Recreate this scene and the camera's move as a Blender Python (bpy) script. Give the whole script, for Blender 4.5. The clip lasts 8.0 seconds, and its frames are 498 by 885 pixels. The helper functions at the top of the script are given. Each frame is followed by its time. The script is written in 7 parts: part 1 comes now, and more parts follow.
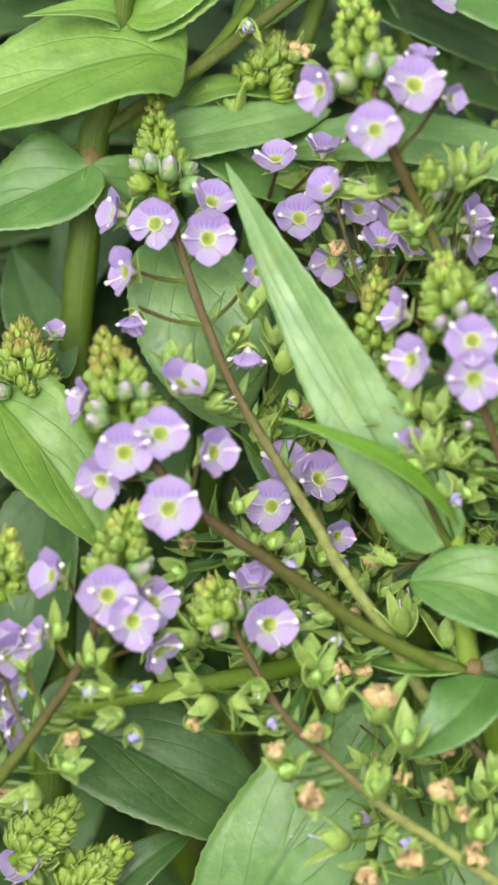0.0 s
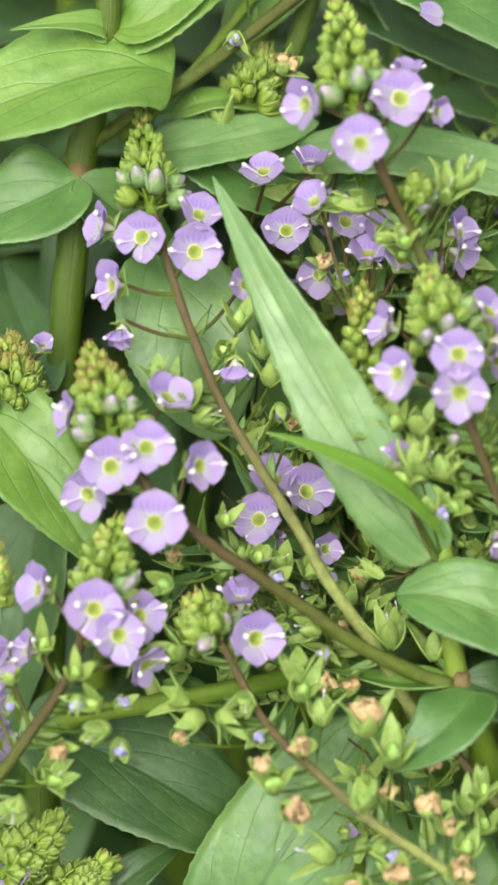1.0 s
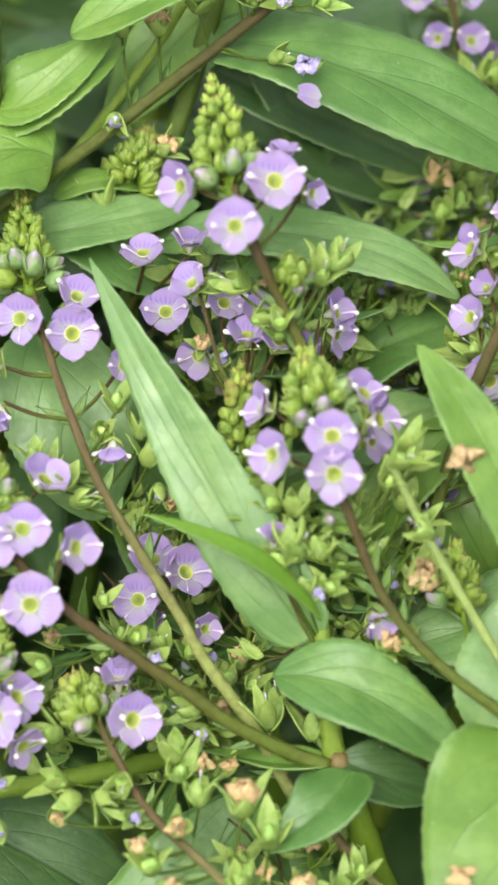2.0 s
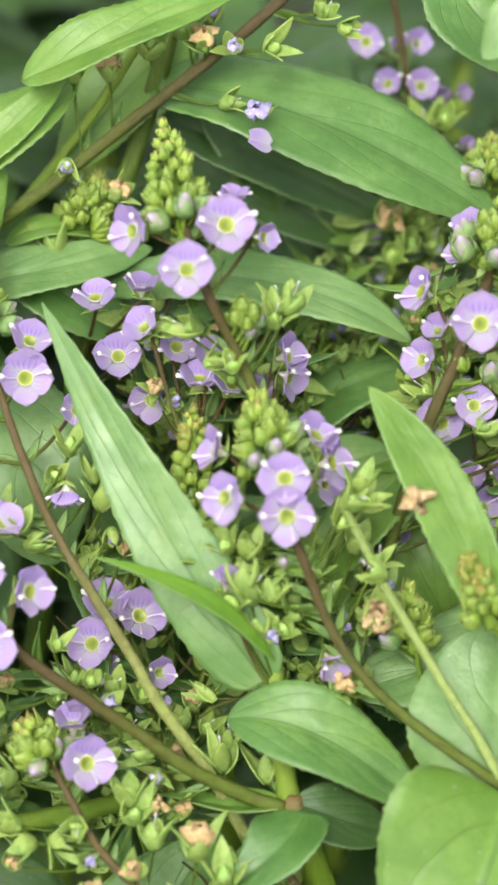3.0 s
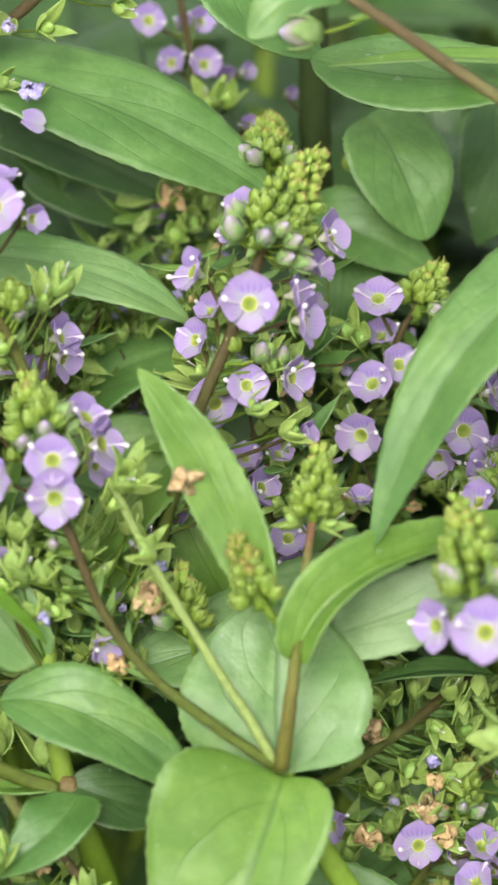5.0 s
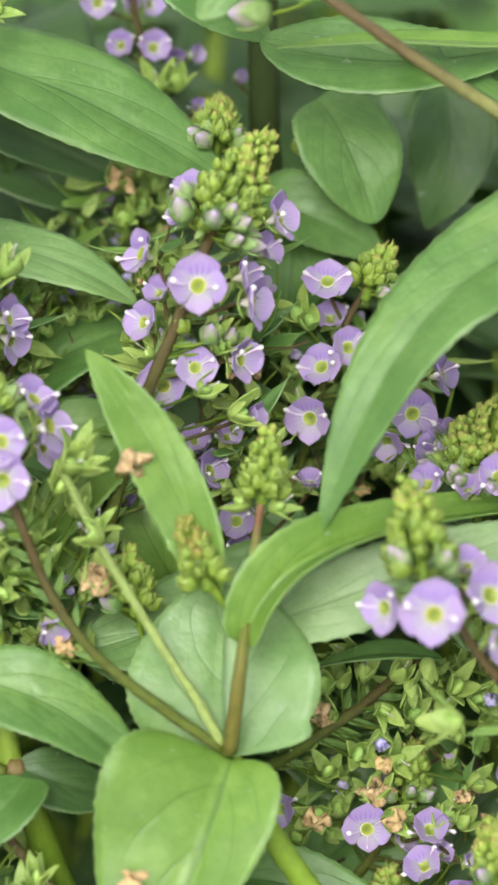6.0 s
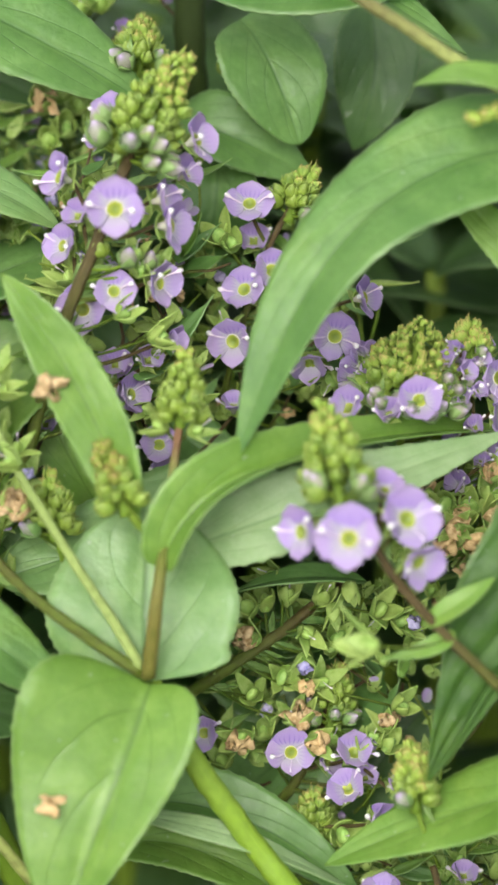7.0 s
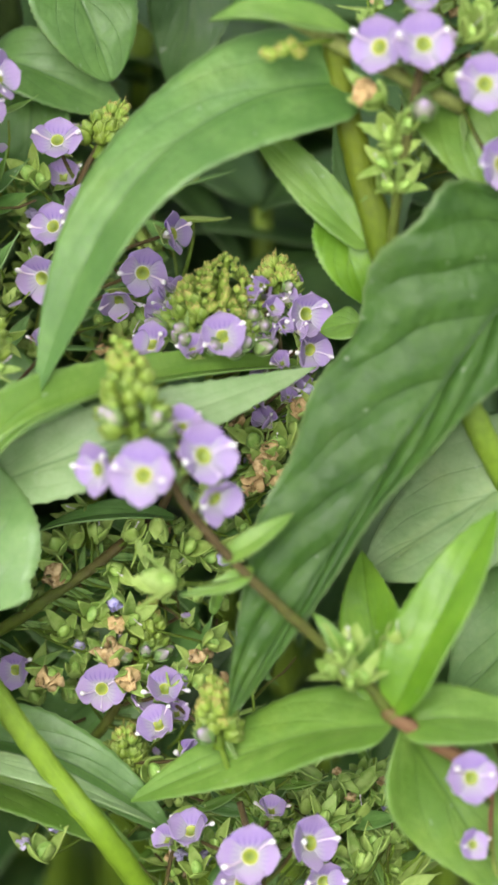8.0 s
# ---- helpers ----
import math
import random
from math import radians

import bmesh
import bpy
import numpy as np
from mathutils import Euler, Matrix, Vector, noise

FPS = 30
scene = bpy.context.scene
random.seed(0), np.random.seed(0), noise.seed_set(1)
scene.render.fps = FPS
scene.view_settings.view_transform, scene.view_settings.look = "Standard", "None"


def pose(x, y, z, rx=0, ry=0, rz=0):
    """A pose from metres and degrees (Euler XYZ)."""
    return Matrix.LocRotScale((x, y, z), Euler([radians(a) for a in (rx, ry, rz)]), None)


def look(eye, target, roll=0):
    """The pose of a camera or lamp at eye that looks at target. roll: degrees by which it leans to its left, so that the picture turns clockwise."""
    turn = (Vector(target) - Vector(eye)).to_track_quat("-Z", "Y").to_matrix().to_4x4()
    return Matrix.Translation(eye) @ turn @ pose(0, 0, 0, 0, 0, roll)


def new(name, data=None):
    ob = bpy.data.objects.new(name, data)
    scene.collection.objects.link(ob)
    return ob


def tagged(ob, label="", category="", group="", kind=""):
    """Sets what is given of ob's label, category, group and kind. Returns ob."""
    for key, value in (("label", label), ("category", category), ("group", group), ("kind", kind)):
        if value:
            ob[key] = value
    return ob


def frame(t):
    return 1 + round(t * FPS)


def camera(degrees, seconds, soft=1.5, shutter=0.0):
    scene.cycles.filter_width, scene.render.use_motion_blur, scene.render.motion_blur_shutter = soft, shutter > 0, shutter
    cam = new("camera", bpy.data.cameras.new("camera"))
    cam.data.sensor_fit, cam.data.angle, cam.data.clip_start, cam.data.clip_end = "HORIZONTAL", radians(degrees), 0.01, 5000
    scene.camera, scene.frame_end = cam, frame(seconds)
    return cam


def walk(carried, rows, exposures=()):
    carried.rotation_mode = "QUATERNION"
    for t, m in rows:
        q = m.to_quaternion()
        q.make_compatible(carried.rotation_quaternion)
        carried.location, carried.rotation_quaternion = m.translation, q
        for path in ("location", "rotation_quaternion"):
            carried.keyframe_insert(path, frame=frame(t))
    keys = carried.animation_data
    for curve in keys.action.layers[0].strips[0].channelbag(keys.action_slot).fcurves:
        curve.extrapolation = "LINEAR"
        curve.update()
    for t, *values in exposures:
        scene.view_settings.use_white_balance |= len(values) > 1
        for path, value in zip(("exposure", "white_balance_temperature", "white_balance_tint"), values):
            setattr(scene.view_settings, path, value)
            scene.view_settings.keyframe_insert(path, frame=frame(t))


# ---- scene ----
BANK = pose(0, 0, 0.30, 60, 0, 0)      # the face of the plant bank: x along it, y up its slope, z out of it
MM = 0.001

cam = camera(8.0, 8.0, soft=3.0)
cam.data.dof.use_dof = True
cam.data.dof.focus_distance, cam.data.dof.aperture_fstop = 0.424, 22.0
PATH = [
    (0, -23.052, -3.322, 418.485, -1.7220, 0.6843, 0.5958),
    (0.5, -25.112, -3.952, 418.222, -1.7219, 0.8167, 0.5996),
    (1, -18.513, -1.082, 418.236, -1.8119, 1.1012, 0.5238),
    (1.5, -7.646, 2.421, 418.819, -1.5612, 1.1869, 0.4483),
    (1.7, -5.794, 2.883, 418.893, -1.3714, 1.1113, 0.4403),
    (3, -6.085, 0.580, 420.210, -0.0280, 0.0772, 0.1312),
    (3.5, 0.000, 0.000, 420.440, 0.0000, -0.0000, 0.0000),
    (4, 8.639, 1.484, 419.507, -0.4575, 0.1243, -0.1637),
    (4.5, 13.478, 3.226, 419.238, -0.7752, -0.1652, -0.2115),
    (5, 16.766, 2.631, 419.862, -0.6210, -0.4467, -0.2737),
    (5.2, 18.606, 2.057, 419.864, -0.5099, -0.5445, -0.2905),
    (6.3, 17.110, -0.468, 418.764, -0.7224, -1.3542, -0.2867),
    (6.5, 17.809, -0.959, 418.671, -0.9043, -1.3744, -0.3758),
    (7, 30.409, 2.125, 417.900, -2.0769, -0.6968, -0.4368),
    (7.5, 43.037, 5.039, 417.734, -3.0247, -0.3698, -0.6323),
    (8, 54.593, 2.163, 417.995, -3.1336, -0.5265, -0.7133),
]
walk(cam, [(t, BANK @ pose(u * MM, v * MM, w * MM, rx, ry, rz)) for t, u, v, w, rx, ry, rz in PATH],
     exposures=[(0.0, 1.05), (3.0, 1.13), (6.5, 1.0), (8.0, 1.02)])

# ---- light: a bright, thinly overcast sky ----
world = bpy.data.worlds.new("world")
scene.world = world
world.use_nodes = True
wn = world.node_tree
wn.nodes.clear()
sky = wn.nodes.new("ShaderNodeTexSky")
sky.sky_type, sky.sun_disc = "NISHITA", False
sky.sun_elevation, sky.sun_rotation = radians(45), radians(196)
sky.dust_density = 4.0
haze = wn.nodes.new("ShaderNodeHueSaturation")
haze.inputs["Saturation"].default_value = 0.25
back = wn.nodes.new("ShaderNodeBackground")
back.inputs["Strength"].default_value = 0.15
wout = wn.nodes.new("ShaderNodeOutputWorld")
wn.links.new(sky.outputs[0], haze.inputs["Color"])
wn.links.new(haze.outputs[0], back.inputs["Color"])
wn.links.new(back.outputs[0], wout.inputs["Surface"])
sun_data = bpy.data.lights.new("sun", "SUN")
sun_data.energy, sun_data.angle, sun_data.color = 0.85, radians(40), (1.0, 0.97, 0.92)
sun = new("sun", sun_data)
sun.matrix_world = look((-0.42, -1.4, 1.78), (0, 0, 0.3))


# ---- materials ----
class Mat:
    """A node material under construction."""

    def __init__(self, name, rough=0.5, spec=0.4):
        self.m = bpy.data.materials.new(name)
        self.m.use_nodes = True
        self.t = self.m.node_tree
        self.b = self.t.nodes["Principled BSDF"]
        self.out = self.t.nodes["Material Output"]
        self.b.inputs["Roughness"].default_value = rough
        self.b.inputs["Specular IOR Level"].default_value = spec

    def node(self, kind, **ins):
        n = self.t.nodes.new(kind)
        for key, value in ins.items():
            self.put(n.inputs[int(key[1:]) if key[0] == "i" and key[1:].isdigit() else key], value)
        return n

    def put(self, socket, value):
        if isinstance(value, bpy.types.NodeSocket):
            self.t.links.new(value, socket)
        else:
            socket.default_value = value

    def math(self, op, a, b=0.0, c=0.0):
        n = self.t.nodes.new("ShaderNodeMath")
        n.operation = op
        for i, v in enumerate((a, b, c)):
            self.put(n.inputs[i], v)
        return n.outputs[0]

    def mix(self, f, a, b):
        n = self.t.nodes.new("ShaderNodeMix")
        n.data_type = "RGBA"
        for i, v in ((0, f), (6, a), (7, b)):
            self.put(n.inputs[i], v)
        return n.outputs[2]

    def step(self, v, lo, hi, to0=0.0, to1=1.0):
        n = self.t.nodes.new("ShaderNodeMapRange")
        n.interpolation_type = "SMOOTHSTEP"
        for i, x in enumerate((v, lo, hi, to0, to1)):
            self.put(n.inputs[i], x)
        return n.outputs[0]

    def noise(self, scale, detail=3.0, vec=None, rough=0.55):
        n = self.t.nodes.new("ShaderNodeTexNoise")
        n.inputs["Scale"].default_value, n.inputs["Detail"].default_value = scale, detail
        n.inputs["Roughness"].default_value = rough
        if vec is None:
            vec = self.t.nodes.new("ShaderNodeNewGeometry").outputs["Position"]
        self.t.links.new(vec, n.inputs["Vector"])
        return n.outputs[0]

    def uv(self):
        n = self.t.nodes.new("ShaderNodeUVMap")
        s = self.t.nodes.new("ShaderNodeSeparateXYZ")
        self.t.links.new(n.outputs[0], s.inputs[0])
        return s.outputs[0], s.outputs[1]

    def chance(self):
        return self.t.nodes.new("ShaderNodeObjectInfo").outputs["Random"]

    def bump(self, height, strength, dist):
        n = self.t.nodes.new("ShaderNodeBump")
        n.inputs["Strength"].default_value, n.inputs["Distance"].default_value = strength, dist
        self.t.links.new(height, n.inputs["Height"])
        self.t.links.new(n.outputs[0], self.b.inputs["Normal"])

    def colour(self, value, thin=0.0, glow=None):
        """Sets the base colour; thin: the share of light that passes through a blade or petal."""
        self.put(self.b.inputs["Base Color"], value)
        if thin:
            tr = self.t.nodes.new("ShaderNodeBsdfTranslucent")
            self.put(tr.inputs["Color"], value if glow is None else glow)
            mx = self.t.nodes.new("ShaderNodeMixShader")
            mx.inputs[0].default_value = thin
            self.t.links.new(self.b.outputs[0], mx.inputs[1])
            self.t.links.new(tr.outputs[0], mx.inputs[2])
            self.t.links.new(mx.outputs[0], self.out.inputs["Surface"])
        return self.m


def leaf_material(name, deep, pale, glow, rough, veins, sweep=0.75, spec=0.6, relief=0.4):
    """A waxy blade: mottled ground, a creased midrib with a pale flank, few sweeping side veins and a fine net."""
    k = Mat(name, rough, spec)
    s, j = k.uv()
    across = k.math("ABSOLUTE", k.math("SUBTRACT", k.math("MULTIPLY", j, 2.0), 1.0))
    wob, patch, grain, fine = k.noise(120, 3), k.noise(45, 4), k.noise(1500, 3), k.noise(420, 4)
    frost = (pale[0] * 1.28, pale[1] * 1.18, pale[2] * 1.3, 1)
    base = k.mix(k.step(patch, 0.3, 0.7), deep, pale)
    base = k.mix(k.step(k.chance(), 0.0, 1.0, 0.0, 0.3), base, pale)
    base = k.mix(k.step(fine, 0.35, 0.75, 0.0, 0.5), base, deep)
    base = k.mix(k.step(k.noise(170, 5), 0.40, 0.66, 0.0, 0.65), base, frost)
    base = k.mix(k.step(k.noise(300, 5), 0.45, 0.68, 0.0, 0.45), base, (deep[0] * 0.75, deep[1] * 0.8, deep[2] * 0.7, 1))
    # side veins sweep from the midrib towards the tip
    run = k.math("SUBTRACT", k.math("MULTIPLY", s, veins), k.math("MULTIPLY", k.math("POWER", across, 1.2), sweep * veins))
    run = k.math("ADD", run, k.math("ADD", k.math("MULTIPLY", wob, 0.3), k.math("SUBTRACT", k.math("MULTIPLY", patch, 0.4), 0.35)))
    saw = k.math("ABSOLUTE", k.math("SUBTRACT", k.math("FRACT", run), 0.5))
    fade = k.math("MULTIPLY", k.step(across, 0.5, 0.95, 1.0, 0.15), k.step(wob, 0.3, 0.6, 0.55, 1.0))
    side = k.math("MULTIPLY", k.step(saw, 0.0, 0.06, 0.75, 0.0), fade)
    flank = k.math("MULTIPLY", k.math("MULTIPLY", k.step(saw, 0.03, 0.06), k.step(saw, 0.06, 0.20, 0.2, 0.0)), fade)
    net = k.t.nodes.new("ShaderNodeTexVoronoi")
    net.feature = "DISTANCE_TO_EDGE"
    net.inputs["Scale"].default_value = 430
    k.t.links.new(k.t.nodes.new("ShaderNodeNewGeometry").outputs["Position"], net.inputs["Vector"])
    small = k.step(net.outputs["Distance"], 0.0, 0.10, 0.12, 0.0)
    crease = k.step(across, 0.008, 0.055, 0.95, 0.0)
    rib = k.math("MULTIPLY", k.step(across, 0.03, 0.07), k.step(across, 0.07, 0.20, 0.5, 0.0))
    line = k.math("MAXIMUM", k.math("MAXIMUM", side, small), crease)
    col = k.mix(k.math("MULTIPLY", line, 0.62), base, (deep[0] * 0.42, deep[1] * 0.5, deep[2] * 0.45, 1))
    col = k.mix(k.math("MAXIMUM", k.math("MULTIPLY", rib, 0.5), k.math("MULTIPLY", flank, 0.5)), col, (pale[0] * 1.25, pale[1] * 1.15, pale[2] * 1.05, 1))
    col = k.mix(k.step(across, 0.955, 0.985, 0.0, 0.45), col, (0.30, 0.42, 0.18, 1))
    col = k.mix(k.step(k.noise(70, 4), 0.55, 0.75, 0.0, 0.35), col, (pale[0] * 1.4, pale[1] * 1.12, pale[2] * 0.7, 1))
    col = k.mix(k.step(k.noise(1100, 4), 0.38, 0.68, 0.0, 0.25), col, (deep[0] * 0.8, deep[1] * 0.85, deep[2] * 0.75, 1))
    # pale flecks and a few brown scars
    col = k.mix(k.step(k.noise(800, 1), 0.75, 0.79, 0.0, 0.35), col, (0.5, 0.58, 0.42, 1))
    col = k.mix(k.step(k.noise(95, 2), 0.745, 0.775, 0.0, 0.55), col, (0.16, 0.10, 0.04, 1))
    h = k.math("SUBTRACT", k.math("MULTIPLY", grain, 0.18), k.math("MULTIPLY", line, 0.6))
    h = k.math("ADD", k.math("ADD", h, k.math("MULTIPLY", fine, 0.8)), k.math("MULTIPLY", k.step(saw, 0.0, 0.3), 0.12 + 1.2 * max(0.0, relief - 0.45)))
    h = k.math("ADD", h, k.math("MULTIPLY", k.noise(210, 3), 1.8))
    k.bump(h, relief, 0.0004)
    k.put(k.b.inputs["Roughness"], k.step(fine, 0.3, 0.7, rough - 0.07, rough + 0.1))
    return k.colour(col, 0.34, glow)


def petal_material(name, vein, white_end):
    """Lilac with a white eye; dark guide lines fan out of it on the upper petals."""
    k = Mat(name, 0.55, 0.25)
    s, j = k.uv()
    wob = k.noise(500, 2)
    fan = k.math("ABSOLUTE", k.math("SUBTRACT", k.math("FRACT", k.math("ADD", k.math("MULTIPLY", j, 7.0), k.math("MULTIPLY", k.noise(600, 2), 0.5))), 0.5))
    reach = k.math("ADD", s, k.math("MULTIPLY", k.noise(1100, 2), 0.34))
    line = k.math("MULTIPLY", k.step(fan, 0.02, 0.24, 1.0, 0.0), k.math("MULTIPLY", k.step(s, 0.06, 0.14), k.step(reach, 0.28, 0.62, 1.0, 0.0)))
    faint = k.math("MULTIPLY", k.step(fan, 0.0, 0.14, 0.06, 0.0), k.step(s, 0.3, 0.95, 1.0, 0.2))
    lilac = k.mix(k.step(k.chance(), 0, 1), (0.45, 0.345, 0.60, 1), (0.50, 0.38, 0.60, 1))
    lilac = k.mix(k.step(s, 0.45, 1.0, 0.0, 0.55), lilac, (0.51, 0.415, 0.605, 1))
    lilac = k.mix(k.step(k.noise(420, 3), 0.35, 0.7, 0.0, 0.4), lilac, (0.51, 0.425, 0.61, 1))
    hot = k.math("MULTIPLY", k.step(s, 0.02, 0.15), k.step(k.math("ADD", s, k.math("MULTIPLY", wob, 0.3)), 0.35, 0.95, 0.85, 0.0))
    lilac = k.mix(k.math("MULTIPLY", hot, vein), lilac, (0.36, 0.24, 0.60, 1))
    white = k.step(k.math("ADD", s, k.math("MULTIPLY", k.math("SUBTRACT", wob, 0.5), 0.25)), 0.0, white_end, 0.9, 0.0)
    col = k.mix(white, lilac, (0.50, 0.49, 0.525, 1))
    col = k.mix(k.math("MULTIPLY", line, vein), col, (0.17, 0.10, 0.46, 1))
    col = k.mix(faint, col, (0.36, 0.25, 0.58, 1))
    k.bump(k.math("ADD", k.noise(2500, 2), k.math("MULTIPLY", k.math("ADD", line, k.math("MULTIPLY", faint, 3.0)), 0.5)), 0.2, 0.0002)
    return k.colour(col, 0.4)


def stem_material(name, low, high, rough=0.42):
    k = Mat(name, rough, 0.22)
    s, j = k.uv()
    streak = k.node("ShaderNodeCombineXYZ", X=k.math("MULTIPLY", s, 6.0), Y=k.math("MULTIPLY", j, 30.0)).outputs[0]
    n1, n2 = k.noise(1.0, 4, streak), k.noise(900, 3)
    col = k.mix(k.step(k.math("ADD", s, k.math("MULTIPLY", n1, 0.5)), 0.45, 0.95), low, high)
    col = k.mix(k.step(n2, 0.4, 0.7, 0.0, 0.4), col, (high[0] * 0.55, high[1] * 0.6, high[2] * 0.5, 1))
    col = k.mix(k.step(n1, 0.5, 0.75, 0.0, 0.35), col, (low[0] * 1.4, low[1] * 1.3, low[2] * 1.2, 1))
    k.bump(k.math("ADD", n1, k.math("MULTIPLY", n2, 0.4)), 0.45, 0.0005)
    return k.colour(col)


def skin_material(name, a, b, tip=None, rough=0.45, thin=0.12, scale=900):
    """Buds, sepals and pods: two tones mottled; the tip colour comes in along the length."""
    k = Mat(name, rough, 0.4)
    s, _ = k.uv()
    col = k.mix(k.step(k.noise(scale, 3), 0.35, 0.65), a, b)
    col = k.mix(k.step(k.chance(), 0.0, 1.0, 0.0, 0.5), col, (b[0] * 1.2, b[1] * 1.1, b[2] * 0.9, 1))
    if tip:
        col = k.mix(k.step(s, 0.62, 1.0), col, tip)
    k.bump(k.noise(3000, 3), 0.3, 0.0002)
    return k.colour(col, thin)


VEINS = {"mature": 3.3, "young": 3.0, "fresh": 3.0, "pale": 3.3, "deep": 4.6, "underside_sheen": 3.3, "quilted": 6.2}
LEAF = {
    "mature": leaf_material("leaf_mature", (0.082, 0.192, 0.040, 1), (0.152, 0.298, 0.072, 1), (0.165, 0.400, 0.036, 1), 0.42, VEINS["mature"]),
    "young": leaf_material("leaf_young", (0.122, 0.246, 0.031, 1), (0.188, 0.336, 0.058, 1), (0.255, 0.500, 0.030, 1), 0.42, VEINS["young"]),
    # glaucous blades, with the sky's sheen on up-facing leaves lightening the colour
    "pale": leaf_material("leaf_glaucous_sheen", (0.135, 0.268, 0.074, 1), (0.220, 0.375, 0.122, 1), (0.222, 0.475, 0.068, 1), 0.42, VEINS["pale"], spec=0.75),
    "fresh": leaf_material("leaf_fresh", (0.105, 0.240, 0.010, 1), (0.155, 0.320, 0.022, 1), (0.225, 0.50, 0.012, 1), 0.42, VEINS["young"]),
    # dark green blades; also paints the shade onto leaves of the thicket
    "deep": leaf_material("leaf_deep_shaded", (0.042, 0.100, 0.023, 1), (0.078, 0.160, 0.040, 1), (0.110, 0.285, 0.029, 1), 0.45, VEINS["deep"]),
    # pale leaf backs; sky sheen on up-turned blades is in this colour too
    "underside_sheen": leaf_material("leaf_underside_sheen", (0.225, 0.355, 0.140, 1), (0.300, 0.435, 0.200, 1), (0.22, 0.44, 0.08, 1), 0.48, VEINS["underside_sheen"]),
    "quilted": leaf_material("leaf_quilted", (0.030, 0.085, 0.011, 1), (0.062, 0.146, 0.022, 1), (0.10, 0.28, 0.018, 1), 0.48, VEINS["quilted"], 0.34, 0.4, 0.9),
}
PETAL_TOP = petal_material("petal_veined", 0.6, 0.2)
PETAL_SIDE, PETAL = petal_material("petal_side", 0.25, 0.40), petal_material("petal_plain", 0.04, 0.52)
STEM_GREEN = stem_material("stem_green", (0.115, 0.195, 0.016, 1), (0.165, 0.245, 0.028, 1))
STEM_DARK = stem_material("stem_dark", (0.046, 0.088, 0.006, 1), (0.068, 0.108, 0.009, 1))
STEM_OLIVE = stem_material("stem_olive", (0.066, 0.125, 0.005, 1), (0.112, 0.150, 0.008, 1))
# green stem darkened: the shade behind the flowers is put into its colour
STEM_SHADED = stem_material("stem_shaded", (0.018, 0.036, 0.004, 1), (0.028, 0.046, 0.006, 1), 0.7)
STEM_LIME = stem_material("stem_lime", (0.155, 0.265, 0.018, 1), (0.185, 0.295, 0.030, 1))
STEM_FLUSH = stem_material("stem_flushed", (0.138, 0.125, 0.028, 1), (0.115, 0.155, 0.026, 1))
STEM_LIGHT = stem_material("stem_light", (0.26, 0.34, 0.10, 1), (0.20, 0.27, 0.075, 1))
STEM_RED = stem_material("stem_red", (0.20, 0.27, 0.06, 1), (0.17, 0.085, 0.045, 1))
STEM_BROWN = stem_material("stem_brown", (0.082, 0.115, 0.014, 1), (0.070, 0.048, 0.017, 1))
STEM_PALE = stem_material("stem_pale", (0.235, 0.275, 0.075, 1), (0.100, 0.070, 0.030, 1))
BUD_GREEN = skin_material("bud_green", (0.115, 0.205, 0.024, 1), (0.215, 0.315, 0.045, 1), (0.25, 0.33, 0.08, 1), 0.55)
BUD_TIP = skin_material("bud_young", (0.195, 0.325, 0.045, 1), (0.285, 0.39, 0.07, 1), (0.38, 0.31, 0.10, 1), 0.6)
BUD_RED = skin_material("bud_tinged", (0.165, 0.24, 0.032, 1), (0.235, 0.275, 0.048, 1), (0.30, 0.20, 0.07, 1), 0.6)
BUD_LILAC = skin_material("bud_lilac", (0.20, 0.24, 0.14, 1), (0.30, 0.30, 0.26, 1), (0.43, 0.33, 0.49, 1), 0.6)
SEPAL = skin_material("sepal_green", (0.265, 0.42, 0.085, 1), (0.40, 0.54, 0.165, 1), None, 0.55, 0.38)
SEPAL_DULL = skin_material("sepal_dull", (0.125, 0.24, 0.06, 1), (0.225, 0.34, 0.125, 1), None, 0.55, 0.2)
POD = skin_material("pod_green", (0.225, 0.40, 0.08, 1), (0.35, 0.52, 0.14, 1), None, 0.4, 0.15)
DRY = skin_material("withered_petal", (0.36, 0.235, 0.10, 1), (0.62, 0.47, 0.26, 1), None, 0.8, 0.2, 1600)
DRY_BLUE = skin_material("withered_lilac", (0.30, 0.28, 0.60, 1), (0.56, 0.52, 0.78, 1), None, 0.7, 0.25, 1600)
THROAT = skin_material("throat_yellow", (0.26, 0.33, 0.03, 1), (0.36, 0.40, 0.06, 1), (0.15, 0.21, 0.03, 1))
RING = skin_material("throat_white", (0.48, 0.50, 0.38, 1), (0.54, 0.53, 0.50, 1))
STAMEN = skin_material("stamen_white", (0.66, 0.56, 0.76, 1), (0.72, 0.64, 0.79, 1), (0.82, 0.82, 0.78, 1), 0.5, 0.2)


def soil_material():
    k = Mat("wet_soil", 0.7, 0.3)
    a, b = k.noise(9, 6), k.noise(160, 5)
    col = k.mix(k.step(a, 0.35, 0.65), (0.020, 0.017, 0.012, 1), (0.045, 0.038, 0.024, 1))
    col = k.mix(k.step(b, 0.5, 0.75, 0.0, 0.6), col, (0.03, 0.045, 0.018, 1))
    k.bump(b, 0.8, 0.01)
    return k.colour(col)


# ---- builders ----
ORIGIN = {}
LINES = []


def vec(p):
    return Vector(p)


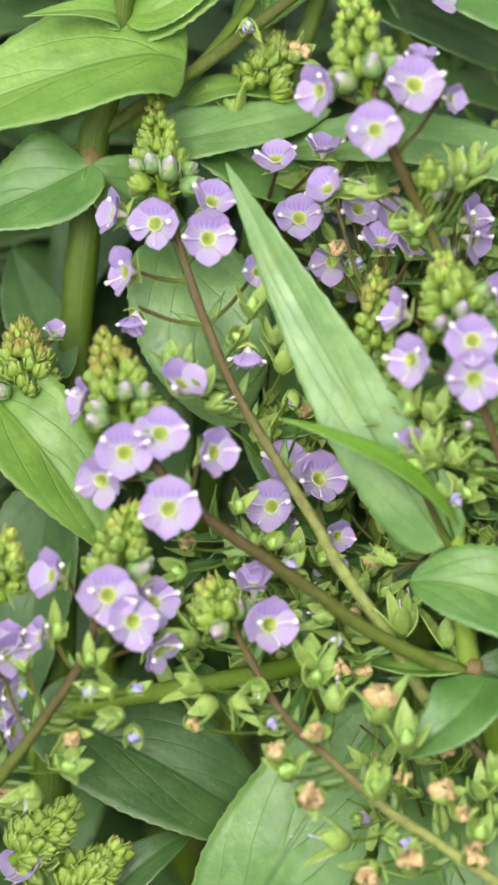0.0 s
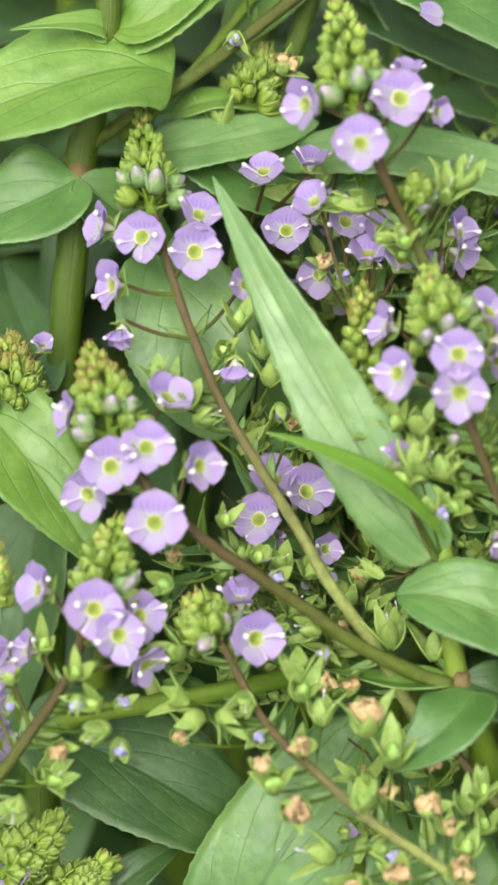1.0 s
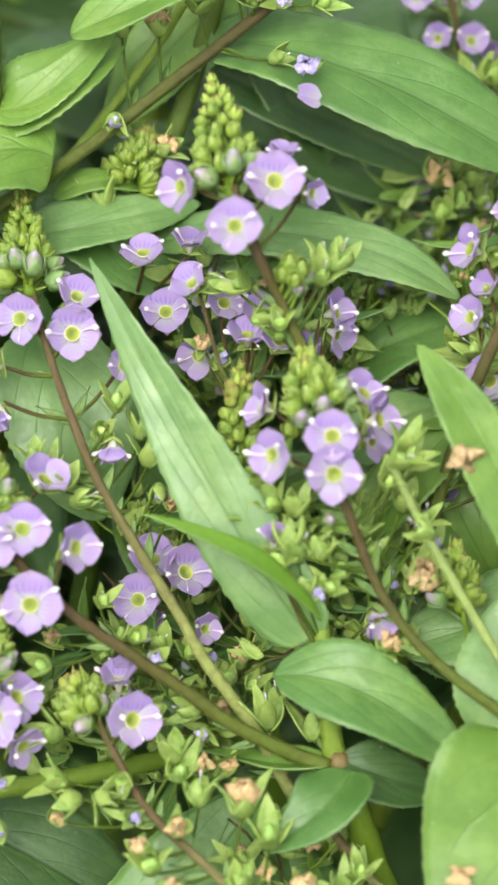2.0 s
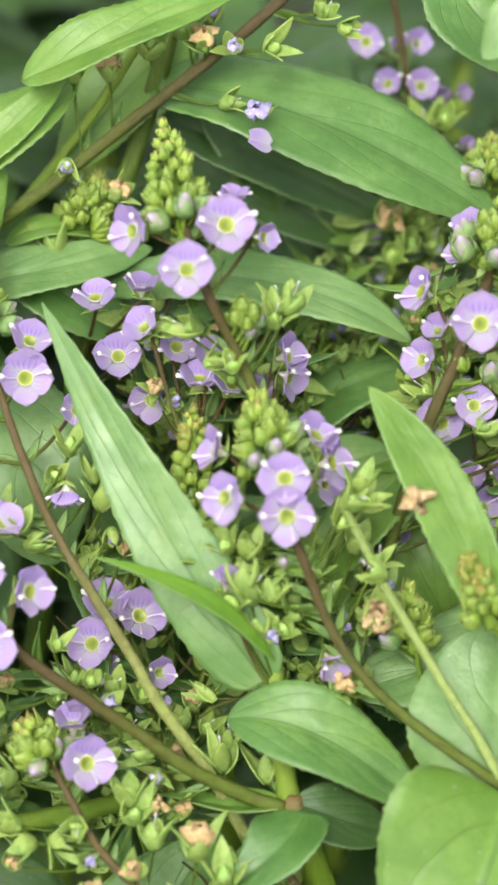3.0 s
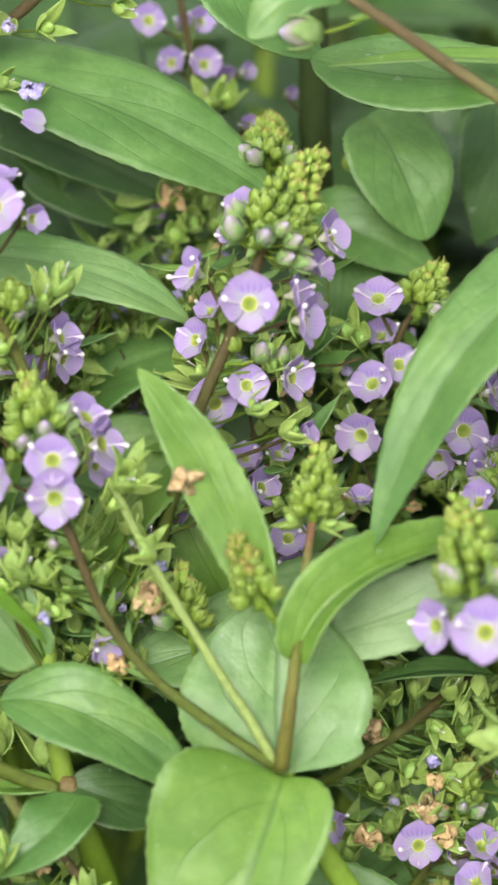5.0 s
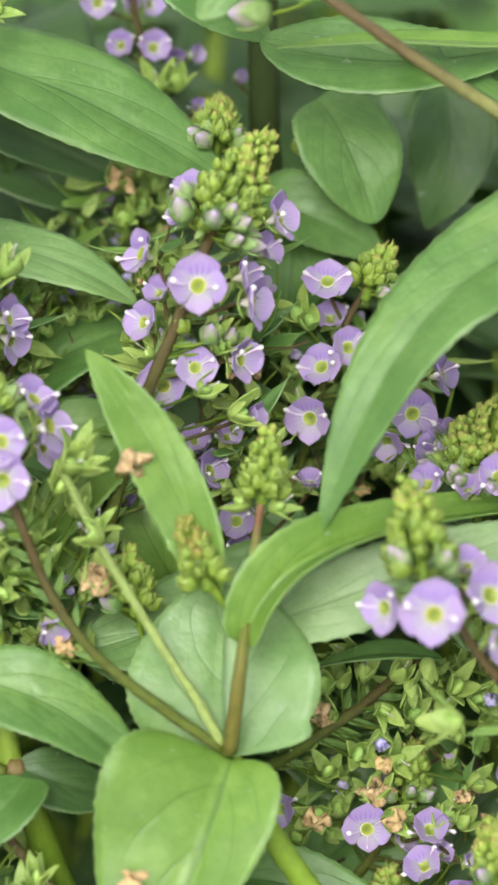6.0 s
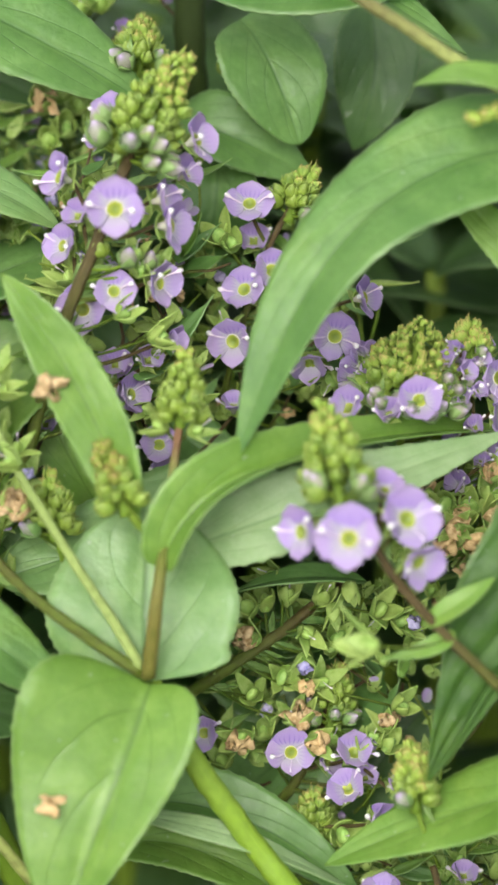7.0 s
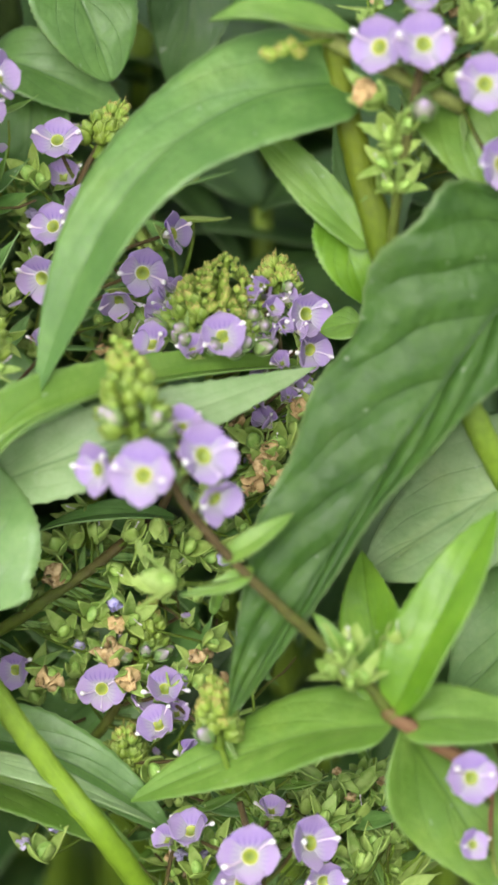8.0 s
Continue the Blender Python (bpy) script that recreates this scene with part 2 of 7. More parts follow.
def thing(name, base, label, category, group="", kind=""):
    """A top-level Empty on the bank at base (mm)."""
    e = new(name)
    e.empty_display_size = 0.005
    e.matrix_world = BANK @ Matrix.Translation(vec(base) * MM)
    ORIGIN[e.name] = vec(base)
    return tagged(e, label, category, group, kind)


def part(name, mesh, parent, label="", m=None):
    ob = new(name, mesh)
    ob.parent = parent
    ob.matrix_basis = m or Matrix.Identity(4)
    return tagged(ob, label)


def mesh_of(name, verts, faces, mats, uvs=None, slots=None):
    me = bpy.data.meshes.new(name)
    me.from_pydata(verts, [], faces)
    if uvs is not None:
        lay = me.uv_layers.new(name="UVMap")
        ids = np.empty(len(me.loops), dtype=np.int32)
        me.loops.foreach_get("vertex_index", ids)
        lay.data.foreach_set("uv", np.asarray(uvs, dtype=np.float32)[ids].ravel())
    for m in mats if isinstance(mats, (list, tuple)) else [mats]:
        me.materials.append(m)
    me.polygons.foreach_set("use_smooth", np.ones(len(me.polygons), dtype=bool))
    if slots is not None:
        me.polygons.foreach_set("material_index", slots)
    me.update()
    return me


def shell(name, grid, normals, thick, mat):
    """A closed thin sheet from a grid of points (rows along, columns across), in metres."""
    nu, nv = grid.shape[:2]
    top, low = grid + normals * thick / 2, grid - normals * thick / 2
    verts = np.concatenate([top.reshape(-1, 3), low.reshape(-1, 3)])
    s, j = np.meshgrid(np.linspace(0, 1, nu), np.linspace(0, 1, nv), indexing="ij")
    uv = np.stack([s.ravel(), j.ravel()], 1)
    n = nu * nv
    faces = []
    for a in range(nu - 1):
        for b in range(nv - 1):
            i = a * nv + b
            faces.append((i, i + nv, i + nv + 1, i + 1))
            faces.append((n + i, n + i + 1, n + i + nv + 1, n + i + nv))
    rim = [b for b in range(nv)] + [a * nv + nv - 1 for a in range(1, nu)]
    rim += [(nu - 1) * nv + b for b in range(nv - 2, -1, -1)] + [a * nv for a in range(nu - 2, 0, -1)]
    for k, i in enumerate(rim):
        o = rim[(k + 1) % len(rim)]
        faces.append((i, o, n + o, n + i))
    return mesh_of(name, verts.tolist(), faces, mat, np.concatenate([uv, uv]))


def grid_normals(grid):
    du, dv = np.gradient(grid, axis=0), np.gradient(grid, axis=1)
    nn = np.cross(du, dv)
    return nn / (np.linalg.norm(nn, axis=-1, keepdims=True) + 1e-12)


def spline(pts, per=6):
    """Catmull-Rom through the points."""
    p = np.array([np.array(q, float) for q in pts])
    p = np.vstack([2 * p[0] - p[1], p, 2 * p[-1] - p[-2]])
    out = []
    for i in range(1, len(p) - 2):
        for t in np.linspace(0, 1, per, endpoint=False):
            a, b, c, d = p[i - 1 : i + 3]
            out.append(0.5 * (2 * b + (c - a) * t + (2 * a - 5 * b + 4 * c - d) * t**2 + (3 * b - a - 3 * c + d) * t**3))
    out.append(p[-2])
    return np.array(out)


def tube(name, line, radii, mat, sides=10, knots=()):
    """A round stem along a line of points (metres), with the radii given at each."""
    line, radii = np.asarray(line), np.asarray(radii)
    n = len(line)
    tang = np.gradient(line, axis=0)
    tang /= np.linalg.norm(tang, axis=1, keepdims=True) + 1e-12
    side = np.cross(tang[0], (0.31, 0.17, 0.93))
    verts, uv = [], []
    for i in range(n):
        side = side - tang[i] * (side @ tang[i])
        side /= np.linalg.norm(side) + 1e-12
        up = np.cross(tang[i], side)
        for k in range(sides):
            a = 2 * math.pi * k / sides
            verts.append(line[i] + radii[i] * (math.cos(a) * side + math.sin(a) * up))
            uv.append((i / (n - 1), abs(2 * k / sides - 1)))
    faces = [(i * sides + k, i * sides + (k + 1) % sides, (i + 1) * sides + (k + 1) % sides, (i + 1) * sides + k) for i in range(n - 1) for k in range(sides)]
    faces += [tuple(range(sides - 1, -1, -1)), tuple(range((n - 1) * sides, n * sides))]
    return mesh_of(name, [tuple(v) for v in verts], faces, mat, uv)


def stem(parent, pts, r0, r1, mat, label="", name="stem", sides=12):
    """A stem through points on the bank (mm), r0 at the first and r1 at the last."""
    line = spline(pts, 8)
    rnd = random.Random(int(abs(line[0][0] * 37 + line[-1][1] * 91)))
    n = len(line)
    for i in range(n):
        line[i] += np.array([rnd.uniform(-1, 1), rnd.uniform(-1, 1), 0]) * 0.06 * min(r0, r1)
    radii = np.linspace(r0, r1, n) * np.array([1 + rnd.uniform(-0.04, 0.05) for _ in range(n)])
    me = tube(name, (line - np.array(ORIGIN[parent.name])) * MM, radii * MM, mat, sides)
    part(name, me, parent, label)
    LINES.append(line)
    return line


def leaf(parent, base, mid, tip, width, face=(0, 0.5, 1), fold=16, tone="mature", peak=0.38, clasp=0.0, wave=0.045, twist=0, cup=0.0, label="", tooth=0.026, sharp=0.95, rows=57, cols=15, quilt=0.005, skew=0.0, ripple=0.0):
    """A leaf along base, mid and tip (mm) that faces the given way: fold lifts both halves from the midrib, cup bends the margins back."""
    p0, pm, p2 = (np.array(q, float) for q in (base, mid, tip))
    p1 = 2 * pm - (p0 + p2) / 2
    nu, nv = rows, cols
    rnd = random.Random(int(abs(p0[0] * 131 + p2[1] * 17 + width * 7)))
    ph, ph2 = rnd.uniform(0, 6), rnd.uniform(0, 6)
    face = np.array(face, float)
    face /= np.linalg.norm(face)
    grid = np.empty((nu, nv, 3))
    alpha = sharp * peak / (1 - peak)
    length = float(np.linalg.norm(p2 - p0))
    for i in range(nu):
        s = i / (nu - 1)
        c = (1 - s) ** 2 * p0 + 2 * s * (1 - s) * p1 + s * s * p2
        d = 2 * (1 - s) * (p1 - p0) + 2 * s * (p2 - p1)
        d /= np.linalg.norm(d) + 1e-9
        x = np.cross(face, d)
        x /= np.linalg.norm(x) + 1e-9
        z = np.cross(d, x)
        tw = radians(twist) * s + 0.10 * math.sin(s * 5 + ph2)
        x, z = x * math.cos(tw) + z * math.sin(tw), z * math.cos(tw) - x * math.sin(tw)
        e = max(s, 1e-4)
        f = (e / peak) ** alpha * (max(1 - s, 1e-4) / (1 - peak)) ** sharp
        if clasp:
            q = min(1.0, e / 0.14)
            f = max(f, clasp * math.sqrt(1 - (1 - q) ** 2) * max(0.0, 1 - (max(0.0, s - 0.14) / 0.45) ** 2))
        f = max(f, 0.02)
        for k in range(nv):
            j = 2 * k / (nv - 1) - 1
            h = width / 2 * f * (1 + skew * (1 if j > 0 else -1 if j < 0 else 0))
            h *= 1 - ripple * math.cos((s - 0.43) * 27) * min(1, f)
            if k in (0, nv - 1):
                h += tooth * ((3 + 6 * rnd.random()) if i % 3 == 0 else -2) * f ** 0.3 * min(1, width / 8) * (1 - s) ** 0.2 + 0.012 * h * math.sin(s * 11 + ph)
            fa = radians(fold)
            lift = h * abs(j) * math.sin(fa) - cup * h * j * j
            lift += wave * width * abs(j) ** 1.5 * math.sin(s * 9 + ph + (1.7 if j > 0 else 0)) * f
            run = s * VEINS[tone] - (0.34 if tone == "quilted" else 0.75) * VEINS[tone] * abs(j) ** 1.2
            lift += quilt * width * (abs(math.cos(math.pi * run)) ** 0.8 - 0.5) * f * (1 - abs(j) ** 2) * min(1, abs(j) * 6)
            lift += 0.05 * width * noise.noise(Vector((s * length * 0.07 + ph, j * h * 0.10, ph2))) * f
            lift -= 0.018 * width * math.exp(-((j / 0.08) ** 2)) * f
            grid[i, k] = c + x * h * j * math.cos(fa) + z * lift
    grid = (grid - np.array(ORIGIN[parent.name])) * MM
    nn = grid_normals(grid)
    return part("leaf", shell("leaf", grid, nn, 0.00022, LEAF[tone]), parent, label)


def petal_mesh(name, length, width, peak, mat, ruffle, seed, point=0.0, round_off=2.0):
    """A petal: narrow claw, broad rounded blade; point draws the tip out, round_off above 2 squares it."""
    rnd = random.Random(seed)
    nu, nv = 17, 13
    grid = np.empty((nu, nv, 3))
    a, b, lop = rnd.uniform(0, 6), rnd.uniform(0, 6), rnd.uniform(-0.06, 0.06)
    for i in range(nu):
        s = math.sin(0.5 * math.pi * i / (nu - 1))
        if s < peak:
            f = 0.36 + 0.64 * math.sin(0.5 * math.pi * s / peak) ** 1.15
        else:
            q = (s - peak) / (1 - peak)
            f = (1 - q ** round_off) ** (0.5 + 0.28 * point)
        f = max(f, 0.035)
        for k in range(nv):
            j = 2 * k / (nv - 1) - 1
            y = length * s * (1 - 0.06 * j * j * s)
            z = 0.13 * length * s ** 1.5 + 0.07 * width * j * j * s - 0.05 * length * s ** 5
            z += ruffle * width * s * math.sin(3.4 * j + a) * (0.4 + 0.6 * abs(j)) + 0.035 * length * s * s * math.sin(2.6 * j + b)
            grid[i, k] = (width / 2 * f * j + lop * length * s * s, y + 0.72, z - 0.16)
    grid = grid * MM
    return shell(name, grid, grid_normals(grid), 0.00009, mat)


def sepal_mesh(name, length, width, mat, curl):
    nu, nv = 8, 5
    grid = np.empty((nu, nv, 3))
    for i in range(nu):
        s = i / (nu - 1)
        f = max(math.sin(math.pi * min(1, (s + 0.12) ** 0.8)) if s < 0.99 else 0.03, 0.05)
        for k in range(nv):
            j = 2 * k / (nv - 1) - 1
            grid[i, k] = (width / 2 * f * j, length * s, curl * s * s * length + 0.18 * width * j * j * f)
    grid = grid * MM
    return shell(name, grid, grid_normals(grid), 0.00016, mat)


def lathe(name, profile, mats, sides=10, lobes=0, depth=0.0, cut=None, squash=1.0):
    """A body turned round z from (z, r) pairs in mm; lobes furrow it lengthwise; above the share cut the second material is used."""
    verts, uv, faces, slots = [], [], [], []
    n = len(profile)
    for i, (z, r) in enumerate(profile):
        for k in range(sides):
            a = 2 * math.pi * k / sides
            q = r * (1 + depth * math.cos(lobes * a))
            verts.append((q * math.cos(a) * MM, q * squash * math.sin(a) * MM, z * MM))
            uv.append((i / (n - 1), k / sides))
    for i in range(n - 1):
        for k in range(sides):
            faces.append((i * sides + k, i * sides + (k + 1) % sides, (i + 1) * sides + (k + 1) % sides, (i + 1) * sides + k))
            slots.append(1 if cut is not None and i / (n - 1) >= cut else 0)
    faces += [tuple(range(sides - 1, -1, -1)), tuple(range((n - 1) * sides, n * sides))]
    slots += [0, 1 if cut is not None else 0]
    return mesh_of(name, verts, faces, mats, uv, slots)


def crumple_mesh(name, size, mat, seed, lumps=3.0):
    """A shrivelled corolla: a papery cup, creased and torn at the rim."""
    rnd = random.Random(seed)
    nu, nv = 9, 20
    off = Vector((rnd.uniform(0, 50), rnd.uniform(0, 50), rnd.uniform(0, 50)))
    verts, uv, faces = [], [], []
    for i in range(nu):
        s = i / (nu - 1)
        for k in range(nv):
            a = 2 * math.pi * k / nv
            p = Vector((math.cos(a), math.sin(a), 0))
            fold = math.sin(math.pi * (0.06 + 0.86 * s))
            r = size * 0.42 * fold * (1 + 0.6 * noise.noise(p * 1.3 + off) + 0.35 * math.cos(4 * a + off.x) * s)
            z = size * (0.1 + 0.62 * s) + size * 0.3 * s * noise.noise(p * lumps + off + Vector((0, 0, s * 2)))
            q = Vector((r * p.x, r * p.y, z)) + size * 0.24 * noise.noise_vector(Vector((r * p.x, r * p.y, z)) * (4.0 / size) + off)
            verts.append(tuple(q * MM))
            uv.append((s, k / nv))
    n = len(verts)
    verts += [(x * 0.86, y * 0.86, z + 0.0001) for x, y, z in verts]
    uv += uv
    for i in range(nu - 1):
        for k in range(nv):
            q = (i * nv + k, i * nv + (k + 1) % nv, (i + 1) * nv + (k + 1) % nv, (i + 1) * nv + k)
            faces += [q, tuple(n + v for v in reversed(q))]
    for k in range(nv):
        a, b = (nu - 1) * nv + k, (nu - 1) * nv + (k + 1) % nv
        faces.append((a, b, n + b, n + a))
    return mesh_of(name, verts, faces, mat, uv)


def calyx_mesh(length, width, belly, flare):
    """A pointed sepal of a calyx: it bows out round the pod and its tip flares or closes."""
    nu, nv = 9, 5
    grid = np.empty((nu, nv, 3))
    for i in range(nu):
        s = i / (nu - 1)
        f = max(math.sin(math.pi * (0.10 + 0.90 * s) ** 0.85) ** 0.8, 0.05)
        r = 0.35 + belly * math.sin(math.pi * min(1.0, s * 0.75)) + flare * s ** 3
        for k in range(nv):
            j = 2 * k / (nv - 1) - 1
            grid[i, k] = (width / 2 * f * j, r - 0.16 * width * j * j * f, length * s)
    grid = grid * MM
    return shell("sepal", grid, grid_normals(grid), 0.00018, SEPAL)


def joined(name, rows):
    """One mesh out of many copies: rows of a mesh and its place (metres)."""
    verts, faces, uvs, slots, mats, n = [], [], [], [], [], 0
    for me, m in rows:
        co = np.empty(len(me.vertices) * 3)
        me.vertices.foreach_get("co", co)
        mm = np.array(m)
        verts.append(co.reshape(-1, 3) @ mm[:3, :3].T + mm[:3, 3])
        uv = np.zeros((len(me.vertices), 2))
        for lp, d in zip(me.loops, me.uv_layers[0].data):
            uv[lp.vertex_index] = d.uv
        uvs.append(uv)
        for q in me.materials:
            if q not in mats:
                mats.append(q)
        for pl in me.polygons:
            faces.append(tuple(n + v for v in pl.vertices))
            slots.append(mats.index(me.materials[pl.material_index]))
        n += len(me.vertices)
    return mesh_of(name, np.concatenate(verts).tolist(), faces, mats, np.concatenate(uvs), slots)


VARIANTS = 5
TOPS = [petal_mesh("petal", 3.15, 4.9, 0.42, PETAL_TOP, 0.022, 10 + i, (1.0, 0.7, 1.2, 0.8, 0.4)[i]) for i in range(VARIANTS)]
SIDES = [petal_mesh("petal", 3.05, 4.3, 0.46, PETAL_SIDE, 0.03, 30 + i, (0.9, 0.6, 1.1, 0.7, 0.8)[i]) for i in range(VARIANTS)]
LOWS = [petal_mesh("petal", 3.1, 3.5, 0.44, PETAL, 0.03, 50 + i, (0.8, 0.5, 1.0, 0.7, 0.4)[i]) for i in range(VARIANTS)]
SEPALS = [sepal_mesh("sepal", 3.0, 1.5, SEPAL, c) for c in (0.15, 0.3, 0.0)]
CALYX = [calyx_mesh(4.1, 2.3, 1.15, 0.8), calyx_mesh(4.4, 2.1, 1.1, 1.5), calyx_mesh(3.8, 2.4, 1.2, 0.1), calyx_mesh(4.5, 1.9, 1.1, 2.1)]
THROATS = lathe("flower", [(-1.6, 0.28), (-0.9, 0.42), (-0.3, 0.62), (0.15, 0.86), (0.42, 1.00), (0.54, 1.03), (0.58, 0.97), (0.57, 0.90), (0.52, 0.80), (0.40, 0.60), (0.22, 0.34), (0.12, 0.04)], [RING, THROAT], 18, 0, 0.0, 0.56)


def stamen_mesh(bend, length, seed):
    rnd = random.Random(seed)
    line = []
    for i in range(8):
        s = i / 7
        line.append((0.85 + bend * length * s, 0.25 * math.sin(2.6 * s), length * (0.75 * s - 0.22 * s * s)))
    line = np.array(line) * MM
    radii = np.array([0.12, 0.12, 0.12, 0.12, 0.12, 0.15, 0.33, 0.37]) * MM
    end = line[-1] + (line[-1] - line[-2]) * 0.7
    return tube("stamen", np.vstack([line, end]), np.append(radii, 0.10 * MM), STAMEN, 8)


STAMENS = [stamen_mesh(b, ln, i) for i, (b, ln) in enumerate(((0.62, 3.8), (0.72, 3.4), (0.48, 4.3), (0.35, 4.5)))]
STYLE = tube("style", np.array([(0, 0, 0), (0.1, 0, 0.8), (0.05, 0.1, 1.6), (0, 0.1, 2.2), (0, 0.1, 2.4)]) * MM, np.array([0.07, 0.055, 0.055, 0.14, 0.08]) * MM, STAMEN, 6)
BRACT_GREEN = skin_material("bract_green", (0.065, 0.140, 0.028, 1), (0.125, 0.215, 0.050, 1), None, 0.5, 0.2)
BRACT = [sepal_mesh("bract", 3.0, 1.1, SEPAL_DULL, 0.25), sepal_mesh("bract", 3.0, 1.2, BUD_TIP, 0.1), sepal_mesh("bract", 5.0, 0.95, BRACT_GREEN, -0.12), sepal_mesh("bract", 4.2, 1.0, BRACT_GREEN, 0.15)]
BUD_SHAPE = [(0, 0.22), (0.25, 0.62), (0.65, 0.88), (1.1, 0.94), (1.55, 0.80), (1.95, 0.52), (2.25, 0.26), (2.4, 0.06)]


def bud_mesh(mat, sides, tip_mat, cover, grow):
    """A closed bud: four pointed sepals clasped round an egg-shaped body, covering a share of it; grow lengthens the body."""
    body = lathe("body", [(z * grow, r) for z, r in BUD_SHAPE], tip_mat, sides, 4, 0.06)
    nu, nv = 7, 5
    grid = np.empty((nu, nv, 3))
    for i in range(nu):
        s = i / (nu - 1)
        f = max(math.sin(math.pi * (0.14 + 0.86 * s) ** 0.85) ** 0.9, 0.05)
        for q in range(nv):
            x = (q - 2) / 2
            grid[i, q] = (0.78 * f * x, 0.28 + 0.80 * math.sin(math.pi * min(1, 0.08 + 0.74 * s * cover / 0.95)) - 0.20 * x * x * f + 0.16 * s ** 4, 2.35 * cover * s)
    leafy = shell("sepal", grid * MM, grid_normals(grid), 0.00012, mat)
    return joined("bud", [(body, Matrix.Identity(4))] + [(leafy, Matrix.Rotation(radians(90 * q), 4, "Z")) for q in range(4)])


BUDS = [bud_mesh(BUD_GREEN, 10, BUD_GREEN, 1.0, 1.0), bud_mesh(BUD_TIP, 8, BUD_TIP, 1.05, 0.95), bud_mesh(SEPAL_DULL, 12, BUD_LILAC, 0.90, 1.08), bud_mesh(BUD_RED, 8, BUD_RED, 1.05, 0.95)]
PODS = [lathe("pod", [(0, 0.3), (0.3, 0.85), (0.8, 1.08), (1.4, 1.15), (2.0, 1.05), (2.45, 0.75), (2.6, 0.45), (2.5, 0.15)], POD, 14, 2, 0.09, None, 0.72),
        lathe("pod", [(0, 0.3), (0.4, 0.8), (1.1, 1.08), (1.9, 1.02), (2.5, 0.7), (2.9, 0.3), (3.0, 0.08)], POD, 12, 2, 0.05, None, 0.85)]
DRIES = [crumple_mesh("withered_corolla", 3.6, DRY, 100 + i) for i in range(6)]
BLUES = [crumple_mesh("withered_corolla", 2.8, DRY_BLUE, 200 + i, 2.0) for i in range(4)]


def toward(n, up=(0, 1, 0), roll=0.0):
    """A turn whose z looks along n and whose y is nearest to up."""
    z = vec(n).normalized()
    y = vec(up) - z * vec(up).dot(z)
    if y.length < 1e-4:
        y = Vector((1, 0, 0)) - z * z.x
    y.normalize()
    x = y.cross(z)
    return Matrix((x, y, z)).transposed().to_4x4() @ Matrix.Rotation(radians(roll), 4, "Z")


def aim(a, b):
    """A direction a degrees to the right and b degrees up from straight out of the bank."""
    a, b = radians(a), radians(b)
    return Vector((math.sin(a) * math.cos(b), math.sin(b), math.cos(a) * math.cos(b)))


def place(parent, p, turn, size=1.0):
    return Matrix.Translation((vec(p) - ORIGIN[parent.name]) * MM) @ turn @ Matrix.Scale(size, 4)


def stalk(parent, line, p, radius, mat, sag=0.06):
    """A pedicel that leaves the nearest axis a little below and bends up to p."""
    p = np.array(p, float)
    line = np.asarray(line)
    if np.linalg.norm(line - p, axis=1).min() > 6.0:
        line = min(LINES, key=lambda q: np.linalg.norm(q - p, axis=1).min())
    d = np.linalg.norm(line - p, axis=1)
    i = int(np.argmin(d))
    fall = 1 if line[-1][1] < line[0][1] else -1
    run = 0.0
    while 0 <= i + fall < len(line) and run < 0.55 * d.min():
        run += np.linalg.norm(line[i + fall] - line[i])
        i += fall
    q = line[i]
    m = (p + q) / 2 + np.array([0, -sag, 0.02]) * np.linalg.norm(p - q)
    pts = spline([q, m, p], 5)
    me = tube("pedicel", (pts - np.array(ORIGIN[parent.name])) * MM, np.linspace(radius * 1.1, radius, len(pts)) * MM, mat, 7)
    part("pedicel", me, parent)
    out = vec(p - q)
    if out.length > 2.5:
        out.normalize()
        grow = vec(line[max(0, i - 2)] if fall == 1 else line[min(len(line) - 1, i + 2)]) - vec(q)
        along = (out + grow.normalized() * 0.35 if grow.length > 0 else out)
        part("bract", BRACT[2 + len(LINES) % 2], parent, "", place(parent, q - np.array([0, 0.3, 0]), toward((0.25 * out.x, 0.4, 1.0), along), 0.75 + 0.08 * (int(abs(q[0] * 10)) % 6)))


COUNT = [0]


